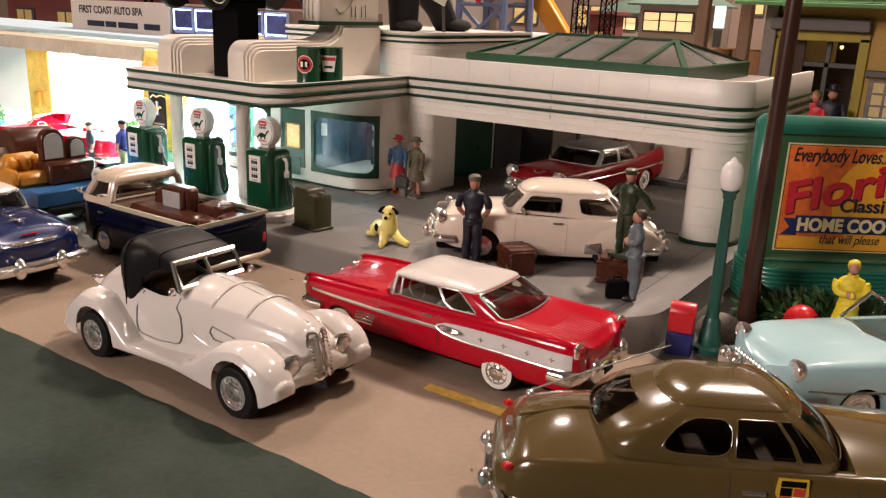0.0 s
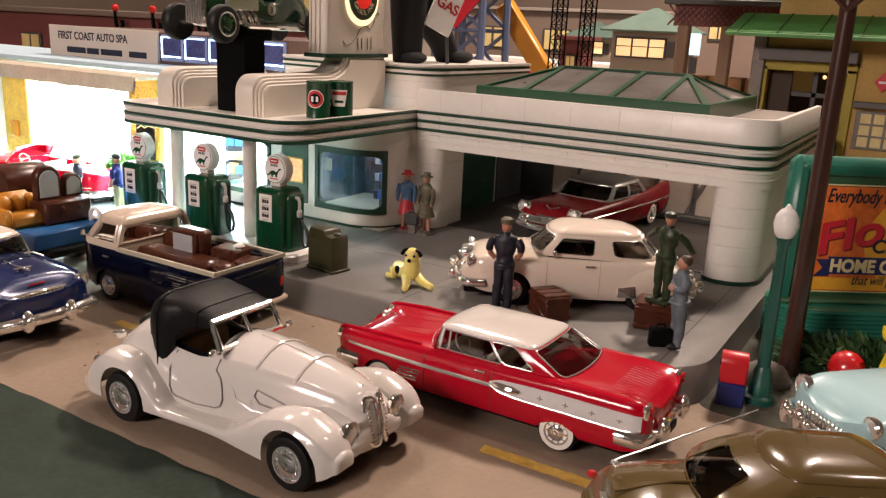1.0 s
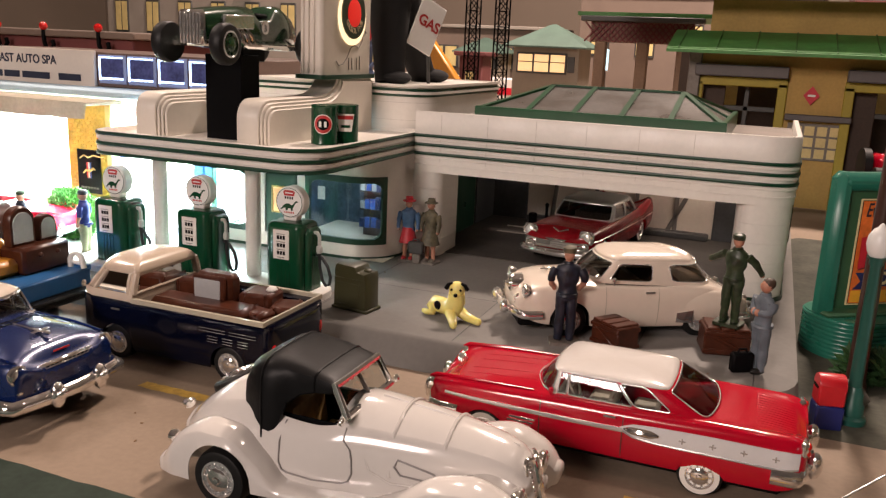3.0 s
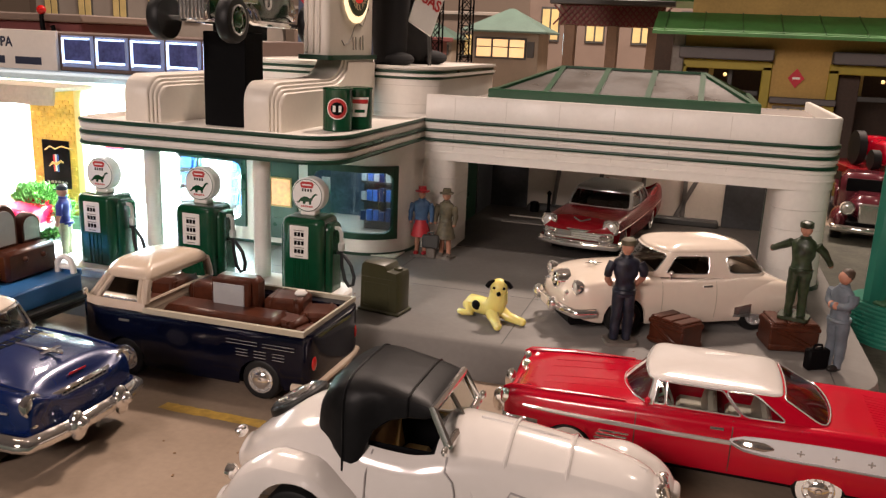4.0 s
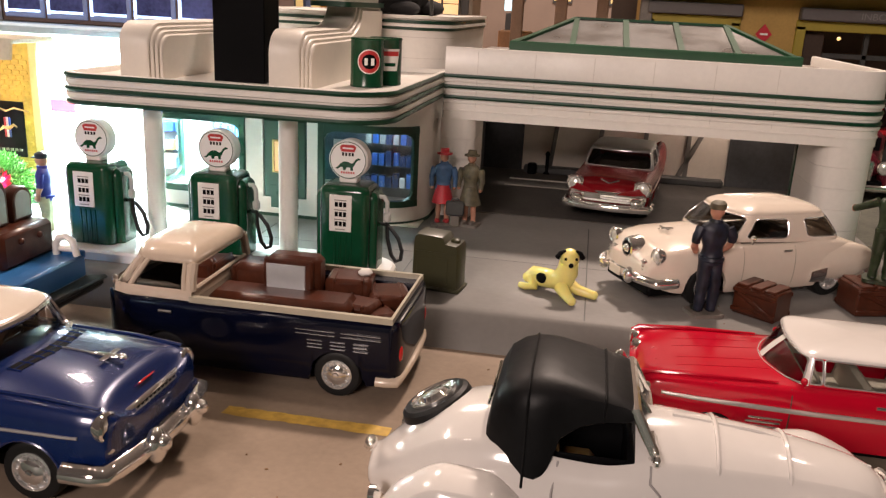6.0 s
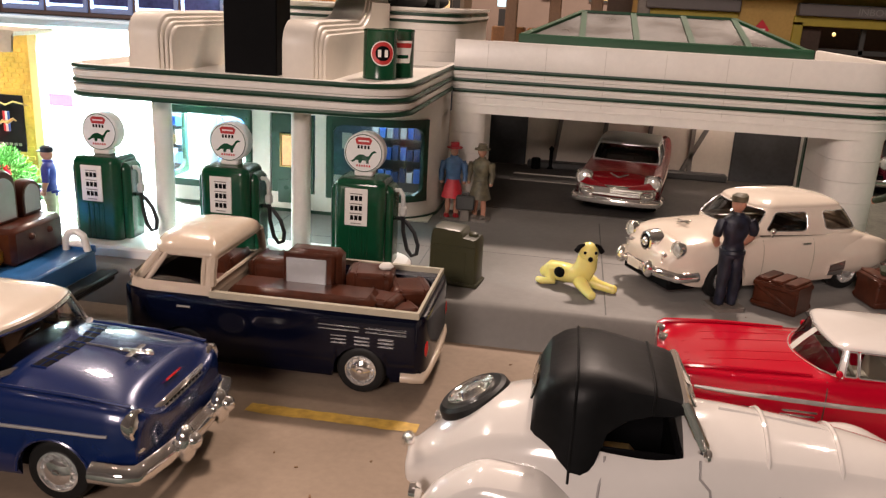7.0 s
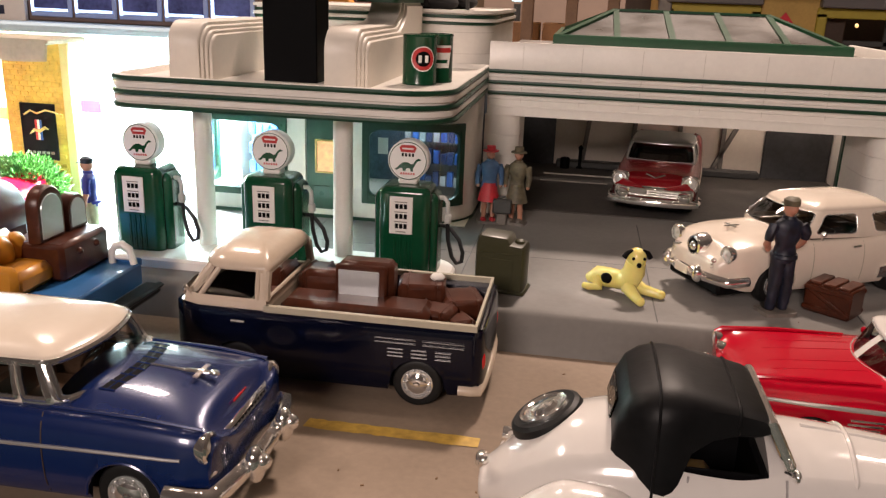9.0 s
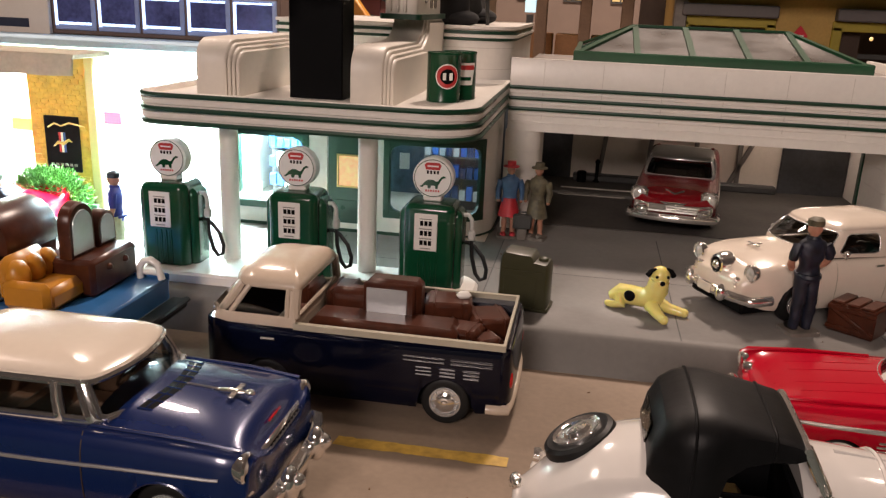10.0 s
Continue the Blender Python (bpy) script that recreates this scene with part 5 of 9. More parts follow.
# ---- the ground, the forecourt and the hall ----
def ground():
    g = Geo().add([(-320, 14, 0), (320, 14, 0), (320, 320, 0), (-320, 320, 0), (-320, -60, 0), (320, -60, 0)], [(0, 1, 2, 3), (4, 5, 1, 0)])
    setting("ground", g, ROAD, "tan painted road on the layout board", "road")
    edge = []
    for i in range(161):
        x = -80 + i * 0.75
        edge.append((x, 15.75 + 0.10 * noise.noise((x * 0.9, 1.3, 0)) + 0.07 * noise.noise((x * 3.1, 7.3, 0)), 0.05))
    g = Geo().loft([[(p[0], -55, 0.04) for p in edge], [(p[0], p[1] - 0.12, 0.05) for p in edge], [(p[0], p[1], 0.012) for p in edge]], closed=False, caps=False)
    setting("verge", g, GRASS_PAINT, "dark green painted verge beside the road", "verge")
    for x0, x1, y in ((-35.5, -30.3, 22.72), (-15.7, -10.4, 22.5), (-55.5, -50.2, 22.5)):
        n = 24
        rows = []
        for s in (-1, 1):
            rows.append([(x0 + (x1 - x0) * i / n + 0.1 * noise.noise((i * 2.0, s, x0)), y + s * 0.27 + 0.06 * noise.noise((i * 1.3, s * 3, x0)), 0.02) for i in range(n + 1)])
        tagged(part("lane_dash", Geo().loft(rows, closed=False, caps=False), YELLOW_LINE), "worn yellow dash painted on the road", "road marking", "lane dashes")


def forecourt():
    out = rounded(-49.5, 30.1, -10.5, 66.0, (0.4, 2.6, 0.4, 0.4), 10)
    foot = [(x + (-0.35 if x < -45 else 0.25 if x > -14 else 0), y - (0.75 if y < 33 else 0)) for x, y in out]
    mid = [(x, y - (0.12 if y < 33 else 0)) for x, y in out]
    g = Geo().loft([[(x, y, 0.0) for x, y in foot], [(x, y, 1.22) for x, y in mid], [(x, y, 1.36) for x, y in [(a * 1.0, b + 0.10 if b < 33 else b) for a, b in out]]])
    pad = setting("forecourt", g, PAD, "grey concrete filling station forecourt with raised kerb", "forecourt")
    for (x0, y0), (x1, y1) in (((-24.8, 30.25), (-24.8, 43.8)), ((-17.2, 30.25), (-17.2, 43.8)), ((-49, 36.8), (-12, 36.8)), ((-32.5, 30.25), (-32.5, 43.4)), ((-12.2, 30.4), (-12.2, 64)), ((-49, 32.6), (-36, 32.6)), ((-40.3, 30.3), (-40.3, 40.0)), ((-47, 30.3), (-47, 44))):
        g = Geo().box(((x0 + x1) / 2, (y0 + y1) / 2, 1.358), (max(0.05, x1 - x0), max(0.05, y1 - y0), 0.012))
        part("joint", g, JOINT, pad)
    setting("side_ground", Geo().loft([[(x, y, 0.0) for x, y in rounded(-10.6, 30.5, 40, 70, 1.0)], [(x, y, 0.16) for x, y in rounded(-10.2, 30.9, 40, 70, 1.0)]]), SHRUB_SOIL, "dark scenic ground beside the forecourt", "ground")


def hall():
    g = Geo().box((0, 0, -90), (800, 800, 2))
    setting("floor", g, material("hall_floor", (0.16, 0.11, 0.08), 0.6, grain=30), "brown hall floor", "floor")
    setting("ceiling", Geo().box((0, 0, 190), (800, 800, 4)), material("hall_ceiling", (0.28, 0.25, 0.22), 0.8, grain=30), "cream hall ceiling", "ceiling")
    hw = material("hall_wall", (0.24, 0.19, 0.15), 0.8, grain=40, vary=0.1)
    for name, c, s in (("wall_north", (0, 330, 50), (800, 6, 284)), ("wall_south", (0, -330, 50), (800, 6, 284)), ("wall_east", (330, 0, 50), (6, 654, 284)), ("wall_west", (-330, 0, 50), (6, 654, 284))):
        setting(name, Geo().box(c, s), hw, "plain warm brown hall wall", "wall")


JOINT = material("joint_line", (0.06, 0.058, 0.055), 0.7)
SHRUB_SOIL = material("dark_scenic_ground", (0.05, 0.05, 0.035), 0.85, vary=0.4, grain=2, bump=0.05)


# ---- the filling station ----
STRIP_Z = (8.84, 8.29, 7.76)


def arc(cx, cy, r, a0, a1, n=8):
    return [(cx + r * math.cos(radians(a0 + (a1 - a0) * i / n)), cy + r * math.sin(radians(a0 + (a1 - a0) * i / n))) for i in range(n + 1)]


def station():
    st = thing("filling_station", -32, 44, 1.36, 0, "white and green streamlined model filling station with canopy and garage", "filling station")

    def piece(name, geo, mat, parent=st, label="", angle=38):
        return part(name, geo.move(Matrix.Translation((32, -44, -1.36))), mat, parent, label, angle)

    # walls run in plan from the canopy round the garage: outline of parapet and fascia
    gar = [(-32.9, 43.85), (-13.6, 43.85)] + arc(-12.95, 45.6, 1.75, -90, 0, 9) + [(-11.2, 52.0), (-11.2, 59.35)]
    fascia = lambda z0, z1, o0=0.0, o1=0.0: [(o0, z0), (o1, z0), (o1, z1), (o0, z1)]
    lvl = lambda pts, z=0: [(x, y, z) for x, y in pts]
    par = piece("parapet", Geo().sweep(lvl(gar), [(-0.35, 8.95), (0.0, 8.95), (0.0, 10.2), (-0.06, 10.28), (-0.3, 10.28), (-0.35, 10.2)]), ENAMEL_PANEL)
    piece("fascia", Geo().sweep(lvl(gar), [(-0.35, 6.62), (0.0, 6.62), (0.0, 8.95), (-0.35, 8.95)]), ENAMEL_PANEL)
    for z in STRIP_Z:
        piece("green_strip", Geo().sweep(lvl(gar), [(-0.05, z - 0.10), (0.10, z - 0.08), (0.13, z), (0.10, z + 0.08), (-0.05, z + 0.10)]), GREEN_TRIM)
        piece("white_moulding", Geo().sweep(lvl(gar), [(-0.02, z - 0.34), (0.07, z - 0.30), (0.08, z - 0.14), (-0.02, z - 0.12)]), ENAMEL_PANEL)
    piece("lintel_moulding", Geo().sweep(lvl(gar), [(-0.02, 7.02), (0.05, 7.04), (0.05, 7.12), (-0.02, 7.14)]), ENAMEL_PANEL)
    for i in range(6):
        x = -31.2 + i * 2.93
        piece("panel_joint", Geo().box((x, 43.845, 9.55), (0.035, 0.02, 1.15)), GROOVE)
        for zz in (8.56, 8.02, 7.4):
            piece("panel_joint", Geo().box((x, 43.76, zz), (0.04, 0.03, 0.22)), GROOVE)
    for c, sz in (((-22.8, 44.95, 9.55), (19.6, 1.7, 0.3)), ((-22.0, 58.95, 9.55), (21.0, 0.9, 0.3)), ((-31.2, 52.1, 9.55), (2.6, 12.4, 0.3)), ((-13.4, 52.1, 9.55), (3.8, 12.4, 0.3))):
        piece("garage_roof", Geo().box(c, sz), ROOF_GREY)
    # pillars beside the garage door, built of rounded blocks
    for k, (pts, y1) in enumerate((((-13.9, 44.6), 47.4), ((-32.9, 44.0), 46.6))):
        zs = [1.36 + i * 1.055 for i in range(6)]
        for i in range(5):
            if k == 0:
                o = [(-14.1, 45.0)] + arc(-13.1, 44.85, 0.95, 180, 270, 5)[1:] + arc(-12.97, 45.62, 1.72, -90, 0, 7)[1:] + [(-11.25, 48.2), (-14.1, 48.2)]
            else:
                o = [(-33.0, 44.0)] + [(-32.2, 43.9)] + arc(-31.9, 44.6, 0.72, -90, 0, 5) + [(-31.15, 47.0), (-33.0, 47.0)]
            piece("pillar_block", Geo().loft([[(x, y, zs[i] + 0.006) for x, y in o], [(x, y, zs[i] + 0.10 - 0.06) for x, y in o], [(x, y, min(zs[i + 1], 6.62) - 0.006) for x, y in o]]), ENAMEL_PANEL)
    piece("pillar_core", Geo().prism([(-14.0, 45.1), (-13.0, 44.0), (-12.8, 44.0), (-11.8, 44.6), (-11.35, 45.7), (-11.32, 48.0), (-14.0, 48.0)], 1.36, 6.6), GROOVE)
    piece("pillar_core", Geo().prism([(-32.9, 44.05), (-31.8, 44.0), (-31.25, 44.6), (-31.2, 46.9), (-32.9, 46.9)], 1.36, 6.6), GROOVE)
    piece("base_trim", Geo().sweep(lvl([(-14.15, 45.0)] + arc(-13.1, 44.85, 1.0, 180, 270, 5)[1:] + arc(-12.97, 45.62, 1.77, -90, 0, 7)[1:] + [(-11.2, 59.3)], 1.36), [(0, 0), (0.08, 0), (0.08, 0.22), (0, 0.22)]), GREEN_TRIM)
    # garage interior
    piece("side_wall", Geo().box((-11.45, 53.75, 4.0), (0.4, 11.1, 5.3)), ENAMEL_PANEL)
    piece("back_wall", Geo().box((-22.0, 59.15, 5.4), (21.4, 0.4, 8.1)), INTERIOR)
    piece("partition", Geo().box((-32.75, 52.9, 4.0), (0.35, 12.0, 5.3)), INTERIOR)
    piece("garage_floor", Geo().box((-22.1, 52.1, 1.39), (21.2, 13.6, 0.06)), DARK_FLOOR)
    # Two paler strips across the left of the garage floor.
    piece("pale_floor_strip", Geo().box((-27.6, 55.4, 1.425), (5.2, 0.35, 0.012)), GROOVE)
    piece("pale_floor_strip", Geo().box((-28.2, 53.2, 1.425), (4.2, 0.3, 0.012)), GROOVE_GREY)
    for xx, lean in ((-27.5, 6), (-24.4, 4), (-21.4, 2), (-18.55, 0), (-18.0, 24)):
        piece("stud", Geo().box((xx, 58.85, 4.1), (0.3, 0.2, 5.4), 0.04, (0, lean, 0)), STUD)
    piece("rolled_door", Geo().lathe([(0.3, -31.0), (0.3, -14.2)], 14, (0, 45.2, 7.3), "x"), GREEN_TRIM, st, "rolled green garage door")
    # Dark panels over both ends of the back wall.
    piece("dark_end_panel", Geo().box((-13.8, 58.75, 4.0), (4.2, 0.25, 5.2), 0.04), SLATE)
    piece("dark_end_panel", Geo().box((-31.2, 58.75, 4.0), (3.0, 0.25, 5.2), 0.04), SLATE)
    piece("side_panel", Geo().box((-32.5, 50.4, 4.0), (0.15, 7.4, 5.1), 0.03), GREEN_TRIM, st, "dark green side door leaf")
    piece("side_panel", Geo().box((-32.5, 56.6, 4.0), (0.15, 4.2, 5.1), 0.03), SLATE)
    piece("door_track", Geo().box((-14.0, 48.6, 4.0), (0.25, 0.5, 5.2), 0.05), GREEN_TRIM)
    piece("wall_curb", Geo().box((-22.8, 58.2, 1.65), (13.4, 0.8, 0.5), 0.1), DARK_PANEL)
    piece("oil_tin", Geo().lathe([(0.32, 1.42), (0.32, 2.1), (0.26, 2.15)], 14, (-28.9, 57.6, 0)), BLACK)
    piece("hand_pump", Geo().lathe([(0.25, 1.42), (0.12, 1.6), (0.12, 2.7), (0.2, 2.8), (0.05, 3.0)], 12, (-27.9, 57.8, 0)), BLACK)
    # skylight
    sky = piece("skylight", Geo().sweep(lvl([(-29.8, 46.0), (-15.2, 46.0), (-15.2, 58.2), (-29.8, 58.2)][::1]), [(0.0, 9.6), (0.12, 9.6), (0.12, 10.62), (0.04, 10.68), (-0.35, 10.68), (-0.35, 9.7)], True), SKY_GREEN)
    fl, fr, bl, br = (-29.6, 46.1, 10.58), (-15.4, 46.1, 10.58), (-29.6, 58.1, 10.58), (-15.4, 58.1, 10.58)
    al, ar = (-26.6, 52.1, 11.95), (-18.2, 52.1, 11.95)
    for f in ((fl, fr, ar, al), (fr, br, ar), (br, bl, al, ar), (bl, fl, al)):
        piece("pane", Geo().add([(p[0], p[1], p[2] - 0.06) for p in f], [tuple(range(len(f)))]), FROST, sky)
    bars = [(fl, al), (fr, ar), (bl, al), (br, ar), (al, ar)]
    for k in (0, 1 / 3, 2 / 3, 1):
        a = tuple(al[i] + (ar[i] - al[i]) * k for i in range(3))
        bars += [(a, (a[0], 46.1, 10.58)), (a, (a[0], 58.1, 10.58))]
    bars += [(ar, (-15.4, 52.1, 10.58)), (al, (-29.6, 52.1, 10.58))]
    for a, b in bars:
        d = Vector(b) - Vector(a)
        n = Vector((0, 0, 1))
        sd = d.cross(n).normalized() * 0.16
        if sd.length < 0.01:
            continue
        up = sd.cross(d).normalized() * 0.07
        if up.z < 0:
            up = -up
        ring = lambda p: [Vector(p) - sd - up, Vector(p) + sd - up, Vector(p) + sd + up, Vector(p) - sd + up]
        piece("glazing_bar", Geo().loft([ring(a), ring(b)]), SKY_GREEN, sky)
    # canopy
    can = rounded(-46.9, 31.95, -33.05, 46.0, (1.2, 1.9, 0.0, 0.6), 9)
    slab = piece("canopy", Geo().prism(can, 7.66, 8.72), ENAMEL_PANEL)
    piece("canopy_rim", Geo().sweep(lvl(can), [(-0.25, 8.70), (0.04, 8.70), (0.04, 8.95), (-0.25, 8.95)], True), ENAMEL_PANEL, slab)
    for z in STRIP_Z:
        piece("green_strip", Geo().sweep(lvl(can), [(-0.05, z - 0.10), (0.10, z - 0.09), (0.14, z), (0.10, z + 0.09), (-0.05, z + 0.10)], True), GREEN_TRIM, slab)
        if z > 8:
            piece("white_moulding", Geo().sweep(lvl(can), [(-0.02, z - 0.40), (0.08, z - 0.35), (0.10, z - 0.14), (-0.02, z - 0.12)], True), ENAMEL_PANEL, slab)
    for x, y in ((-43.6, 33.6), (-37.55, 33.6)):
        piece("column", Geo().lathe([(0.50, 1.36), (0.50, 1.6), (0.40, 1.7), (0.40, 7.5), (0.46, 7.6), (0.46, 7.7)], 22, (x, y, 0)), ENAMEL_PANEL)
    piece("soffit_lamp", Geo().box((-40, 37, 7.6), (3.0, 0.8, 0.12), 0.03), LAMP_COOL)
    # stepped fins on the canopy
    for x0, x1, yb in ((-44.7, -43.3, 41.0), (-38.2, -36.8, 40.5)):
        fin = None
        for k in range(4):
            xa, xb, o, r = x0 - 0.02 * k, x1 - 0.12 + 0.11 * k, 0.17 * k, 1.0 - 0.1 * k
            prof = [(33.2 + o, 8.72), (33.2 + o, 11.05 - o - r)] + [(33.2 + o + r - r * math.cos(radians(a)), 11.05 - o - r + r * math.sin(radians(a))) for a in range(15, 91, 15)] + [(yb, 11.05 - o), (yb, 8.72)]
            fin = piece("fin" if fin is None else "fin_step", Geo().loft([[(xa, y, z) for y, z in prof], [(xb - 0.07, y, z) for y, z in prof], [(xb, y + (0.05 if y < 35.5 else 0), z - (0.05 if z > 9 else 0)) for y, z in prof]]), CREAM, fin or st, "", 50)
    fair = None
    for k in range(3):
        o = 0.18 * k
        rise = [(39.2 + o + 2.1 * math.sin(radians(a)), 11.05 - o + 1.2 * (1 - math.cos(radians(a)))) for a in range(0, 91, 10)]
        prof = [(38.6, 8.8), (38.6, 11.05 - o)] + rise + [(45.5, 12.2 - o), (45.5, 8.8)]
        fair = piece("fairing" if fair is None else "fairing_step", Geo().loft([[(-38.4 - 0.02 * k, y, z) for y, z in prof], [(-37.02 + 0.11 * k, y, z) for y, z in prof], [(-36.95 + 0.11 * k, y, z - 0.05) for y, z in prof]]), CREAM, fair or st, "", 50)
    piece("black_pylon", Geo().box((-40.15, 35.6, 10.9), (2.3, 1.7, 4.6), 0.05), BLACK)
    # sign pylon
    pyl = piece("sign_pylon", Geo().prism(rounded(-38.5, 39.6, -36.95, 45.7, 0.3, 4), 12.2, 19.0), CREAM)
    piece("green_ledge", Geo().prism(rounded(-38.7, 39.35, -36.7, 45.95, 0.3, 4), 11.98, 12.22), GREEN_TRIM, pyl)
    for i in range(3):
        piece("flute", Geo().box((-38.2 + i * 0.35, 39.56, 15.6), (0.16, 0.12, 6.6), 0.05), CREAM, pyl)
    disc = piece("sign_disc", Geo().lathe([(1.65, 0), (1.65, 0.12), (0.02, 0.13)], 40, (-36.95, 43.0, 15.6), "x"), GLOW_RING, pyl, "glowing cream rim behind the disc")
    piece("ring", Geo().lathe([(1.45, 0.1), (1.45, 0.2), (0.02, 0.2)], 40, (-36.95, 43.0, 15.75), "x"), DARK_SIGN, disc)
    piece("red_centre", Geo().lathe([(0.8, 0.18), (0.8, 0.24), (0.72, 0.26), (0.02, 0.27)], 32, (-36.95, 43.0, 15.8), "x"), RED_GLOW, disc)
    for i, ch in enumerate("GASOLINE"):
        a = radians(-150 + i * 17.5)
        cy, cz = 43.0 + 1.12 * math.cos(a), 15.75 + 1.12 * math.sin(a)
        m = Matrix.Translation((-36.72 + 32, cy - 44, cz - 1.36)) @ Euler((radians(90), 0, radians(90))).to_matrix().to_4x4() @ Euler((0, 0, a + math.pi / 2)).to_matrix().to_4x4()
        lettering("letter", ch, 0.46, m, GOLD_LETTER, disc, align="CENTER")
    dino = [(41.2, 13.0), (41.5, 12.75), (42.0, 12.85), (42.5, 13.2), (42.9, 13.75), (43.4, 13.95), (44.0, 13.8), (44.4, 14.2), (44.5, 14.7), (44.75, 14.85), (44.95, 14.7)]
    piece("line_relief", Geo().tube([(-36.94, a, b) for a, b in dino], 0.04, 5).tube([(-36.94, 42.7, 13.2), (-36.94, 42.75, 12.5)], 0.035, 5).tube([(-36.94, 43.1, 13.2), (-36.94, 43.15, 12.5)], 0.035, 5).tube([(-36.94, 43.7, 13.2), (-36.94, 43.75, 12.5)], 0.035, 5).tube([(-36.94, 44.1, 13.3), (-36.94, 44.15, 12.5)], 0.035, 5), GROOVE_GREY, pyl)
    # upper storey with rounded corner
    up = [(-46.0, 45.9), (-35.4, 45.9)] + arc(-35.2, 47.9, 2.0, -88, 0, 8) + [(-33.2, 60.2), (-46, 60.2)]
    blk = piece("upper_storey", Geo().prism(up, 8.8, 11.62), ENAMEL_PANEL)
    for z in (11.35, 11.0):
        piece("green_strip", Geo().sweep(lvl(up), [(-0.05, z - 0.09), (0.10, z - 0.07), (0.10, z + 0.07), (-0.05, z + 0.09)], True), GREEN_TRIM, blk)
    for z in (11.62, 11.18):
        piece("white_moulding", Geo().sweep(lvl(up), [(-0.05, z - 0.1), (0.2, z - 0.1), (0.2, z + 0.06), (-0.05, z + 0.06)], True), ENAMEL_PANEL, blk)
    for z in (10.55, 9.45):
        piece("panel_joint", Geo().sweep(lvl(up[:11]), [(0, z - 0.02), (0.012, z - 0.02), (0.012, z + 0.02), (0, z + 0.02)]), GROOVE, blk)
    # office under the canopy
    off = [(-47.5, 46.0), (-47.5, 41.6)] + arc(-46.5, 41.6, 1.0, 180, 270, 6) + [(-36.4, 40.6)] + arc(-36.0, 43.3, 2.7, -90, 0, 10) + [(-33.3, 46.0)]
    def band(name, a, b, z0, z1, mat, o=0.0, th=0.25, parent=st, label=""):
        seg = [p for p in off[a:b]]
        return piece(name, Geo().sweep(lvl(seg), [(-th, z0), (o, z0), (o, z1), (-th, z1)]), mat, parent, label)
    n = len(off)
    band("office_sill", 0, n, 1.36, 2.35, ENAMEL_PANEL)
    band("office_base", 0, n, 1.36, 1.52, GREEN_TRIM, 0.06)
    band("office_header", 0, n, 6.35, 7.66, ENAMEL_PANEL)
    for x0, x1 in ((-39.2, -38.55), (-42.55, -41.55)):
        piece("office_pier", Geo().box(((x0 + x1) / 2, 40.72, 4.35), (x1 - x0, 0.25, 4.1)), ENAMEL_PANEL)
    piece("office_pier", Geo().sweep(lvl(arc(-36.0, 43.3, 2.7, -32, 0, 5) + [(-33.3, 46)]), [(-0.25, 2.3), (0, 2.3), (0, 6.4), (-0.25, 6.4)]), ENAMEL_PANEL)
    def shop_window(seg, name="shop_window"):
        seg = list(seg)
        w = piece(name, Geo().sweep(lvl(seg), [(-0.12, 2.28), (0.12, 2.28), (0.12, 2.62), (-0.12, 2.62)]), GREEN_TRIM)
        piece("head", Geo().sweep(lvl(seg), [(-0.12, 6.02), (0.12, 6.02), (0.12, 6.4), (-0.12, 6.4)]), GREEN_TRIM, w)
        for q, r in ((seg[0], seg[1]), (seg[-1], seg[-2])):
            d = Vector((r[0] - q[0], r[1] - q[1], 0)).normalized() * 0.32
            c = (q[0] + d.x / 2, q[1] + d.y / 2, 4.34)
            piece("jamb", Geo().box(c, (0.36, 0.26, 4.1), 0.05, (0, 0, math.degrees(math.atan2(d.y, d.x)))), GREEN_TRIM, w)
        for e, q, r in ((0, seg[0], seg[1]), (1, seg[-1], seg[-2])):
            d = Vector((r[0] - q[0], r[1] - q[1], 0)).normalized()
            for z0, sz in ((2.62, 1), (6.02, -1)):
                tri_pts = [(0.3, 0), (0.85, 0), (0.5, 0.14), (0.36, 0.32), (0.3, 0.6)]
                o = Vector((-d.y, d.x, 0)) * 0.1
                ring = lambda sg: [(q[0] + d.x * u + o.x * sg, q[1] + d.y * u + o.y * sg, z0 + sz * v) for u, v in tri_pts]
                piece("corner", Geo().loft([ring(-1), ring(1)]), GREEN_TRIM, w)
        piece("pane", Geo().loft([[(x, y, 2.6) for x, y in seg], [(x, y, 6.05) for x, y in seg]], closed=False, caps=False), GLASS, w)
    shop_window([(-38.6, 40.62), (-37.4, 40.62), (-36.4, 40.62)] + arc(-36.0, 43.3, 2.68, -88, -33, 7))
    shop_window([(-47.5, 43.6), (-47.5, 41.6)] + arc(-46.5, 41.6, 1.0, 180, 270, 6)[1:] + [(-44.5, 40.6), (-42.5, 40.6)])
    door = piece("office_door", Geo().box((-40.4, 40.75, 3.85), (2.2, 0.2, 4.95), 0.03), GREEN_TRIM, st, "green office door with a lit pane")
    piece("door_panel", Geo().box((-40.4, 40.62, 2.4), (1.5, 0.06, 1.2), 0.02), GREEN_TRIM, door)
    piece("lit_pane", Geo().box((-40.35, 40.63, 4.5), (1.15, 0.05, 1.5), 0.01), DOOR_GLOW, door)
    for x in (-41.0, -39.7):
        piece("pane_frame", Geo().box((x, 40.62, 4.5), (0.1, 0.1, 1.7), 0.02), BRASS, door)
    for z in (3.7, 5.3):
        piece("pane_frame", Geo().box((-40.35, 40.62, z), (1.35, 0.1, 0.1), 0.02), BRASS, door)
    piece("office_floor", Geo().box((-40.4, 45.5, 1.4), (14, 9.4, 0.06)), INTERIOR)
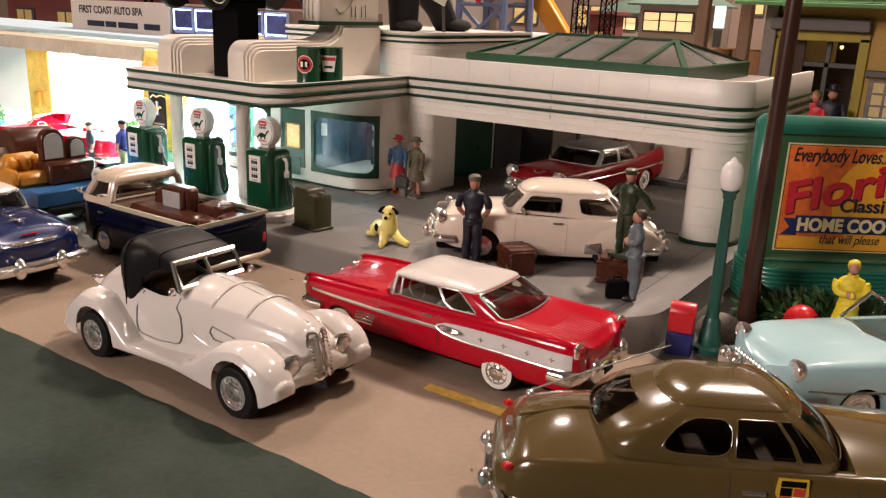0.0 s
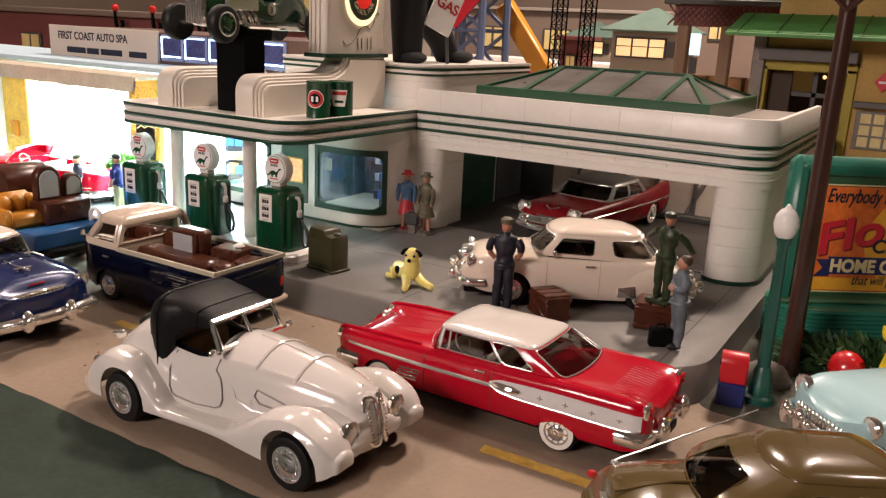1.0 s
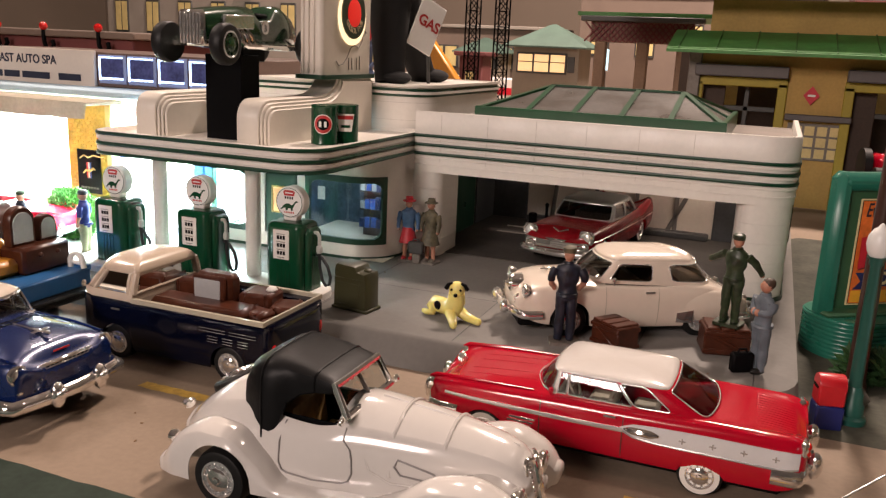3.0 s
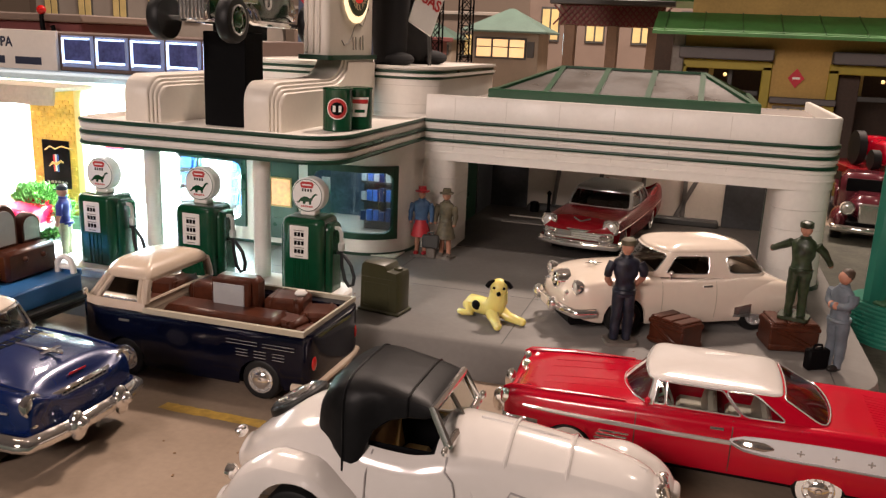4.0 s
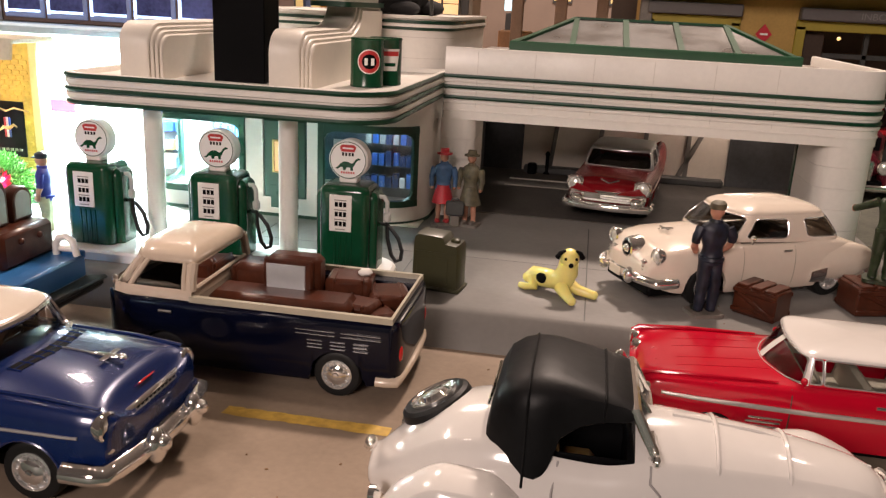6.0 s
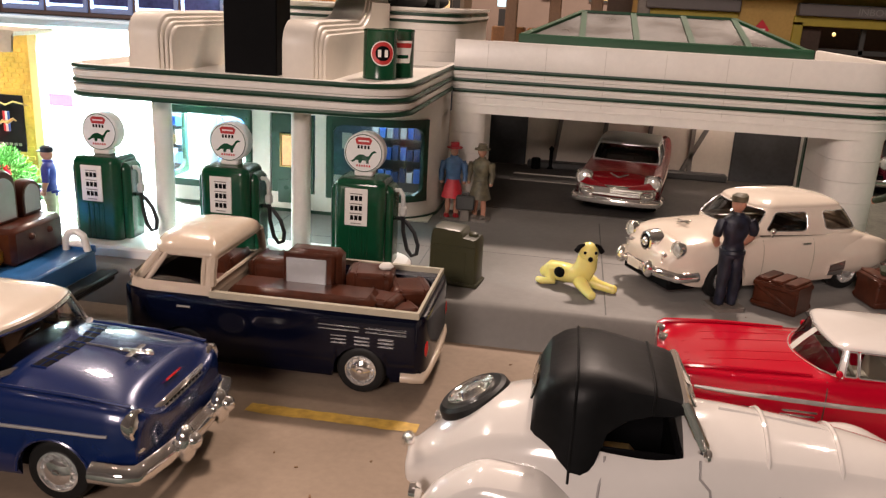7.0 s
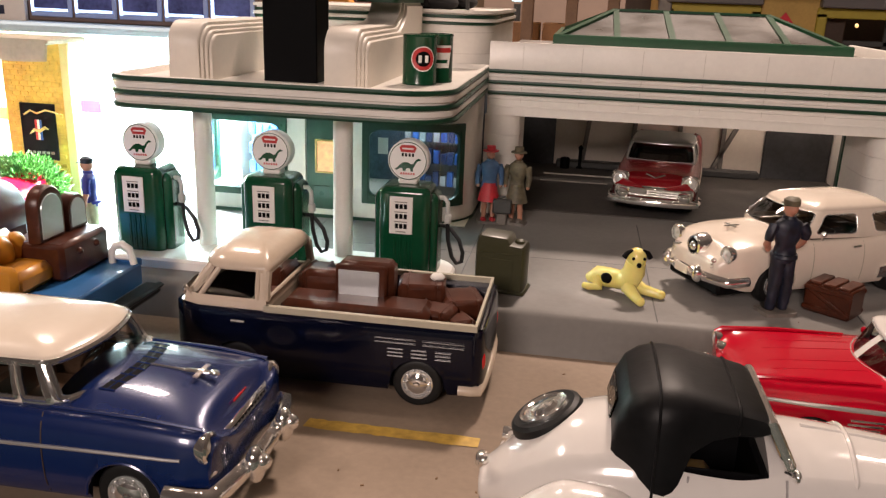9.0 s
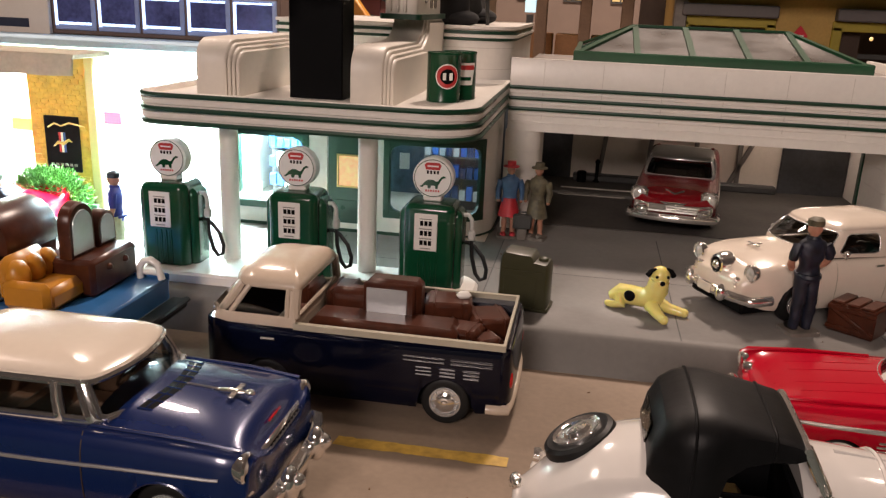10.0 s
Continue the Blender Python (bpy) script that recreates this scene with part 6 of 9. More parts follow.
    piece("office_back", Geo().box((-40.4, 50.2, 4.4), (14.4, 0.3, 6.0)), OFFICE_WALL)
    piece("office_side", Geo().box((-33.4, 48.2, 4.4), (0.3, 4.4, 6.0)), OFFICE_WALL)
    shelf = piece("goods_shelf", Geo().box((-35.8, 46.2, 3.4), (3.6, 0.8, 0.12)).box((-35.8, 46.2, 4.6), (3.6, 0.8, 0.12)).box((-35.8, 46.6, 3.6), (3.8, 0.1, 4.2)), DARK_PANEL)
    rr = random.Random(4)
    for z in (2.2, 3.46, 4.66):
        for i in range(9):
            h = rr.uniform(0.5, 0.9)
            piece("carton", Geo().box((-37.4 + i * 0.4, 45.9 + rr.uniform(-0.1, 0.1), z + h / 2), (0.34, 0.3, h), 0.02), rr.choice((CAN_BLUE, CAN_BLUE, CAN_DARK, CAN_DARK, CAN_BLUE, MIRROR_PAPER)), shelf)
    shelf2 = piece("goods_shelf", Geo().box((-44.8, 46.6, 3.6), (4.0, 0.2, 4.2)), DARK_PANEL)
    for z in (2.2, 3.3, 4.4):
        for i in range(9):
            h = rr.uniform(0.5, 0.9)
            piece("carton", Geo().box((-46.6 + i * 0.44, 46.2, z + h / 2), (0.36, 0.3, h), 0.02), rr.choice((CAN_BLUE, CAN_BLUE, PAPER, BRASS, CAN_BLUE)), shelf2)
    piece("price_card", Geo().box((-37.6, 40.75, 5.2), (0.5, 0.03, 0.8)), PAPER)
    # shop lamp inside
    piece("office_lamp", Geo().box((-44.5, 43.5, 7.5), (3.0, 0.7, 0.14), 0.03), LAMP_COOL)
    # Added wall that keeps the left bulb's light off the rounded window.
    piece("light_baffle", Geo().box((-41.7, 45.6, 4.4), (0.2, 9.2, 6.0)), OFFICE_WALL)
    piece("office_ceiling", Geo().box((-40.4, 45.8, 7.55), (13.6, 9.2, 0.1)), INTERIOR)
    return st


GROOVE = material("panel_gap", (0.68, 0.64, 0.58), 0.7)
GROOVE_GREY = material("grey_line_relief", (0.25, 0.23, 0.2), 0.6)
ROOF_GREY = material("grey_roof_felt", (0.22, 0.19, 0.165), 0.8, vary=0.12, bump=0.01)
INTERIOR = material("pale_interior_wall", (0.70, 0.63, 0.54), 0.7, vary=0.06)
# Shade of the rooms behind the windows is put into this dark blue.
OFFICE_WALL = material("dimmed_office_wall", (0.07, 0.10, 0.14), 0.6, vary=0.5, grain=1.5)
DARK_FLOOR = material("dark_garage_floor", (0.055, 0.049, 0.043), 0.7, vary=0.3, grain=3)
DARK_PANEL = material("dark_grey_panel", (0.045, 0.045, 0.043), 0.5, vary=0.2)
SLATE = material("dark_slate_panel", (0.045, 0.047, 0.05), 0.5, vary=0.3, grain=2)
STUD = material("grey_stud", (0.16, 0.145, 0.13), 0.6)
SKY_GREEN = material("green_skylight_plastic", (0.010, 0.068, 0.028), 0.3, vary=0.15)
FROST = material("frosted_skylight_plastic", (0.10, 0.09, 0.08), 0.38, vary=0.25, grain=2.5, spots=0.15)
FROST.node_tree.nodes["Principled BSDF"].inputs["Specular IOR Level"].default_value = 0.2
FROST.node_tree.nodes["Principled BSDF"].inputs["Transmission Weight"].default_value = 0.2
LAMP_COOL = material("cool_lamp_diffuser", (0.9, 0.95, 1.0), 0.5, glow=6.0, glow_colour=(0.75, 0.93, 1.0))
GLOW_RING = material("lit_sign_rim", (0.9, 0.8, 0.6), 0.5, glow=1.6, glow_colour=(1.0, 0.72, 0.42))
DARK_SIGN = material("dark_green_sign", (0.03, 0.05, 0.03), 0.4)
RED_GLOW = material("lit_red_sign", (0.7, 0.02, 0.02), 0.4, glow=0.5, glow_colour=(0.9, 0.03, 0.02))
GOLD_LETTER = material("pale_gold_letters", (0.75, 0.62, 0.40), 0.5)
DOOR_GLOW = material("lit_amber_pane", (0.8, 0.45, 0.22), 0.5, vary=0.5, grain=1.2, glow=0.55, glow_colour=(1.0, 0.52, 0.24))
BRASS = material("brass", (0.55, 0.38, 0.14), 0.35, 0.8)
CAN_BLUE = material("blue_carton", (0.03, 0.10, 0.36), 0.4, vary=0.2)
CAN_DARK = material("dark_blue_carton", (0.012, 0.03, 0.10), 0.35, vary=0.3)
CAN_RED = material("red_carton", (0.45, 0.03, 0.03), 0.4, vary=0.2)


def pillow(x0, y0, x1, y1, r, z0, z1, top):
    """A block with rounded corners and a softly rounded top."""
    cx, cy = (x0 + x1) / 2, (y0 + y1) / 2
    rings = [[(x, y, z0) for x, y in rounded(x0, y0, x1, y1, r, 6)]]
    for i in range(7):
        a = math.pi / 2 * i / 6
        d = top * (1 - math.cos(a))
        rings.append([(x, y, z1 - top + top * math.sin(a)) for x, y in rounded(x0 + d, y0 + d, x1 - d, y1 - d, max(0.05, r - d * 0.6), 6)])
    return Geo().loft(rings)


def petrol_pump(x, y):
    pump = thing("petrol_pump", x, y, 1.40, 0, "dark green toy petrol pump with white globe and black hose", "petrol pump", "petrol pumps")
    part("cabinet", pillow(-1.03, -0.925, 1.03, 0.925, 0.34, 0.2, 3.86, 0.30), PUMP_GREEN, pump, "", 50)
    part("side_case", pillow(-1.29, -0.52, 1.29, 0.76, 0.24, 0.2, 3.62, 0.36), PUMP_GREEN, pump, "", 50)
    part("plinth", Geo().box((0, 0, 0.14), (2.5, 2.0, 0.28), 0.08), PUMP_GREEN, pump)
    for i in range(4):
        part("flute", Geo().box((-0.33 + i * 0.22, -0.93, 1.15), (0.11, 0.06, 1.5), 0.04), PUMP_GREEN, pump)
    plate = part("price_plate", Geo().box((-0.1, -0.935, 2.75), (0.92, 0.05, 1.5), 0.025), WHITE, pump, "white printed price plate")
    for z, cols in ((3.12, 3), (2.72, 3), (2.33, 3)):
        for i in range(cols):
            part("figure_window", Geo().box((-0.26 + i * 0.17, -0.965, z), (0.13, 0.02, 0.19)), BLACK, plate)
        part("caption_bar", Geo().box((-0.1, -0.962, z + 0.17), (0.5, 0.012, 0.04)), GROOVE_GREY, plate)
    part("caption_bar", Geo().box((-0.1, -0.962, 2.1), (0.4, 0.012, 0.04)), GROOVE_GREY, plate)
    globe = part("globe", Geo().lathe([(0.30, -0.36), (0.74, -0.34), (0.81, -0.26), (0.81, 0.26), (0.74, 0.34), (0.3, 0.36)], 32, (0, 0, 4.80), "y"), GLOBE, pump)
    part("globe_collar", Geo().box((0, 0, 3.98), (0.75, 0.6, 0.25), 0.06), WHITE, pump)
    for s in (-1, 1):
        ring = [(0.73 * math.cos(a), s * 0.345, 4.80 + 0.73 * math.sin(a)) for a in (2 * math.pi * i / 32 for i in range(33))]
        part("rim_line", Geo().tube(ring, 0.014, 4), PUMP_GREEN, globe)
        body = [(-0.62, -0.28), (-0.5, -0.22), (-0.36, -0.05), (-0.2, 0.05), (0.0, 0.06), (0.16, -0.02), (0.26, 0.0), (0.38, 0.18), (0.5, 0.26), (0.62, 0.22), (0.62, 0.17), (0.48, 0.14), (0.38, 0.0), (0.3, -0.16), (0.26, -0.2), (0.26, -0.36), (0.14, -0.36), (0.12, -0.22), (-0.06, -0.22), (-0.1, -0.36), (-0.22, -0.36), (-0.24, -0.22), (-0.36, -0.22), (-0.5, -0.33)]
        part("emblem", Geo().loft([[(a * 0.84, s * 0.34, 4.70 + b * 0.84) for a, b in body], [(a * 0.84, s * 0.37, 4.70 + b * 0.84) for a, b in body]]), PUMP_GREEN, globe, "plain green emblem shape")
        part("red_mark", Geo().loft([[(a, s * d, 5.27 + b) for a, b in ((-0.34, 0.05), (-0.27, -0.13), (0.27, -0.13), (0.34, 0.05), (0.24, 0.15), (-0.24, 0.15))] for d in (0.34, 0.362)]), CAN_RED, globe)
        part("red_mark", Geo().box((0, s * 0.355, 5.28), (0.44, 0.03, 0.06)), PAPER, globe)
        for dx in (-0.2, -0.07, 0.07, 0.2):
            part("green_mark", Geo().box((dx, s * 0.352, 5.04), (0.08, 0.03, 0.13)), BLACK, globe)
        for dx in (-0.25, -0.15, -0.05, 0.05, 0.15, 0.25):
            part("red_mark", Geo().box((dx, s * 0.352, 4.30), (0.06, 0.03, 0.08)), CAN_RED, globe)
    hook = part("nozzle", Geo().tube([(1.2, 0.0, 3.35), (1.45, -0.05, 3.38), (1.6, -0.1, 3.2), (1.62, -0.12, 2.75)], 0.09, 8).box((1.62, -0.12, 2.55), (0.28, 0.26, 0.4), 0.06), NOZZLE, pump)
    part("hose", Geo().tube([(1.62, -0.12, 2.4), (1.66, -0.15, 1.7), (1.85, -0.2, 1.0), (2.05, -0.2, 0.75), (2.25, -0.2, 0.85), (2.28, -0.15, 1.2), (2.1, -0.1, 1.7), (1.75, -0.05, 2.1), (1.5, 0.05, 2.2), (1.3, 0.1, 2.2)], 0.085, 8), RUBBER, pump)
    return pump


GLOBE = material("white_pump_globe", (0.80, 0.80, 0.77), 0.35, vary=0.03, coat=0.3)
NOZZLE = material("pale_grey_nozzle", (0.45, 0.45, 0.42), 0.4)


def oil_can(x, y, yaw, label):
    can = thing("oil_drum", x, y, 8.72, yaw, label, "oil drum", "oil drums on the canopy")
    part("drum", Geo().lathe([(0.72, 0), (0.74, 0.05), (0.72, 0.1), (0.72, 1.95), (0.75, 2.0), (0.72, 2.06), (0.66, 2.04)], 30), PUMP_GREEN, can)
    return can


def drum_badge(can, round_badge):
    r = 0.74
    if round_badge:
        for rad, m, o in ((0.52, PAPER, 0.0), (0.47, CAN_RED, 0.015), (0.31, BLACK, 0.03)):
            pts = []
            for i in range(24):
                a = 2 * math.pi * i / 24
                u = rad * math.cos(a) / r
                pts.append(((r + o) * math.sin(u), -(r + o) * math.cos(u), 1.1 + rad * math.sin(a)))
            part("badge", Geo().add(pts + [(0, -(r + o), 1.1)], [(i, (i + 1) % 24, 24) for i in range(24)]), m, can)
        for dx in (-0.14, 0.14):
            part("badge_bar", Geo().box((dx, -0.775, 1.1), (0.14, 0.03, 0.3), 0.01), PAPER, can)
    else:
        grid = lambda o, w0, w1, z0, z1: [[((r + o) * math.sin(u * (w0 + (w1 - w0) * k) / r), -(r + o) * math.cos(u * (w0 + (w1 - w0) * k) / r), z0 + (z1 - z0) * k) for u in (-1, -0.6, -0.2, 0.2, 0.6, 1)] for k in (0, 1)]
        part("badge", Geo().loft(grid(0.01, 0.35, 0.5, 0.65, 1.6), closed=False, caps=False), PAPER, can)
        part("badge_mark", Geo().loft(grid(0.025, 0.42, 0.42, 1.3, 1.5), closed=False, caps=False), CAN_RED, can)
        part("badge_mark", Geo().loft(grid(0.025, 0.25, 0.25, 0.85, 1.0), closed=False, caps=False), PUMP_GREEN, can)


# ---- figures, plain one-piece miniatures ----
def figure(x, y, z, yaw, h, mats, label, arms="down", skirt=False, base=True, hat=None, coat=0.0):
    """mats: top, bottom, skin, shoes, hat, base."""
    s = h / 4.2
    g = Geo()
    g.slot = 1
    if skirt:
        g.lathe([(0.62 * s, 1.25 * s), (0.6 * s, 1.3 * s), (0.45 * s, 1.9 * s), (0.36 * s, 2.25 * s)], 14)
        g.slot = 2
    for sx in (-1, 1):
        leg = curve([(0.18, 0.17), (0.5, 0.18), (1.05, 0.2), (1.5, 0.23), (2.15, 0.27)])
        zz = [0.18 + 1.97 * i / 14 for i in range(15)]
        g.tube([(sx * (0.25 - 0.03 * (q - 0.2)) * s, (0.05 * math.sin(q * 1.5)) * s, q * s) for q in zz], [leg(q) * s * (1.0 if not skirt else 0.72) for q in zz], 12)
    g.slot = 3
    for sx in (-1, 1):
        g.ball((sx * 0.25 * s, -0.12 * s, 0.18 * s), (0.17 * s, 0.32 * s, 0.15 * s), 10, 6)
    g.slot = 0
    keys = [(0.43, 0.30, 1.92 - coat), (0.42, 0.31, 2.1), (0.37, 0.26, 2.4), (0.46, 0.30, 2.85), (0.51, 0.29, 3.15), (0.47, 0.25, 3.3), (0.3, 0.2, 3.42), (0.17, 0.16, 3.5)]
    ca, cb = curve([(k[2], k[0]) for k in keys]), curve([(k[2], k[1]) for k in keys])
    tor = [(ca(q), cb(q), q) for q in (keys[0][2] + (3.5 - keys[0][2]) * i / 20 for i in range(21))]
    g.loft([[(a * s * math.cos(t), b * s * math.sin(t), zz * s) for t in (2 * math.pi * i / 20 for i in range(20))] for a, b, zz in tor])
    g.lathe([(0.19 * s, 3.42 * s), (0.24 * s, 3.46 * s), (0.2 * s, 3.55 * s)], 12)
    if not skirt:
        g.lathe([(0.43 * s, 2.06 * s), (0.45 * s, 2.1 * s), (0.43 * s, 2.2 * s)], 16)
    if arms == "down":
        ap = [[(sx * 0.5, 0, 3.2), (sx * 0.66, 0.02, 2.7), (sx * 0.62, -0.12, 2.15)] for sx in (-1, 1)]
    elif arms == "hips":
        ap = [[(sx * 0.5, 0, 3.2), (sx * 0.78, 0.1, 2.75), (sx * 0.5, -0.22, 2.35)] for sx in (-1, 1)]
    elif arms == "folded":
        ap = [[(sx * 0.5, 0, 3.2), (sx * 0.66, -0.1, 2.7), (-sx * 0.1, -0.36, 2.72)] for sx in (-1, 1)]
    else:
        ap = [[(-0.5, 0, 3.2), (-0.85, -0.2, 2.8), (-1.0, -0.5, 2.4)], [(0.5, 0, 3.2), (0.9, -0.2, 2.95), (1.25, -0.5, 2.75)]]
    for a in ap:
        p0, p1, p2 = (Vector(p) for p in a)
        path = [p0 * (1 - t) ** 2 + (p1 * 1.25 - (p0 + p2) * 0.125) * 2 * t * (1 - t) + p2 * t * t for t in (i / 9 for i in range(10))]
        bare = arms in ("hips", "down") and not skirt
        g.slot = 0
        g.tube([p * s for p in path[: 6 if bare else 10]], [(0.185 - 0.05 * i / 9) * s for i in range(6 if bare else 10)], 10)
        if bare:
            g.slot = 2
            g.tube([p * s for p in path[5:]], [(0.12 - 0.02 * i / 4) * s for i in range(5)], 10)
    g.slot = 2
    for a in ap:
        g.ball(tuple(c * s for c in a[-1]), (0.12 * s, 0.13 * s, 0.15 * s), 10, 7)
    g.lathe([(0.13 * s, 3.4 * s), (0.13 * s, 3.6 * s)], 10)
    g.ball((0, -0.02 * s, 3.82 * s), (0.23 * s, 0.26 * s, 0.30 * s), 12, 8)
    g.slot = 4
    if hat == "brim":
        g.lathe([(0.42 * s, 3.95 * s), (0.42 * s, 4.0 * s), (0.25 * s, 4.03 * s), (0.22 * s, 4.25 * s), (0.05 * s, 4.28 * s)], 14)
    elif hat == "cap":
        g.lathe([(0.26 * s, 3.9 * s), (0.28 * s, 4.0 * s), (0.27 * s, 4.1 * s), (0.16 * s, 4.18 * s), (0.03 * s, 4.2 * s)], 14).box((0, -0.28 * s, 3.93 * s), (0.36 * s, 0.24 * s, 0.05 * s), 0.02)
    else:
        g.ball((0, 0.05 * s, 3.92 * s), (0.26 * s, 0.27 * s, 0.26 * s), 12, 6)
    g.v = [(px * 1.02 + 0.05 * s * noise.noise((px * 3.2 / s, py * 3.2, pz * 4.0 + x)), py * 1.06 + 0.05 * s * noise.noise((px * 3.2 + 9, py * 3.2, pz * 4.0 + x)), pz + 0.03 * s * noise.noise((px * 3 + 4, py * 3, pz * 3))) for px, py, pz in g.v]
    g.slot = 5
    if base:
        g.prism(rounded(-0.6 * s, -0.5 * s, 0.6 * s, 0.5 * s, 0.15, 3), 0, 0.14)
    g.slot = 5
    ob = part("figurine", g.move(Matrix.Scale(1, 4)), mats)
    ob.matrix_world = pose(x * K, y * K, z * K, 0, 0, yaw)
    return tagged(ob, label, "figurine")


def paint(name, c, rough=0.5):
    return material(name, c, rough, vary=0.22, grain=0.6, bump=0.008)


SKIN = paint("painted_skin", (0.42, 0.2, 0.13))
SHOE = paint("black_painted_shoes", (0.015, 0.014, 0.013), 0.4)


def crate(x, y, yaw, size, label):
    w, d, h = size
    c = thing("crate", x, y, 1.36, yaw, label, "crate")
    part("box", Geo().box((0, 0, h / 2), (w, d, h * 0.96), 0.06), BROWN_WOOD, c)
    for sx in (-1, 0, 1):
        part("lid_slat", Geo().box((sx * w * 0.31, 0, h), (w * 0.27, d * 1.04, 0.12), 0.04), BROWN_WOOD, c)
    for sy in (-1, 1):
        for zz in (0.18, 0.82):
            part("batten", Geo().box((0, sy * d / 2, h * zz), (w * 1.02, 0.14, 0.2), 0.04), BROWN_WOOD, c)
        part("brace", Geo().box((0, sy * (d / 2 + 0.01), h * 0.5), (w * 0.9, 0.12, 0.18), 0.04, (0, 25, 0)), BROWN_WOOD, c)
    return c


def jerry_can(x, y, yaw):
    c = thing("jerry_can", x, y, 1.36, yaw, "olive plastic fuel can standing by the pump", "fuel can")
    prof = [(-0.98, 0), (0.98, 0), (0.97, 1.8), (0.9, 1.95), (0.42, 2.0), (0.34, 2.2), (0.26, 2.26), (-0.78, 2.3), (-0.9, 2.2), (-0.95, 1.9)]
    part("body", Geo().loft([[(a * k, y2, b * (1 if k == 1 else 0.985)) for a, b in prof] for k, y2 in ((0.93, -0.58), (1, -0.44), (1, 0.44), (0.93, 0.58))]), OLIVE_PLASTIC, c)
    for sd in (-1, 1):
        part("rib", Geo().box((0, sd * 0.57, 1.62), (1.8, 0.05, 0.05), 0.02), OLIVE_PLASTIC, c)
        part("rib", Geo().box((-0.1, sd * 0.57, 0.85), (1.3, 0.05, 1.1), 0.04), OLIVE_PLASTIC, c)
    part("foot_rim", Geo().box((0, 0, 0.08), (2.1, 1.3, 0.16), 0.05), OLIVE_PLASTIC, c)
    part("spout", Geo().lathe([(0.2, 1.9), (0.2, 2.06), (0.12, 2.12)], 12, (0.66, 0, 0)), OLIVE_PLASTIC, c)


OLIVE_PLASTIC = material("olive_green_plastic", (0.035, 0.034, 0.012), 0.42, vary=0.12, spots=0.1)
SEAL_YELLOW = material("translucent_yellow_plastic", (0.84, 0.74, 0.24), 0.2, vary=0.06, coat=0.5)

SEAL_YELLOW.node_tree.nodes["Principled BSDF"].inputs["Subsurface Weight"].default_value = 0.35
SEAL_YELLOW.node_tree.nodes["Principled BSDF"].inputs["Subsurface Radius"].default_value = (0.004, 0.003, 0.001)

def toy_dog(x, y, yaw):
    """A yellow plastic animal toy, one plain mesh."""
    g = Geo()
    g.slot = 0
    g.tube([(-1.6, 0, 0.36), (-1.15, 0, 0.58), (-0.6, 0, 0.6), (-0.1, 0, 0.62), (0.3, 0, 0.75), (0.5, -0.03, 1.15), (0.56, -0.08, 1.6)], [0.2, 0.42, 0.44, 0.42, 0.52, 0.47, 0.42], 16)
    turn = Matrix.Translation((0.58, -0.1, 1.78)) @ Euler((0, radians(14), radians(-50))).to_matrix().to_4x4()
    head = lambda *p: tuple(turn @ Vector(p))
    g.ball(head(0, 0, 0), (0.42, 0.42, 0.44), 16, 10)
    g.ball(head(0.24, 0, -0.12), (0.26, 0.25, 0.22), 14, 8)
    for s in (-1, 1):
        px, py = (1.55, 0.55) if s > 0 else (1.25, -0.85)
        g.tube([(0.4, s * 0.3, 0.5), (0.85, 0.5 * s * 0.42 + 0.4 * py, 0.27), (px, py, 0.18)], [0.32, 0.24, 0.19], 10)
        g.ball((px + 0.02, py, 0.19), 0.2, 10, 6)
        g.tube([(-1.1, s * 0.28, 0.5), (-0.85, s * 0.5, 0.24), (-1.25, s * 0.56, 0.17), (-1.55, s * 0.5, 0.15)], [0.32, 0.22, 0.17, 0.13], 10)
    g.slot = 1
    for s in (-1, 1):
        g.ball(head(0.33, s * 0.23, 0.14), 0.07, 8, 6)
        g.tube([head(0.05, s * 0.22, 0.4), head(0.05, s * 0.42, 0.28), head(0.08, s * 0.56, 0.05)], [0.05, 0.1, 0.12], 8)
        g.ball((-0.55, s * 0.4, 0.68), (0.27, 0.1, 0.24), 14, 8)
    g.ball(head(0.49, 0, -0.08), 0.11, 10, 6)
    ob = part("toy_dog", g, [SEAL_YELLOW, BLACK])
    ob.matrix_world = pose(x * K, y * K, 1.36 * K, 0, 0, yaw) @ Matrix.Scale(0.92, 4)
    tagged(ob, "shiny yellow plastic spotted toy dog on the forecourt", "toy animal")


ground()
forecourt()
hall()
station()
for px in (-45.82, -40.22, -34.62):
    petrol_pump(px, 32.8)
c1 = oil_can(-35.08, 36.7, 22, "green oil drum with round red badge on the canopy")
drum_badge(c1, True)
c2 = oil_can(-34.63, 38.15, 30, "green oil drum with white badge on the canopy")
drum_badge(c2, False)
bulb("office_bulb", (-44.5, 43.6, 6.6), 1.9, 0.8, (0.66, 0.92, 1.0))
# Weak fill added for the room behind the rounded window.
bulb("office_bulb", (-37.0, 44.5, 6.9), 0.07, 0.5, (0.62, 0.85, 1.0))
# Unseen fill lamp added to lift the garage interior.
bulb("garage_fill", (-16.0, 56.5, 8.3), 0.095, 1.5, WARM)
red_hardtop(-16.95, 25.9, 180)
white_roadster(-23.4, 19.15, 0)
van = pickup_van(-35.6, 26.65, 180)
van.scale = (1, 1.07, 1)
blue_sedan(-42.0, 19.27, 0)
ivory_coupe(-18.5, 36.53, 1.36, 209)
olive_coupe(-4.3, 21.3, 30)
blue_convertible(-0.9, 33.5, 225)
belair = garage_hardtop(-23.1, 51.7, 1.42, 262)
belair.scale = (1.05, 1.05, 1.05)

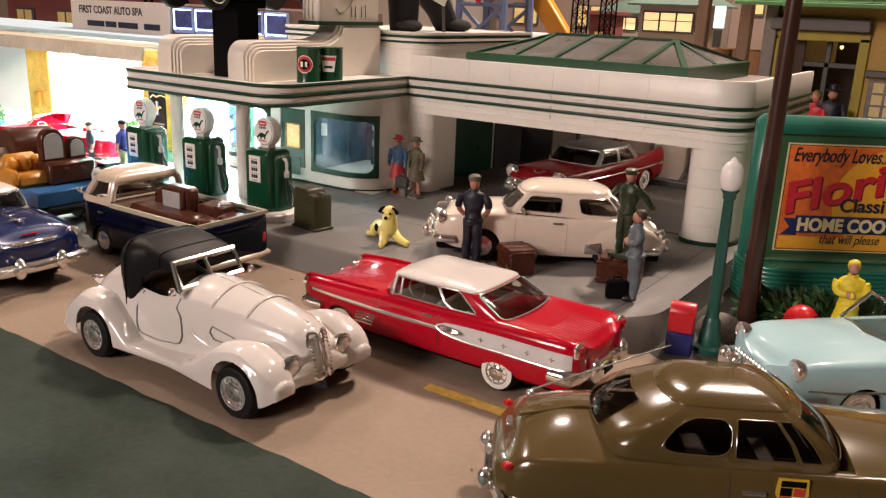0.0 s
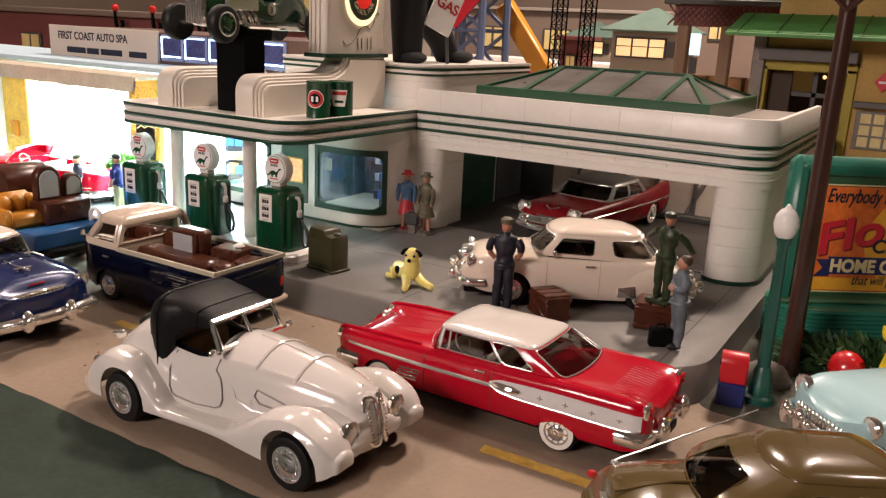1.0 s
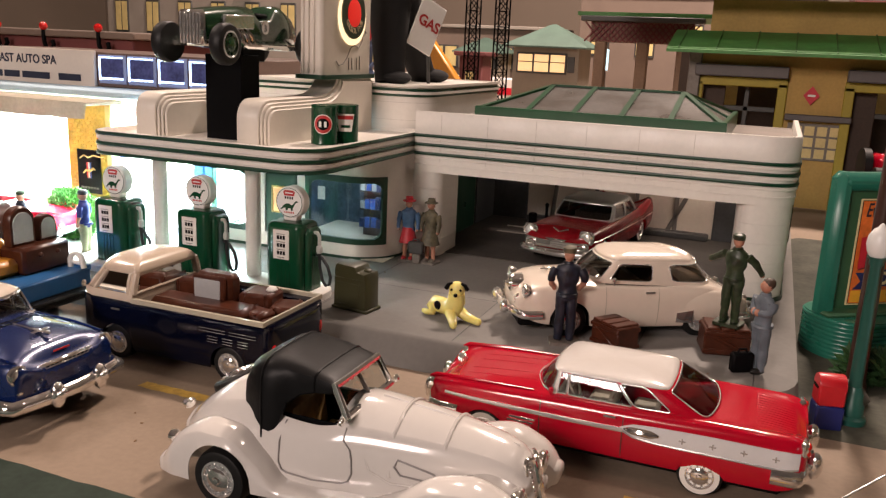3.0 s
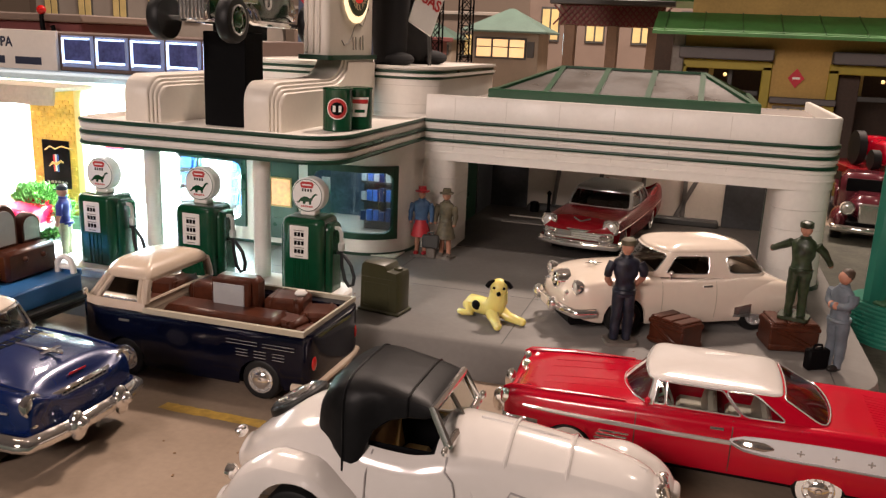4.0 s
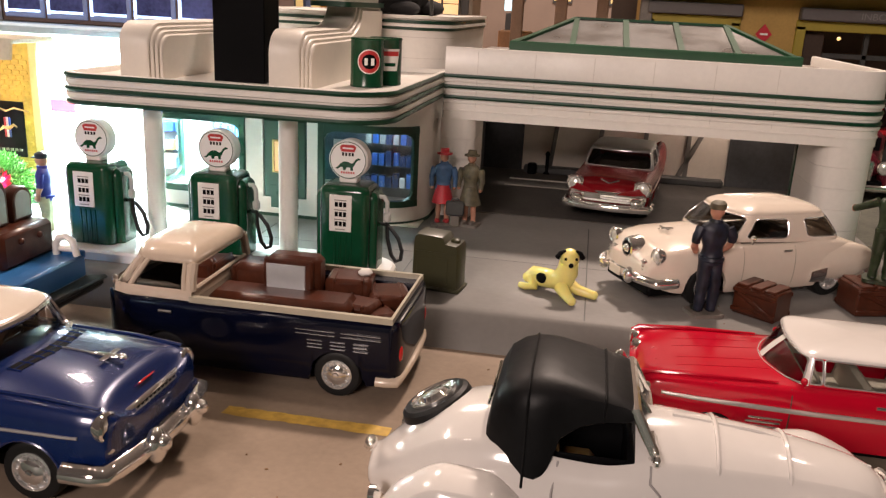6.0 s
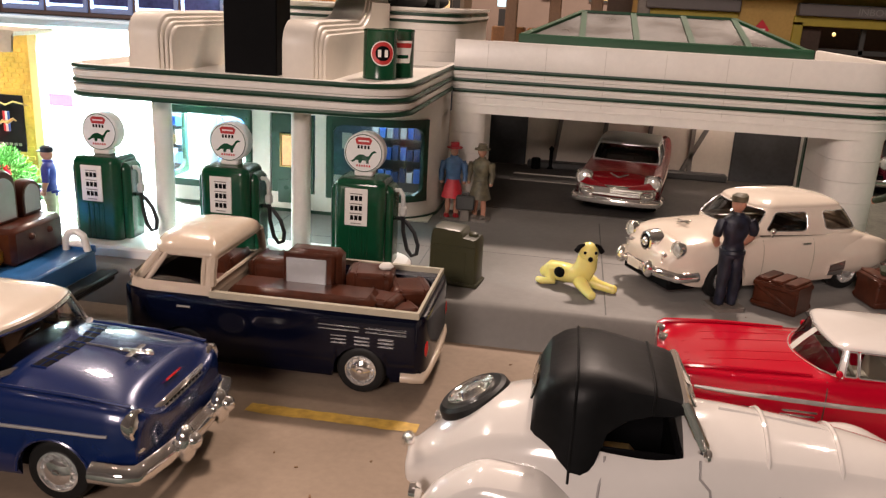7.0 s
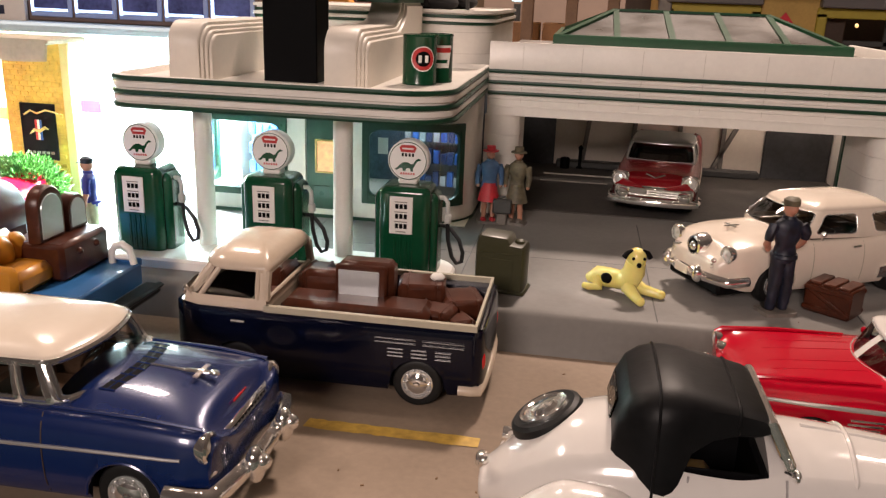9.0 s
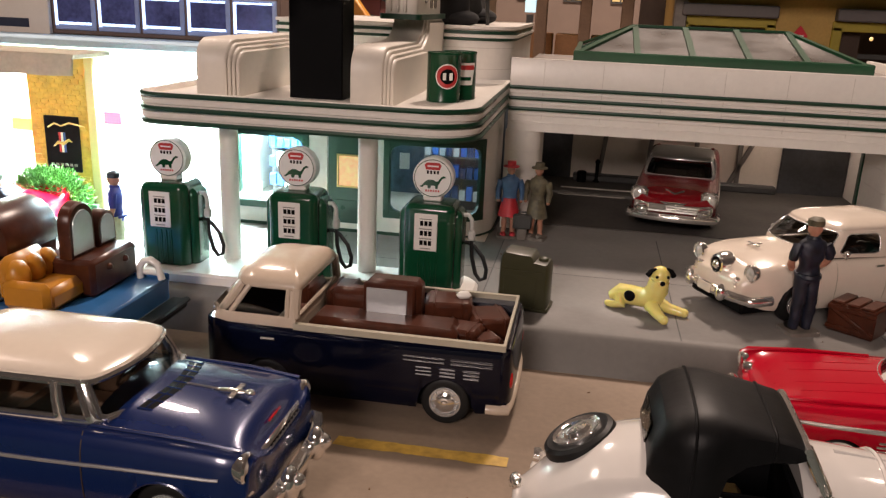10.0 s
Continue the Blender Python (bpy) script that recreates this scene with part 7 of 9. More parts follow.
# ---- pump island, crates, figures and small things on the forecourt ----
def pump_island():
    isl = thing("pump_island", -40.3, 32.8, 1.36, 0, "low white kerbed island under the petrol pumps", "pump island")
    part("slab", Geo().prism(rounded(-8.2, -1.75, 7.6, 1.55, 1.3, 7), 0, 0.42, 0.1), WHITE, isl)


pump_island()
BLUE_CLOTH, RED_CLOTH = paint("blue_jacket_paint", (0.05, 0.11, 0.22)), paint("red_skirt_paint", (0.45, 0.02, 0.03))
OLIVE_CLOTH, NAVY_CLOTH = material("olive_coat_paint", (0.10, 0.085, 0.05), 0.6, vary=0.5, grain=0.4, bump=0.02), material("navy_cloth_paint", (0.008, 0.010, 0.021), 0.5, vary=0.75, grain=0.35, bump=0.02)
ARMY, GREY_SUIT = material("army_green_paint", (0.022, 0.036, 0.015), 0.4, vary=0.6, grain=0.5, bump=0.02), paint("grey_suit_paint", (0.115, 0.14, 0.165))
KHAKI, STONE = paint("khaki_paint", (0.45, 0.42, 0.25)), paint("stone_base_paint", (0.16, 0.14, 0.12))
YELLOW_COAT = paint("yellow_raincoat_paint", (0.72, 0.55, 0.02))
BLUE_SHIRT = paint("blue_shirt_paint", (0.02, 0.025, 0.22))
figure(-32.4, 42.2, 1.36, 10, 3.9, [BLUE_CLOTH, RED_CLOTH, SKIN, RED_CLOTH, RED_CLOTH, STONE], "painted miniature woman in blue jacket, red skirt and hat", "down", True, True, "brim")
figure(-31.0, 42.3, 1.36, -10, 3.9, [OLIVE_CLOTH, OLIVE_CLOTH, SKIN, STONE, OLIVE_CLOTH, STONE], "painted miniature man in olive coat and hat with a bag", "down", True, True, "brim", 0.6)
figure(-20.3, 32.45, 1.36, 200, 4.5, [NAVY_CLOTH, NAVY_CLOTH, SKIN, SHOE, OLIVE_CLOTH, STONE], "painted miniature man in dark navy uniform beside the car", "hips", False, True, "cap")
figure(-13.5, 34.8, 2.66, 165, 4.15, [ARMY, ARMY, SKIN, SHOE, ARMY, ARMY], "green painted miniature soldier with spread arms on a crate", "wide", False, True, "cap")
figure(-12.15, 32.75, 1.36, -55, 4.15, [GREY_SUIT, GREY_SUIT, SKIN, SHOE, DARK_SEAT, GREY_SUIT], "painted miniature man in grey suit with folded arms", "folded", False, False)
figure(-15.3, 84.0, 0, -20, 7.3, [RED_CLOTH, RED_CLOTH, SKIN, SHOE, BRASS, STONE], "painted miniature figure in red clothes before the depot door", "down", True, True, None)
figure(-13.9, 84.0, 0, 10, 7.8, [NAVY_CLOTH, NAVY_CLOTH, SKIN, SHOE, NAVY_CLOTH, STONE], "painted miniature figure in black coat before the depot door", "down", True, True, "brim")
figure(-48.6, 33.0, 1.36, -70, 4.0, [BLUE_SHIRT, KHAKI, SKIN, KHAKI, NAVY_CLOTH, KHAKI], "painted miniature man in blue shirt and khaki trousers", "down", False, False, "cap")
figure(-56.2, 35.4, 0.0, -20, 4.2, [NAVY_CLOTH, NAVY_CLOTH, SKIN, SHOE, ARMY, NAVY_CLOTH], "painted miniature man in dark clothes by the red car", "down", False, True, "cap")
figure(-4.0, 35.6, 0.2, 15, 4.1, [YELLOW_COAT, YELLOW_COAT, SKIN, SHOE, YELLOW_COAT, YELLOW_COAT], "painted miniature woman in a yellow hooded raincoat", "folded", True, False)
crate(-18.12, 33.0, -38, (1.75, 1.25, 1.2), "dark brown slatted crate on the forecourt")
crate(-13.6, 34.9, 14, (2.0, 1.5, 1.22), "dark brown braced crate under the soldier")
jerry_can(-30.72, 32.35, -8)
toy_dog(-26.0, 33.0, -28)
bag = thing("suitcase", -12.75, 32.55, 1.36, 30, "small black suitcase at the man's feet", "suitcase")
part("case", Geo().box((0, 0, 0.45), (0.95, 0.4, 0.85), 0.08), BLACK, bag)
part("handle", Geo().tube([(-0.2, 0, 0.86), (-0.15, 0, 1.02), (0.15, 0, 1.02), (0.2, 0, 0.86)], 0.05, 6), BLACK, bag)
bag = thing("suitcase", -31.65, 41.7, 1.36, 5, "dark grey suitcase held between the two figures", "suitcase")
part("case", Geo().box((0, 0, 1.0), (0.95, 0.35, 0.75), 0.08), DARK_PANEL, bag)
part("handle", Geo().tube([(-0.2, 0, 1.36), (-0.15, 0, 1.5), (0.15, 0, 1.5), (0.2, 0, 1.36)], 0.05, 6), DARK_PANEL, bag)
part("foot", Geo().box((0, 0.1, 0.31), (0.5, 0.2, 0.62), 0.05), STONE, bag)


def luggage():
    m = thing("mirror_chest", -34.75, 26.7, 2.0, 0, "brown moulded chest with a pale mirror in the pickup bed", "dressing chest")
    part("chest", Geo().box((0.05, 0.1, 0.98), (1.9, 0.85, 1.96), 0.18), BROWN_WOOD, m)
    part("frame", Geo().box((-0.05, -0.38, 1.28), (1.75, 0.18, 1.25), 0.1), BROWN_WOOD, m)
    part("mirror", Geo().box((-0.12, -0.47, 1.26), (1.38, 0.06, 0.92), 0.03), MIRROR_PAPER, m, "pale foil mirror")
    s = thing("settee", -36.0, 25.9, 2.0, 0, "brown moulded settee lying in the pickup bed", "settee")
    part("seat", Geo().box((1.2, 0, 0.45), (4.9, 1.5, 0.86), 0.24), BROWN_WOOD, s)
    part("back", Geo().box((0.2, 1.2, 0.72), (2.4, 0.7, 1.36), 0.2), BROWN_WOOD, s)
    for x, y, z, w, d, h, yaw, name in ((-33.0, 27.6, 2.0, 1.6, 1.4, 1.15, 8, "trunk"), (-32.4, 26.3, 2.0, 1.5, 1.1, 0.72, -12, "suitcase"), (-31.6, 27.5, 2.0, 1.4, 1.5, 0.78, 20, "suitcase"), (-31.5, 26.1, 2.0, 1.0, 0.9, 0.5, 35, "suitcase"), (-36.7, 27.6, 2.0, 1.0, 1.5, 1.25, 0, "trunk")):
        t = thing(name, x, y, z, yaw, "brown moulded luggage piece packed in the pickup bed", "luggage", "luggage in the pickup")
        part("case", Geo().box((0, 0, h / 2), (w, d, h), 0.14), BROWN_WOOD, t)
        for k in (-0.3, 0.3):
            part("strap", Geo().box((w * k, 0, h / 2), (0.1, d * 1.03, h * 1.03), 0.03), BROWN_WOOD, t)
    w = thing("white_bundle", -32.5, 27.7, 3.1, 20, "small white bundle on the luggage", "bundle")
    part("bundle", Geo().box((0, 0, 0.13), (0.5, 0.4, 0.27), 0.12), WHITE, w)


luggage()


def furniture_truck():
    t = thing("toy_truck", -50.6, 26.4, 0, 0, "blue toy flatbed truck loaded with furniture", "toy truck")
    part("bed", Geo().box((0.6, 0, 2.0), (12.2, 4.5, 0.9), 0.08), TRUCK_BLUE, t)
    part("side_board", Geo().box((0.6, 2.2, 2.45), (12.2, 0.2, 0.3), 0.05), TRUCK_BLUE, t)
    part("tail_bumper", Geo().box((6.9, 0.4, 1.35), (0.7, 4.4, 0.45), 0.14), RUBBER, t)
    part("tail_bumper_lip", Geo().box((7.2, 0.4, 1.5), (0.3, 4.5, 0.2), 0.08), RUBBER, t)
    part("chassis", Geo().box((0, 0, 1.4), (12, 2.6, 0.7), 0.1), BLACK, t)
    wheels(t, [(4.2, -2.1, -1), (-3.5, -2.1, -1), (4.2, 2.1, 1), (-3.5, 2.1, 1)], 0.95, 0.7, RUBBER, DULL_METAL)
    d = thing("dressing_table", -46.4, 27.2, 2.45, 0, "dark brown moulded dressing table with two arched mirrors on the truck", "dressing table")
    part("chest", Geo().box((0.15, 0, 0.6), (1.9, 2.5, 1.2), 0.14), BROWN_WOOD, d)
    for y0, w, h, nm in ((-0.62, 1.25, 1.7, "arched_mirror"), (0.68, 0.95, 1.15, "side_mirror")):
        out = [(-w / 2, 0)] + [(w / 2 * math.cos(a) * -1, h - w / 2 + w / 2 * math.sin(a)) for a in (math.pi * i / 12 for i in range(13))] + [(w / 2, 0)]
        ring = lambda x, k: [(x, y0 + a * k, 1.2 + 0.1 * (1 - k) * 5 + b * k) for a, b in out]
        fr = part(nm, Geo().loft([ring(0.05, 1.0), ring(0.38, 1.0), ring(0.44, 0.95)]), BROWN_WOOD, d)
        part("glass", Geo().loft([ring(0.42, 0.80), ring(0.47, 0.78)]), MIRROR_PAPER, fr)
    part("drawer_pull", Geo().ball((0.8, -0.4, 0.8), 0.12, 8, 6).ball((0.8, 0.5, 0.8), 0.12, 8, 6).move(Matrix.Translation((0.3, 0, 0))), BROWN_WOOD, d)
    d.scale = (1.15, 1.15, 1.12)
    r = thing("roll_top_desk", -49.4, 26.8, 2.45, 0, "dark brown roll-top desk on the truck", "desk")
    part("desk", Geo().box((0, 0, 0.75), (2.6, 2.8, 1.5), 0.12), BROWN_WOOD, r)
    part("roll_top", Geo().lathe([(1.15, -1.4), (1.2, -1.3), (1.2, 1.3), (1.15, 1.4)], 24, (0.2, 0, 1.75), "y"), BROWN_WOOD, r)
    s = thing("sofa", -46.6, 25.1, 2.45, 0, "mustard yellow moulded sofa on the truck", "sofa")
    part("seat", Geo().box((0.1, 0, 0.35), (1.6, 1.9, 0.7), 0.2), MUSTARD, s)
    part("back", Geo().box((-0.6, 0, 0.85), (0.6, 1.9, 1.4), 0.28), MUSTARD, s)
    for k in (-0.55, 0.1, 0.7):
        part("cushion", Geo().ball((-0.35, k, 0.95), (0.35, 0.36, 0.5), 12, 8), MUSTARD, s)
    for k in (-1, 1):
        part("arm", Geo().box((0.2, k * 0.95, 0.55), (1.5, 0.35, 0.85), 0.16), MUSTARD, s)
    s.scale = (1.15, 1.2, 1.15)
    a = thing("armchair", -48.6, 25.0, 2.45, 0, "white and brown spotted armchair on the truck", "armchair")
    part("seat", Geo().box((0, 0, 0.4), (1.7, 1.7, 0.8), 0.25), COWHIDE, a)
    part("back", Geo().box((-0.6, 0, 1.0), (0.6, 1.7, 1.7), 0.28), COWHIDE, a)
    w = thing("white_chair", -44.5, 28.3, 2.45, 0, "small white arched chair at the truck's tail", "chair")
    part("arch", Geo().tube([(-0.5, 0, 0), (-0.5, 0, 0.55), (-0.3, 0, 0.85), (0.1, 0, 0.95), (0.45, 0, 0.75), (0.6, 0, 0.2), (0.65, 0, 0)], 0.18, 10), WHITE, w)
    part("seat", Geo().box((0, 0.2, 0.3), (1.0, 0.5, 0.3), 0.1), WHITE, w)
    w.scale = (0.75, 0.8, 0.78)


TRUCK_BLUE = material("bright_blue_plastic", (0.03, 0.14, 0.36), 0.3, vary=0.08, spots=0.08)
MUSTARD = material("mustard_plastic", (0.50, 0.21, 0.018), 0.35, vary=0.08)
COWHIDE = material("spotted_white_plastic", (0.6, 0.55, 0.45), 0.4, vary=0.5, grain=1.4)
furniture_truck()


# ---- canopy toy: green racing car on the black pylon ----
def racer():
    r = thing("toy_racing_car", -40.1, 36.4, 12.7, -88, "dark green vintage toy racing car mounted on the pylon", "toy car")
    rings = []
    keys = ((-5.4, 0.2, 1.2, 1.6), (-4.9, 0.55, 1.0, 2.1), (-4.0, 0.85, 0.85, 2.75), (-2.8, 1.05, 0.78, 3.2), (-2.0, 1.1, 0.75, 3.1), (-1.5, 1.1, 0.75, 2.5), (-0.2, 1.1, 0.75, 2.55), (0.2, 1.08, 0.75, 3.0), (1.6, 1.0, 0.78, 2.95), (3.2, 0.88, 0.8, 2.8), (4.2, 0.8, 0.85, 2.65))
    for x, w, z0, z1 in keys:
        zc, hh = (z0 + z1) / 2, (z1 - z0) / 2
        rings.append([(x, w * math.copysign(abs(math.cos(a)) ** 0.7, math.cos(a)), zc + hh * math.copysign(abs(math.sin(a)) ** 0.7, math.sin(a))) for a in (2 * math.pi * i / 24 for i in range(24))])
    part("body", Geo().loft(rings), RACING_GREEN, r, "", 50)
    gr = part("grille", Geo().box((4.3, 0, 1.75), (0.3, 1.55, 1.75), 0.3), CHROME, r)
    for i in range(7):
        part("bar", Geo().box((4.47, -0.57 + i * 0.19, 1.75), (0.08, 0.08, 1.55), 0.03), RIM, gr)
    wheels(r, [(4.0, -2.0, -1), (-4.2, -2.0, -1), (4.0, 2.0, 1), (-4.2, 2.0, 1)], 1.02, 0.6, RUBBER, RACING_GREEN, None)
    for x in (4.0, -4.2):
        part("axle", Geo().tube([(x, -1.7, 1.0), (x, 1.7, 1.0)], 0.12, 8), CHROME, r)
        for sd in (1, -1):
            part("wheel_ring", Geo().tube([(x + 0.62 * math.cos(a), sd * 2.03, 1.02 + 0.62 * math.sin(a)) for a in (2 * math.pi * i / 24 for i in range(25))], 0.05, 6), SILVER_TRIM, r)
    for sd in (1, -1):
        vent = part("engine_side", Geo().box((1.75, sd * 0.99, 2.15), (2.5, 0.2, 0.75), 0.08, (0, 2, -sd * 4)), RIM, r, "chrome ribbed engine cover")
        for i in range(12):
            part("rib", Geo().box((0.65 + i * 0.2, sd * (1.12 - i * 0.011), 2.15), (0.06, 0.06, 0.68), 0.02), CHROME, vent)
        part("exhaust", Geo().tube([(3.0, sd * 1.0, 1.5), (2.3, sd * 1.2, 1.2), (1.5, sd * 1.28, 0.95), (-3.4, sd * 1.3, 0.9)], 0.16, 8), CHROME, r)
        for i in range(4):
            part("manifold", Geo().tube([(1.0 + i * 0.5, sd * 0.98, 1.75), (0.9 + i * 0.5, sd * 1.22, 1.5), (0.7 + i * 0.5, sd * 1.28, 1.05)], 0.1, 6), CHROME, r)
        part("roundel", Geo().lathe([(0.36, -0.03), (0.36, 0.03), (0.02, 0.035)], 20, (0, 0, 0), "y").move(Matrix.Translation((-0.6, sd * 1.1, 1.95)) @ Matrix.Diagonal((1, sd, 1, 1))), SILVER_TRIM, r)
    m = Matrix.Translation((-0.42, 1.16, 1.75)) @ Euler((radians(90), 0, radians(180))).to_matrix().to_4x4()
    lettering("race_number", "3", 0.52, m, BLACK, r)
    part("cockpit", Geo().box((-0.9, 0, 2.55), (1.2, 1.5, 0.3), 0.1), BLACK, r)
    part("aero_screen", Geo().add([(0.1, -0.6, 2.95), (0.1, 0.6, 2.95), (-0.15, 0.5, 3.5), (-0.15, -0.5, 3.5)], [(0, 1, 2, 3)]), GLASS, r)
    part("mount", Geo().box((0.2, 0, 0.5), (2.2, 1.8, 0.75), 0.05), BLACK, r)


RACING_GREEN = material("racing_green_paint", (0.008, 0.045, 0.018), 0.2, vary=0.1, coat=0.7)
racer()

# a black statue with a price flag on the roof, one plain mesh
g = Geo()
g.tube([(-36.8, 48.2, 11.7), (-37.0, 48.4, 14.0), (-37.4, 49.2, 17.0)], [1.0, 1.15, 1.5], 14)
g.tube([(-36.6, 53.6, 11.7), (-36.8, 52.6, 13.2), (-37.2, 50.8, 15.4), (-37.4, 49.8, 18.0)], [0.9, 1.0, 1.4, 1.8], 14)
g.ball((-36.0, 53.8, 12.05), (1.1, 1.3, 0.5), 12, 8).ball((-36.2, 48.0, 12.0), (1.0, 1.0, 0.45), 12, 8)
g.ball((-37.5, 49.4, 18.6), (1.8, 1.9, 2.2), 16, 10)
tagged(part("statue", g, material("black_plush", (0.008, 0.008, 0.009), 0.9, bump=0.03)), "black statue standing on the station roof", "statue")
fl = thing("price_flag", -35.2, 50.4, 14.2, 62, "white price flag with red lettering held on the roof", "sign")
part("board", Geo().box((0, 0, 1.2), (2.2, 0.12, 3.4), 0.04, (0, 24, 0)), PAPER, fl)
lettering("lettering", "GAS", 1.0, Matrix.Translation((-0.85, -0.09, 1.45)) @ Euler((radians(90), radians(24), 0)).to_matrix().to_4x4(), CAN_RED, fl, bold=0.02)
part("stick", Geo().tube([(0.4, 0.1, -2.6), (0.2, 0.1, 0.5)], 0.12, 6), DARK_PANEL, fl)


# ---- right of the forecourt: lamp, letter box, billboard, pole, shrubs ----
def street_lamp(x, y):
    s = thing("street_lamp", x, y, 0.16, 0, "green toy street lamp with white acorn globe", "street lamp")
    part("base", Geo().lathe([(0.6, 0), (0.6, 0.22), (0.46, 0.32), (0.46, 0.7), (0.38, 0.85), (0.36, 1.3), (0.28, 1.5)], 20), LAMP_GREEN, s)
    part("post", Geo().lathe([(0.26, 1.4), (0.2, 6.4), (0.26, 6.5), (0.26, 6.65), (0.36, 6.8)], 16), LAMP_GREEN, s)
    part("globe", Geo().lathe([(0.26, 6.75), (0.40, 6.98), (0.47, 7.3), (0.42, 7.62), (0.27, 7.86), (0.14, 7.94), (0.08, 8.06), (0.02, 8.1)], 14), GLOBE, s, "white plastic acorn globe")


LAMP_GREEN = material("bottle_green_plastic", (0.012, 0.085, 0.065), 0.35, vary=0.12)
TEAL = material("teal_green_plastic", (0.02, 0.16, 0.11), 0.32, vary=0.1, spots=0.08)
street_lamp(-8.45, 32.35)
mb = thing("letter_box", -9.4, 31.5, 0.1, 12, "red and blue toy letter box beside the kerb", "letter box")
part("lower", Geo().box((0, 0, 0.5), (1.05, 0.95, 1.0), 0.07), material("letter_box_blue", (0.012, 0.02, 0.14), 0.35), mb, "dark blue lower half")
part("upper", Geo().box((0, 0, 1.45), (1.02, 0.92, 0.92), 0.07), material("letter_box_red", (0.5, 0.012, 0.02), 0.35), mb, "red upper half")
part("hood", Geo().lathe([(0.44, -0.5), (0.46, -0.44), (0.46, 0.44), (0.44, 0.5)], 20, (0, 0, 1.75), "x"), bpy.data.materials["letter_box_red"], mb)
part("slot", Geo().box((-0.52, 0, 1.7), (0.05, 0.55, 0.1)), BLACK, mb)


def billboard():
    b = thing("billboard", -8.45, 41.4, 0.16, 35, "teal framed roadside billboard with an orange poster", "billboard")
    base = rounded(-1.5, -1.9, 16, 1.9, 1.6, 7)
    part("plinth", Geo().prism(base, 0, 2.0), TEAL, b)
    for i in range(9):
        z = 0.2 + i * 0.21
        part("rib", Geo().sweep([(x, y, z) for x, y in base], [(-0.03, -0.08), (0.08, -0.05), (0.1, 0), (0.08, 0.05), (-0.03, 0.08)], True), TEAL, b)
    part("backboard", Geo().box((7.3, 0.2, 5.1), (16.6, 0.5, 6.6), 0.05), POSTER_GREEN, b)
    part("post", Geo().box((-1.15, 0, 5.4), (0.9, 1.0, 7.2), 0.3), TEAL, b)
    part("top_rail", Geo().box((7.0, -0.05, 8.55), (17.0, 1.1, 0.85), 0.35), TEAL, b)
    part("ledge", Geo().box((7.0, -0.3, 2.1), (17.0, 1.2, 0.25), 0.1), POSTER_GREEN, b)
    part("poster_border", Geo().box((6.6, -0.1, 5.05), (13.2, 0.06, 5.3)), POSTER_CREAM, b)
    part("poster_edge", Geo().box((6.6, -0.12, 5.05), (13.06, 0.06, 5.16)), BLACK, b)
    part("poster", Geo().box((6.6, -0.14, 5.05), (13.0, 0.06, 5.1)), POSTER_ORANGE, b, "orange and yellow printed poster")
    part("poster_foot", Geo().box((6.6, -0.165, 2.84), (12.9, 0.02, 0.6)), POSTER_SUN, b)
    sun = [(5.7 + 3.2 * math.cos(a), 5.0 + 2.6 * math.sin(a)) for a in (2 * math.pi * i / 40 for i in range(40))]
    sun = [(x, max(2.6, min(7.55, z))) for x, z in sun]
    part("sun_disc", Geo().loft([[(x, -0.165, z) for x, z in sun], [(x, -0.185, z) for x, z in sun]]), POSTER_SUN, b)
    ft = Euler((radians(90), 0, 0)).to_matrix().to_4x4()
    up = Euler((radians(90), radians(-17), 0)).to_matrix().to_4x4()

    def words(text, size, x0, x1, z, ink, m=ft, y=-0.2, slant=0.0, bold=0.0):
        ob = lettering("lettering", text, size, Matrix.Translation((x0, y, z)) @ m, ink, b, 1.0, 0.01, slant, bold)
        xs = [v.co.x for v in ob.data.vertices]
        lo, k = min(xs), (x1 - x0) * K / (max(xs) - min(xs))
        for v in ob.data.vertices:
            v.co.x = x0 * K + (v.co.x - lo) * k

    words("Everybody Loves..", 0.95, 0.32, 4.75, 6.85, POSTER_NAVY, slant=0.25, bold=0.01)
    words("Flori", 2.05, 0.34, 4.95, 4.2, POSTER_SHADE, up, -0.2, 0.3, 0.05)
    words("Flori", 2.05, 0.26, 4.87, 4.27, POSTER_RED, up, -0.225, 0.3, 0.05)
    words("Classi", 0.92, 2.9, 5.05, 4.46, POSTER_NAVY, y=-0.24, bold=0.02)
    rib = [(0.2, 3.2), (0.62, 3.62), (0.25, 4.05), (1.0, 4.05), (1.0, 3.2)]
    part("ribbon", Geo().box((6.9, -0.2, 3.77), (12.1, 0.04, 0.86)).loft([[(x, -0.17, z) for x, z in rib], [(x, -0.19, z) for x, z in rib]]), POSTER_BLUE, b)
    words("HOME COO", 0.86, 0.97, 5.3, 3.47, POSTER_CREAM, y=-0.235, bold=0.035)
    words("that will please", 0.66, 2.2, 5.15, 2.83, POSTER_NAVY, y=-0.2, slant=0.3)


POSTER_GREEN = material("dark_green_board", (0.03, 0.10, 0.045), 0.5, vary=0.15)
POSTER_CREAM = material("poster_cream", (0.78, 0.66, 0.36), 0.5, vary=0.05)
POSTER_ORANGE = material("poster_orange", (0.72, 0.16, 0.025), 0.45, vary=0.35, grain=5)
POSTER_SUN = material("poster_yellow", (0.80, 0.40, 0.03), 0.45, vary=0.15, grain=4)
POSTER_NAVY = material("poster_navy_ink", (0.012, 0.014, 0.035), 0.5)
POSTER_BLUE = material("poster_blue_ink", (0.012, 0.018, 0.10), 0.45)
POSTER_RED = material("poster_red_ink", (0.55, 0.012, 0.03), 0.45)
POSTER_SHADE = material("poster_dark_red_ink", (0.16, 0.008, 0.012), 0.45)
billboard()
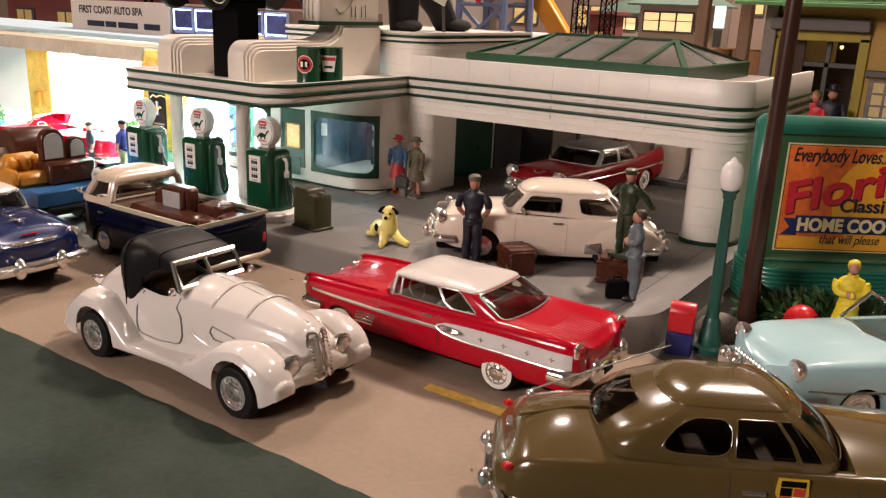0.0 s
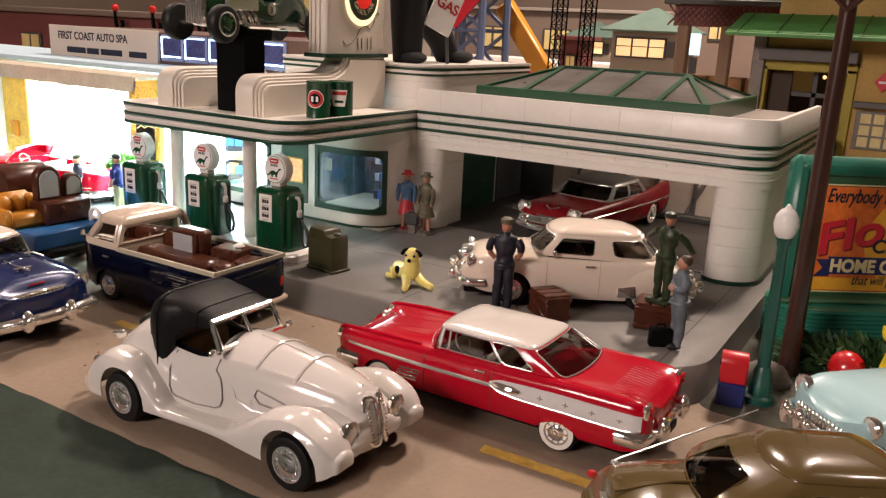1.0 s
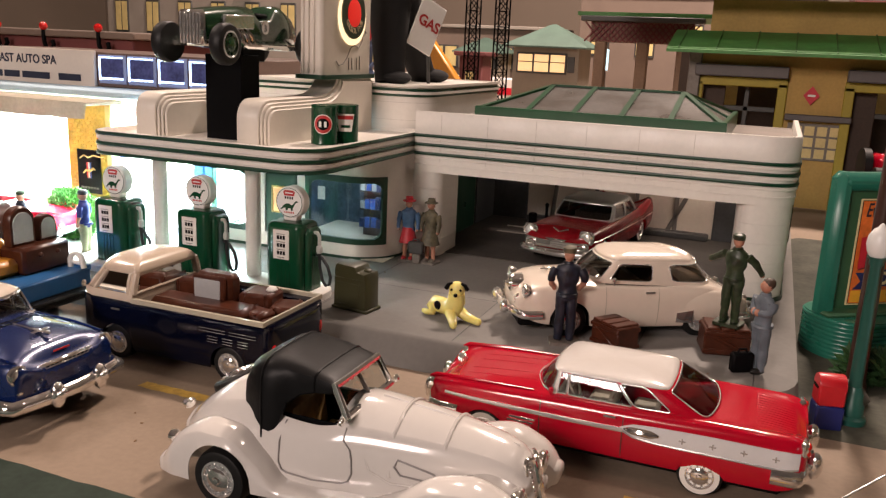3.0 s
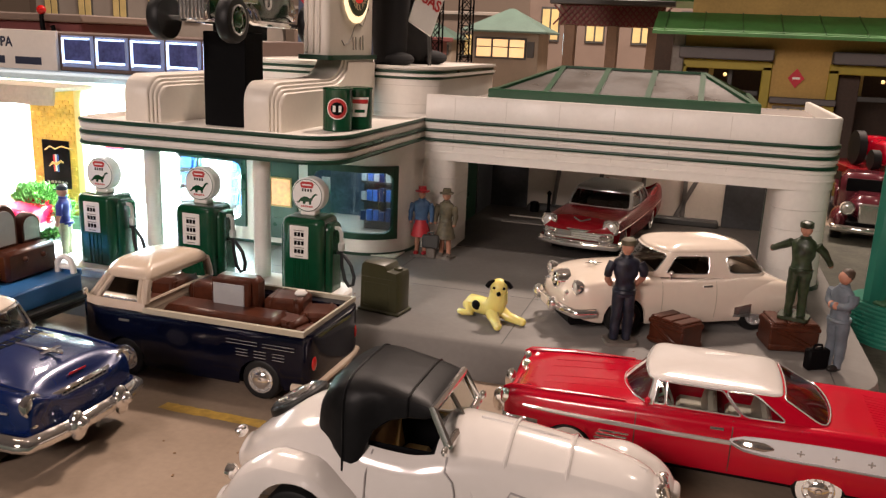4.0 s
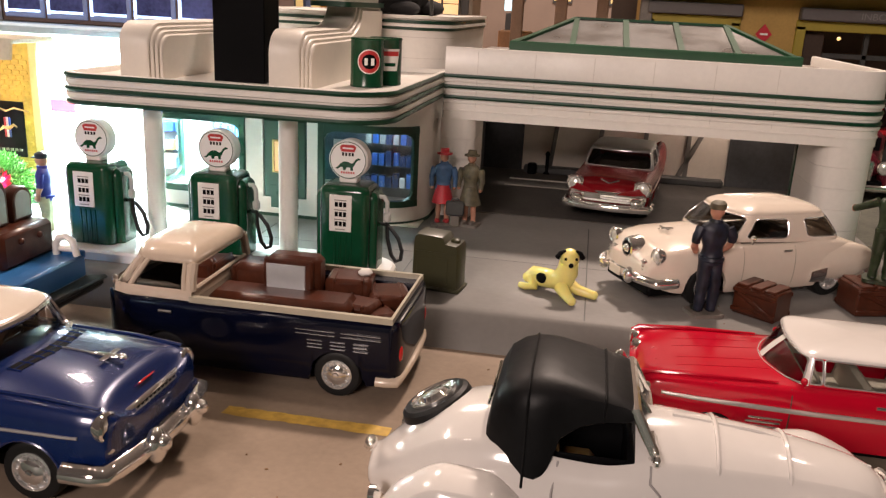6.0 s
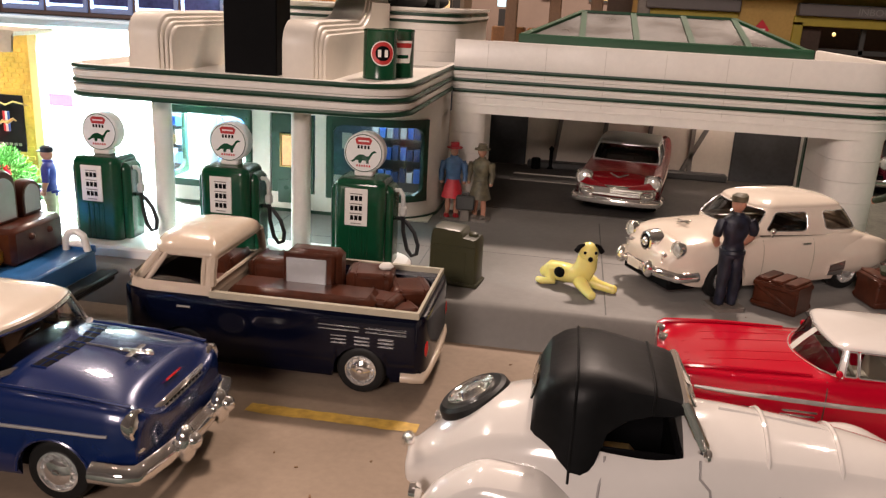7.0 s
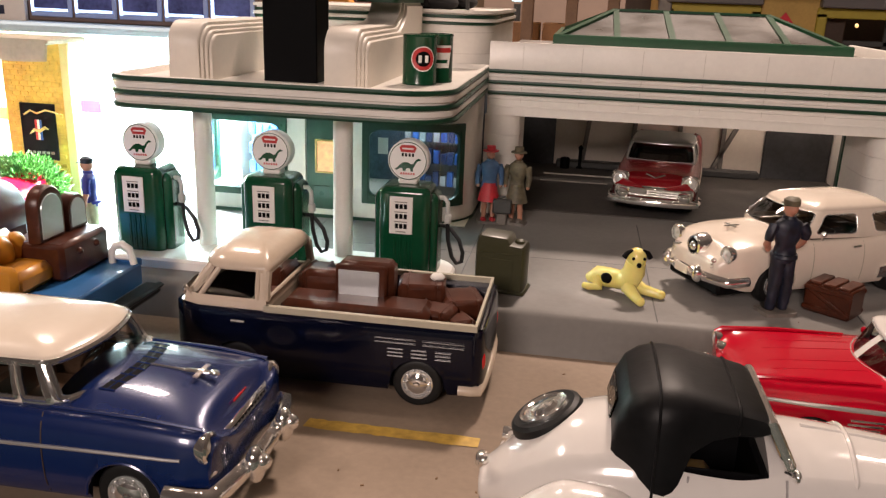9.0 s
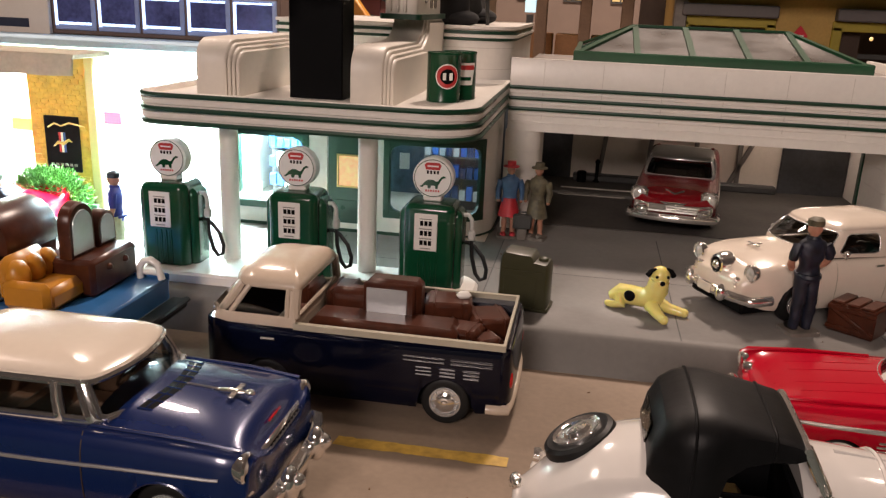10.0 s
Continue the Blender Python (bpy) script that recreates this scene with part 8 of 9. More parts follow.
pole = thing("telegraph_pole", -8.0, 36.2, 0.16, 0, "dark brown toy telegraph pole with cross arm", "telegraph pole")
part("shaft", Geo().lathe([(0.52, 0), (0.44, 0.4), (0.40, 1.0), (0.30, 18.9)], 16), POLE_BROWN := material("dark_brown_plastic", (0.045, 0.018, 0.012), 0.3, vary=0.15, coat=0.2), pole)
part("cross_arm", Geo().box((0, -0.3, 16.9), (5.2, 0.35, 0.5), 0.06), POLE_BROWN, pole)
for s in (1, -1):
    part("brace", Geo().tube([(s * 1.4, -0.35, 16.7), (0, -0.3, 15.3)], 0.12, 6), POLE_BROWN, pole)
    for k in (0.9, 1.7, 2.4):
        part("insulator", Geo().lathe([(0.16, 0), (0.2, 0.2), (0.12, 0.3), (0.15, 0.45), (0.02, 0.5)], 10, (s * k, -0.3, 17.15)), CHROME, pole)
ball = thing("red_ball", -5.75, 36.4, 0.16, 0, "glossy red ball on the scenic ground", "ball")
part("ball", Geo().ball((0, 0, 0.75), 0.75, 24, 14), material("red_gloss_plastic", (0.55, 0.01, 0.015), 0.25, coat=0.5), ball)
part("band", Geo().tube([(0.76 * math.cos(a), 0.76 * math.sin(a), 0.75) for a in (2 * math.pi * i / 24 for i in range(25))], 0.02, 5), CAN_RED, ball)
rock = thing("rock", -8.6, 34.4, 0.1, 0, "grey-brown plaster rock at the pole's foot", "rock")
g = Geo().ball((0, 0, 0.3), (1.0, 0.8, 0.75), 18, 10)
g.v = [(x * (1 + 0.2 * noise.noise((x * 2, y * 2, z * 2))), y * (1 + 0.2 * noise.noise((x * 2 + 5, y * 2, z * 2))), z) for x, y, z in g.v]
part("stone", g, material("plaster_rock", (0.16, 0.14, 0.12), 0.85, vary=0.3, grain=1.0, bump=0.05), rock)


def leaves(name, centre, size, count, length, mat, label, category, seed, flat=0.0):
    """A clump of many small pointed leaves."""
    rr = random.Random(seed)
    g = Geo()
    for _ in range(count):
        while True:
            p = Vector((rr.uniform(-1, 1), rr.uniform(-1, 1), rr.uniform(-0.9, 1)))
            if 0.25 < p.length < 1 + 0.25 * noise.noise(p * 2.3):
                break
        c = Vector((centre[0] + p.x * size[0], centre[1] + p.y * size[1], max(0.1, centre[2] + p.z * size[2])))
        d = (p.normalized() + Vector((rr.uniform(-0.8, 0.8), rr.uniform(-0.8, 0.8), rr.uniform(-0.4, 0.9)))).normalized()
        s = d.cross(Vector((rr.uniform(-1, 1), rr.uniform(-1, 1), rr.uniform(-1, 1)))).normalized()
        l, w = length * rr.uniform(0.6, 1.2), length * 0.22
        n = d.cross(s) * (0.12 * l)
        g.add([c, c + d * l * 0.5 + s * w + n, c + d * l, c + d * l * 0.5 - s * w + n], [(0, 1, 2), (0, 2, 3)])
    ob = part(name, g, mat)
    return tagged(ob, label, category, "", "stuff")


LEAF = material("dark_fern_green", (0.025, 0.07, 0.02), 0.5, vary=0.5, grain=1.0)
LEAF_BRIGHT = material("bright_shrub_green", (0.07, 0.20, 0.03), 0.6, vary=0.5, grain=0.8)
leaves("shrubs", (-3.5, 37.4, 0.7), (5.0, 1.1, 1.0), 2600, 0.7, LEAF, "dark green plastic fern bed under the billboard", "shrubs", 3)
leaves("shrub", (-56.6, 39.6, 1.7), (2.1, 1.6, 1.9), 9000, 0.30, LEAF_BRIGHT, "bright green foam shrub by the yellow wall", "shrub", 5)
leaves("shrub", (-75.5, 37.0, 2.0), (2.6, 1.6, 2.2), 3000, 0.3, LEAF_BRIGHT, "bright green foam shrub by the showroom", "shrub", 6)


# ---- the car wash and showroom on the left ----
def showroom():
    s = thing("showroom", -65, 42, 0, 0, "brightly lit white showroom with yellow brick wing wall and awning", "showroom")

    def piece(name, geo, mat, parent=s, label="", angle=38):
        return part(name, geo.move(Matrix.Translation((65, -42, 0))), mat, parent, label, angle)

    piece("back_wall", Geo().box((-80, 51.5, 4.9), (66, 0.4, 9.8)), WHITE_WALL)
    piece("floor_slab", Geo().box((-81.5, 40.5, 0.15), (64, 22, 0.3), 0.05), WHITE_WALL)
    piece("side_wall", Geo().box((-50.0, 49.0, 4.9), (3.6, 4.6, 9.8), 0.05), WHITE_WALL)
    for i in range(7):
        piece("wall_line", Geo().box((-50.0, 46.68, 1.6 + i * 0.9), (3.4, 0.03, 0.04)), GROOVE)
    piece("roof", Geo().box((-80.5, 47.5, 9.95), (66, 11, 0.35), 0.05), ROOF_BLUE)
    aw = piece("awning", Geo().box((-82, 40.6, 9.5), (56.0, 3.2, 0.25), 0.05), AWNING)
    edge = []
    for i in range(60):
        x = -109.5 + i * (55.4 / 59)
        edge.append((x, 38.95 + 0.05 * noise.noise((x, 0, 3)), 9.62))
    low = [(x, y - 0.15, 8.55 + 0.10 * noise.noise((x * 0.8, 2, 5))) for x, y, z in edge]
    piece("valance", Geo().loft([edge, low, [(x, y + 0.12, z) for x, y, z in low], [(x, y + 0.2, z) for x, y, z in edge]], closed=False, caps=False), AWNING, aw, "plain beige cloth valance")
    wing = piece("wing_wall", Geo().box((-57.45, 42.6, 4.8), (3.5, 0.5, 9.2)), YELLOW_WALL, s, "yellow brick wing wall")
    piece("corner_trim", Geo().box((-55.4, 42.6, 4.8), (0.6, 0.7, 9.2), 0.08), YELLOW_TRIM, wing)
    piece("base_trim", Geo().box((-57.4, 42.2, 0.6), (4.0, 0.3, 1.2), 0.05), POSTER_GREEN, wing)
    rr = random.Random(2)
    for r in range(26):
        for c in range(7):
            x = -58.93 + c * 0.48 + (0.24 if r % 2 else 0)
            if x > -55.85 or (2.8 < 1.45 + r * 0.28 < 6.1 and -58.4 < x < -56.2):
                continue
            piece("brick", Geo().box((x, 42.34, 1.45 + r * 0.28), (0.42, 0.06 + rr.uniform(0, 0.03), 0.22), 0.02), YELLOW_WALL, wing)
    post = piece("wall_poster", Geo().box((-57.3, 42.27, 4.45), (2.1, 0.08, 3.1), 0.02), BLACK, wing, "black framed emblem poster")
    for m, dx in ((CAN_RED, -0.14), (PAPER, 0), (CAN_BLUE, 0.14)):
        piece("stripe", Geo().box((-57.3 + dx, 42.22, 4.55), (0.12, 0.03, 1.1)), m, post)
    piece("emblem", Geo().tube([(-57.85, 42.2, 4.3), (-57.55, 42.2, 4.55), (-57.2, 42.2, 4.5), (-56.9, 42.2, 4.7), (-56.7, 42.2, 4.6)], [0.03, 0.09, 0.11, 0.08, 0.03], 6), BRASS, post)
    piece("caption_bar", Geo().tube([(-58.1, 42.21, 5.35), (-57.7, 42.21, 5.6), (-57.3, 42.21, 5.45), (-56.8, 42.21, 5.65), (-55.9, 42.21, 5.5)], 0.05, 5), BRASS, post)
    for k in range(6):
        piece("caption_mark", Geo().box((-58.0 + k * 0.28, 42.22, 3.3), (0.18, 0.03, 0.14)), STONE, post)
    piece("pillar", Geo().box((-72.5, 41.5, 4.8), (3.6, 0.9, 9.4), 0.1), YELLOW_WALL, s, "yellow wall pillar")
    piece("pillar", Geo().box((-86, 41.5, 4.8), (3.6, 0.9, 9.4), 0.1), YELLOW_WALL)
    piece("wall_lamp_box", Geo().box((-72.5, 40.9, 4.0), (0.9, 0.4, 1.4), 0.1), MUSTARD)
    win = piece("mesh_window", Geo().box((-79, 47, 6.0), (7, 0.2, 4.5), 0.05), MESH_GOLD)
    for i in range(9):
        piece("bar", Geo().box((-82 + i * 0.75, 46.85, 6.0), (0.14, 0.12, 4.4)), YELLOW_TRIM, win)
    for c, w, m in (((-63, 51.2, 4.4), 1.6, CAN_BLUE), ((-66, 51.2, 3.8), 2.4, MUSTARD), ((-60, 51.2, 4.6), 1.8, POSTER_RED)):
        piece("wall_picture", Geo().box(c, (w, 0.1, 0.8), 0.03), m)
    piece("counter", Geo().box((-63, 48.5, 1.4), (9, 1.2, 2.2), 0.08), PAPER)
    # rooftop box: name board and lit window strip
    box = piece("roof_cabin", Geo().box((-60.4, 51.9, 11.4), (28.6, 11.0, 2.5), 0.05), CABIN_BROWN)
    board = piece("name_board", Geo().box((-67.3, 46.2, 11.3), (14.4, 0.3, 2.9), 0.04), SIGN_CREAM, s, "cream name board with black lettering")
    ft = Euler((radians(90), 0, 0)).to_matrix().to_4x4()
    lettering("lettering", "FIRST COAST AUTO SPA", 0.92, Matrix.Translation((-73.2 + 65, 46.03 - 42, 11.6)) @ ft, POSTER_NAVY, board, 0.94, 0.01, 0.0, 0.02)
    for x0, w in ((-72.0, 2.6), (-69.2, 1.6), (-67.3, 2.8), (-63.6, 2.2)):
        piece("text_bar", Geo().box((x0 + w / 2, 46.03, 10.7), (w, 0.02, 0.5)), POSTER_NAVY, board)
    for i in range(5):
        x = -58.6 + i * 2.75
        w = piece("strip_window", Geo().box((x, 46.35, 11.45), (2.6, 0.12, 2.1), 0.04), BLUE_FRAME)
        piece("pane", Geo().box((x, 46.28, 11.5), (2.1, 0.06, 1.6)), PANE_DARK, w)
        piece("light_tube", Geo().box((x, 46.24, 10.78), (2.1, 0.06, 0.14)).box((x - 1.12, 46.24, 11.5), (0.16, 0.06, 1.7)).box((x, 46.24, 12.3), (2.1, 0.06, 0.1)), BLUE_GLOW, w)
    return s


WHITE_WALL = material("white_wall_card", (0.78, 0.78, 0.76), 0.6, vary=0.05)
# Blue glow from the strip windows is put into this roof colour.
ROOF_BLUE = material("blue_lit_roof_card", (0.45, 0.60, 0.70), 0.7, vary=0.1)
AWNING = material("beige_awning_cloth", (0.50, 0.45, 0.34), 0.8, vary=0.15, grain=2, bump=0.02)
YELLOW_WALL = material("yellow_brick_paint", (0.62, 0.42, 0.08), 0.6, vary=0.2, grain=1.0)
YELLOW_TRIM = material("pale_yellow_trim", (0.72, 0.62, 0.28), 0.5, vary=0.05)
MESH_GOLD = material("gold_mesh", (0.6, 0.5, 0.25), 0.5, vary=0.5, grain=0.4)
CABIN_BROWN = material("brown_cabin_plastic", (0.12, 0.075, 0.06), 0.5, vary=0.1)
SIGN_CREAM = material("cream_sign_card", (0.60, 0.52, 0.45), 0.6, vary=0.04)
BLUE_FRAME = material("grey_blue_frame", (0.25, 0.30, 0.48), 0.4)
# Pane colour carries the blue light of the tubes beside it.
PANE_DARK = material("blue_lit_pane", (0.08, 0.09, 0.22), 0.12, vary=0.5, grain=1.6, coat=0.6)
BLUE_GLOW = material("blue_white_light_tube", (0.6, 0.7, 1.0), 0.5, glow=3.5, glow_colour=(0.5, 0.68, 1.0))
showroom()
area_lamp("showroom_tube", (-65, 44.0, 9.2), (-65, 43.6, 0), 5.0, 24, (0.84, 0.97, 0.95), 1.5)
area_lamp("showroom_tube", (-51.5, 43.5, 9.3), (-51, 45.5, 0), 5.0, 5, (0.70, 0.95, 1.0), 3.0)
red2 = blue_convertible(-61.6, 36.8, 188, RED_PAINT, "glossy red open toy car in front of the showroom")
red2.location.z = 0.3 * K
blue2 = blue_convertible(-77, 34.5, 185, TRUCK_BLUE, "blue open toy car in front of the showroom")
blue2.location.z = 0.0


# ---- the far side of the layout ----
def yellow_depot():
    d = thing("depot_building", -6, 87, 0, 0, "ochre toy railway depot with green roof and grey awnings", "depot")
    P = lambda name, geo, mat, parent=d, label="": part(name, geo.move(Matrix.Translation((6, -87, 0))), mat, parent, label)
    for x0, x1, z0, z1 in ((-21.0, -20.2, 0, 16), (-12.6, -6.2, 0, 16), (5.0, 30, 0, 16), (-20.2, -12.6, 11.9, 16), (-6.2, 5.0, 11.9, 16)):
        P("wall", Geo().box(((x0 + x1) / 2, 87.4, (z0 + z1) / 2), (x1 - x0, 0.8, z1 - z0)), OCHRE)
    P("side_wall", Geo().box((-20.8, 95, 8), (0.8, 15, 16)), OCHRE)
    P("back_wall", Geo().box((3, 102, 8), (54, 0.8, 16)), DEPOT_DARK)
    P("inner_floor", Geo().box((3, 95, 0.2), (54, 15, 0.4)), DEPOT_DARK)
    P("corner_post", Geo().box((-20.9, 86.8, 8), (1.2, 1.2, 16), 0.1), STONE)
    for x0, x1 in ((-20.4, -12.4), (-6.4, 5.2)):
        for x in (x0, x1):
            P("door_frame", Geo().box((x, 86.9, 6), (0.9, 0.5, 12.1), 0.08), OCHRE_TRIM)
        P("door_frame", Geo().box(((x0 + x1) / 2, 86.9, 12.1), (x1 - x0 + 0.9, 0.5, 0.9), 0.08), OCHRE_TRIM)
        a = P("awning_board", Geo().box(((x0 + x1) / 2, 86.2, 13.15), (x1 - x0 + 0.8, 1.2, 1.15), 0.12), AWNING_GREY)
        P("inner_bench", Geo().box(((x0 + x1) / 2 - 1.0, 96, 2.6), (5.0, 3.0, 4.6), 0.1), DARK_PANEL)
        P("door_post", Geo().box(((x0 + x1) / 2 + 0.7, 88.6, 6.0), (0.5, 0.4, 11.8), 0.06), DARK_PANEL)
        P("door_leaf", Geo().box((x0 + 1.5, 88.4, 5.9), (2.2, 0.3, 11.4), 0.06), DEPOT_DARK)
        P("transom_bar", Geo().box(((x0 + x1) / 2, 88.6, 9.4), (x1 - x0 - 1.0, 0.4, 0.5), 0.05), DARK_PANEL)
        P("ceiling_bulb", Geo().ball(((x0 + x1) / 2 + 0.4, 97, 10.9), 0.2, 10, 6), WARM_BULB)
        P("inner_frame", Geo().box(((x0 + x1) / 2 - 2.4, 101.4, 10.2), (3.2, 0.3, 2.6)), WINDOW_CREAM)
    lettering("lettering", "INBOUND", 0.85, Matrix.Translation((-1.6 + 6, 85.57 - 87, 12.85)) @ Euler((radians(90), 0, 0)).to_matrix().to_4x4(), SILVER_TRIM, d, 1.1)
    P("diamond_sign", Geo().loft([[(-9.7 + a, y, 11.1 + b) for a, b in ((-0.75, 0), (0, -0.92), (0.75, 0), (0, 0.92))] for y in (86.7, 86.95)]), POSTER_RED, d, "red diamond sign")
    P("sign_bar", Geo().box((-9.7, 86.66, 11.1), (0.7, 0.04, 0.2)), PAPER, d)
    w = P("window", Geo().box((-8.9, 86.95, 6.6), (5.2, 0.3, 3.6), 0.05), STONE)
    for i in range(4):
        for j in range(3):
            P("pane", Geo().box((-10.6 + i * 1.15, 86.8, 5.5 + j * 1.1), (0.9, 0.1, 0.9)), WINDOW_CREAM, w)
    P("window_head", Geo().box((-8.9, 86.6, 8.95), (6.0, 0.9, 0.6), 0.08), AWNING_GREY)
    roof = P("roof", Geo().loft([[(x, 81.6, 14.7), (x, 81.6, 15.0), (x, 88.8, 16.95), (x, 88.8, 16.6)] for x in (-23.3, 31)]), ROOF_GREEN)
    for i in range(14):
        P("shingle_course", Geo().box((3.85, 82.1 + i * 0.48, 15.16 + i * 0.133), (54.3, 0.5, 0.10), 0.02, (15.5, 0, 0)), ROOF_GREEN, roof)
    for i in range(15):
        P("roof_seam", Geo().box((-22.2 + i * 3.5, 85.2, 16.12), (0.12, 7.2, 0.1), 0.02, (15.5, 0, 0)), ROOF_GREEN_DARK, roof)
    P("upper_wall", Geo().box((5, 89.2, 18.3), (50, 0.8, 3.6)), OCHRE)
    P("upper_roof", Geo().loft([[(x, 84.5, 20.0), (x, 84.5, 20.4), (x, 96, 23.5), (x, 96, 23.0)] for x in (-34, 31)]), ROOF_GREEN)
    P("gutter", Geo().box((-1.5, 84.3, 20.1), (66, 0.3, 0.35)), SILVER_TRIM)


OCHRE = material("ochre_plaster", (0.42, 0.27, 0.075), 0.7, vary=0.15, grain=4)
OCHRE_TRIM = material("ochre_green_trim", (0.34, 0.27, 0.03), 0.6, vary=0.1)
# Gloom inside the depot doors is put into this brown.
DEPOT_DARK = material("shaded_depot_interior", (0.045, 0.026, 0.017), 0.7, vary=0.3, grain=8)
AWNING_GREY = material("grey_board", (0.11, 0.10, 0.10), 0.6, vary=0.1)
CRATE_ORANGE = material("orange_brown_wood", (0.30, 0.14, 0.05), 0.6, vary=0.25, grain=3)
WARM_BULB = material("warm_bulb", (1, 0.8, 0.5), 0.5, glow=2.0, glow_colour=(1.0, 0.55, 0.2))
WINDOW_CREAM = material("cream_pane", (0.62, 0.5, 0.22), 0.4, vary=0.15)
ROOF_GREEN = material("green_shingle", (0.055, 0.20, 0.045), 0.55, vary=0.25, grain=2, bump=0.02)
ROOF_GREEN_DARK = material("dark_green_seam", (0.025, 0.10, 0.02), 0.55)
yellow_depot()


def signal_hut(x, y, k=1.0, label="grey signal hut with green hipped roof and lit windows"):
    h = thing("signal_hut", x, y, 0, 0, label, "signal hut")
    part("wall", Geo().box((0, 5 * k, 7.8 * k), (12.6 * k, 10 * k, 15.6 * k), 0.1), HUT_GREY, h)
    r0 = [(-8 * k, -2 * k, 15.4 * k), (8 * k, -2 * k, 15.4 * k), (8 * k, 12 * k, 15.4 * k), (-8 * k, 12 * k, 15.4 * k)]
    part("roof", Geo().loft([[(a, b, c - 0.3) for a, b, c in r0], r0, [(-0.4, 4.6 * k, 19.5 * k), (0.4, 4.6 * k, 19.5 * k), (0.4, 5.4 * k, 19.5 * k), (-0.4, 5.4 * k, 19.5 * k)]]), HUT_ROOF, h)
    w = part("window", Geo().box((-0.7 * k, -0.1, 12.3 * k), (9.6 * k, 0.4, 3.8 * k), 0.05), DARK_PANEL, h)
    for i in range(3):
        part("pane", Geo().box((-0.7 * k + (i - 1) * 3.1 * k, -0.34, 12.3 * k), (2.7 * k, 0.1, 3.1 * k)), HUT_PANE, w)
        part("glazing_bar", Geo().box((-0.7 * k + (i - 1) * 3.1 * k, -0.42, 12.5 * k), (2.7 * k, 0.08, 0.15 * k)), DARK_PANEL, w)
    part("side_window", Geo().box((4.9 * k, -0.1, 12.2 * k), (1.3 * k, 0.3, 2.8 * k), 0.05), DARK_PANEL, h)


HUT_GREY = material("warm_grey_board", (0.24, 0.20, 0.155), 0.7, vary=0.1, grain=3)
HUT_ROOF = material("grey_green_roof", (0.075, 0.125, 0.10), 0.6, vary=0.15, grain=3)
HUT_PANE = material("lit_cream_pane", (0.9, 0.7, 0.4), 0.5, vary=0.25, grain=3, glow=0.9, glow_colour=(1.0, 0.62, 0.28))
signal_hut(-53.6, 150)
signal_hut(-86.0, 205, 0.9, "small distant signal hut with green roof")


def timber_canopy():
    c = thing("timber_canopy", -30.6, 112, 0, 0, "brown post canopy with red lattice frieze", "canopy")
    for x in (-5.2, 0.4, 5.6):
        part("post", Geo().box((x, 0, 8), (1.5, 1.5, 16), 0.15), HUT_BROWN, c)
    part("beam", Geo().box((0, 0, 18.9), (16, 2.4, 0.7), 0.1), DARK_PANEL, c)
    fr = part("frieze", Geo().box((0, 0.3, 17.2), (13.6, 0.3, 2.7)), HUT_BROWN, c)
    for i in range(17):
        for s in (1, -1):
            part("lattice", Geo().box((-6.4 + i * 0.8, -0.1, 17.2), (0.2, 0.2, 3.4), 0, (0, s * 42, 0)), LATTICE_RED, fr)
    part("deck", Geo().box((2, 8, 19.5), (21, 18, 0.5)), ROOF_GREEN, c)
    s = thing("crate_stack", -32, 124, 0, 0, "stack of orange-brown wooden crates on the far platform", "crates")
    for i in range(6):
        part("crate_box", Geo().box((-5 + (i % 3) * 5, 0, 2.4 + (i // 3) * 4.6), (4.6, 4, 4.4), 0.15), CRATE_ORANGE, s)
    t = thing("screen", -38.5, 128, 0, 0, "small blue-white lit screen in the far canopy", "screen")
    part("panel", Geo().box((0, 0, 13.5), (1.6, 0.4, 3.2), 0.1), SCREEN_GLOW, t)
    part("stand", Geo().box((0, 0, 5.8), (1.0, 0.8, 11.6)), DARK_PANEL, t)


HUT_BROWN = material("brown_grey_timber", (0.20, 0.125, 0.08), 0.7, vary=0.2, grain=3)
LATTICE_RED = material("red_lattice_paint", (0.16, 0.03, 0.03), 0.6)
SCREEN_GLOW = material("lit_screen", (0.7, 0.9, 1.0), 0.5, glow=1.4, glow_colour=(0.6, 0.9, 1.0))
timber_canopy()


def lattice_tower(name, x, y, w, h, mat, label, step=4.0):
    t = thing(name, x, y, 0, 0, label, "lattice tower")
    for sx in (-1, 1):
        for sy in (-1, 1):
            part("leg", Geo().tube([(sx * w, sy * w, 0), (sx * w * 0.9, sy * w * 0.9, h)], w * 0.14, 6), mat, t)
    z = 0
    while z < h - step:
        for sy in (-1, 1):
            part("cross_brace", Geo().tube([(-w, sy * w, z), (w, sy * w, z + step)], w * 0.08, 5), mat, t)
            part("cross_brace", Geo().tube([(w, sy * w, z), (-w, sy * w, z + step)], w * 0.08, 5), mat, t)
            part("rail", Geo().tube([(-w, sy * w, z + step), (w, sy * w, z + step)], w * 0.08, 5), mat, t)
        z += step
    return t


STEEL_BLUE = material("steel_blue_paint", (0.10, 0.14, 0.25), 0.5, vary=0.1)
tw = lattice_tower("lattice_tower", -72.9, 120, 4.4, 30, STEEL_BLUE, "steel blue toy lattice tower with red diamond sign", 7.0)
part("diamond_sign", Geo().loft([[(a, y, 19 + b) for a, b in ((-4.6, 0), (0, -4.9), (4.6, 0), (0, 4.9))] for y in (-5.4, -5.0)]), POSTER_RED, tw, "red diamond sign")
part("sign_bar", Geo().box((0, -5.5, 19.2), (5.5, 0.1, 1.2)), POSTER_CREAM, tw)
lattice_tower("lattice_mast", -56.6, 118, 0.9, 32, BLACK, "thin black lattice mast", 2.2)
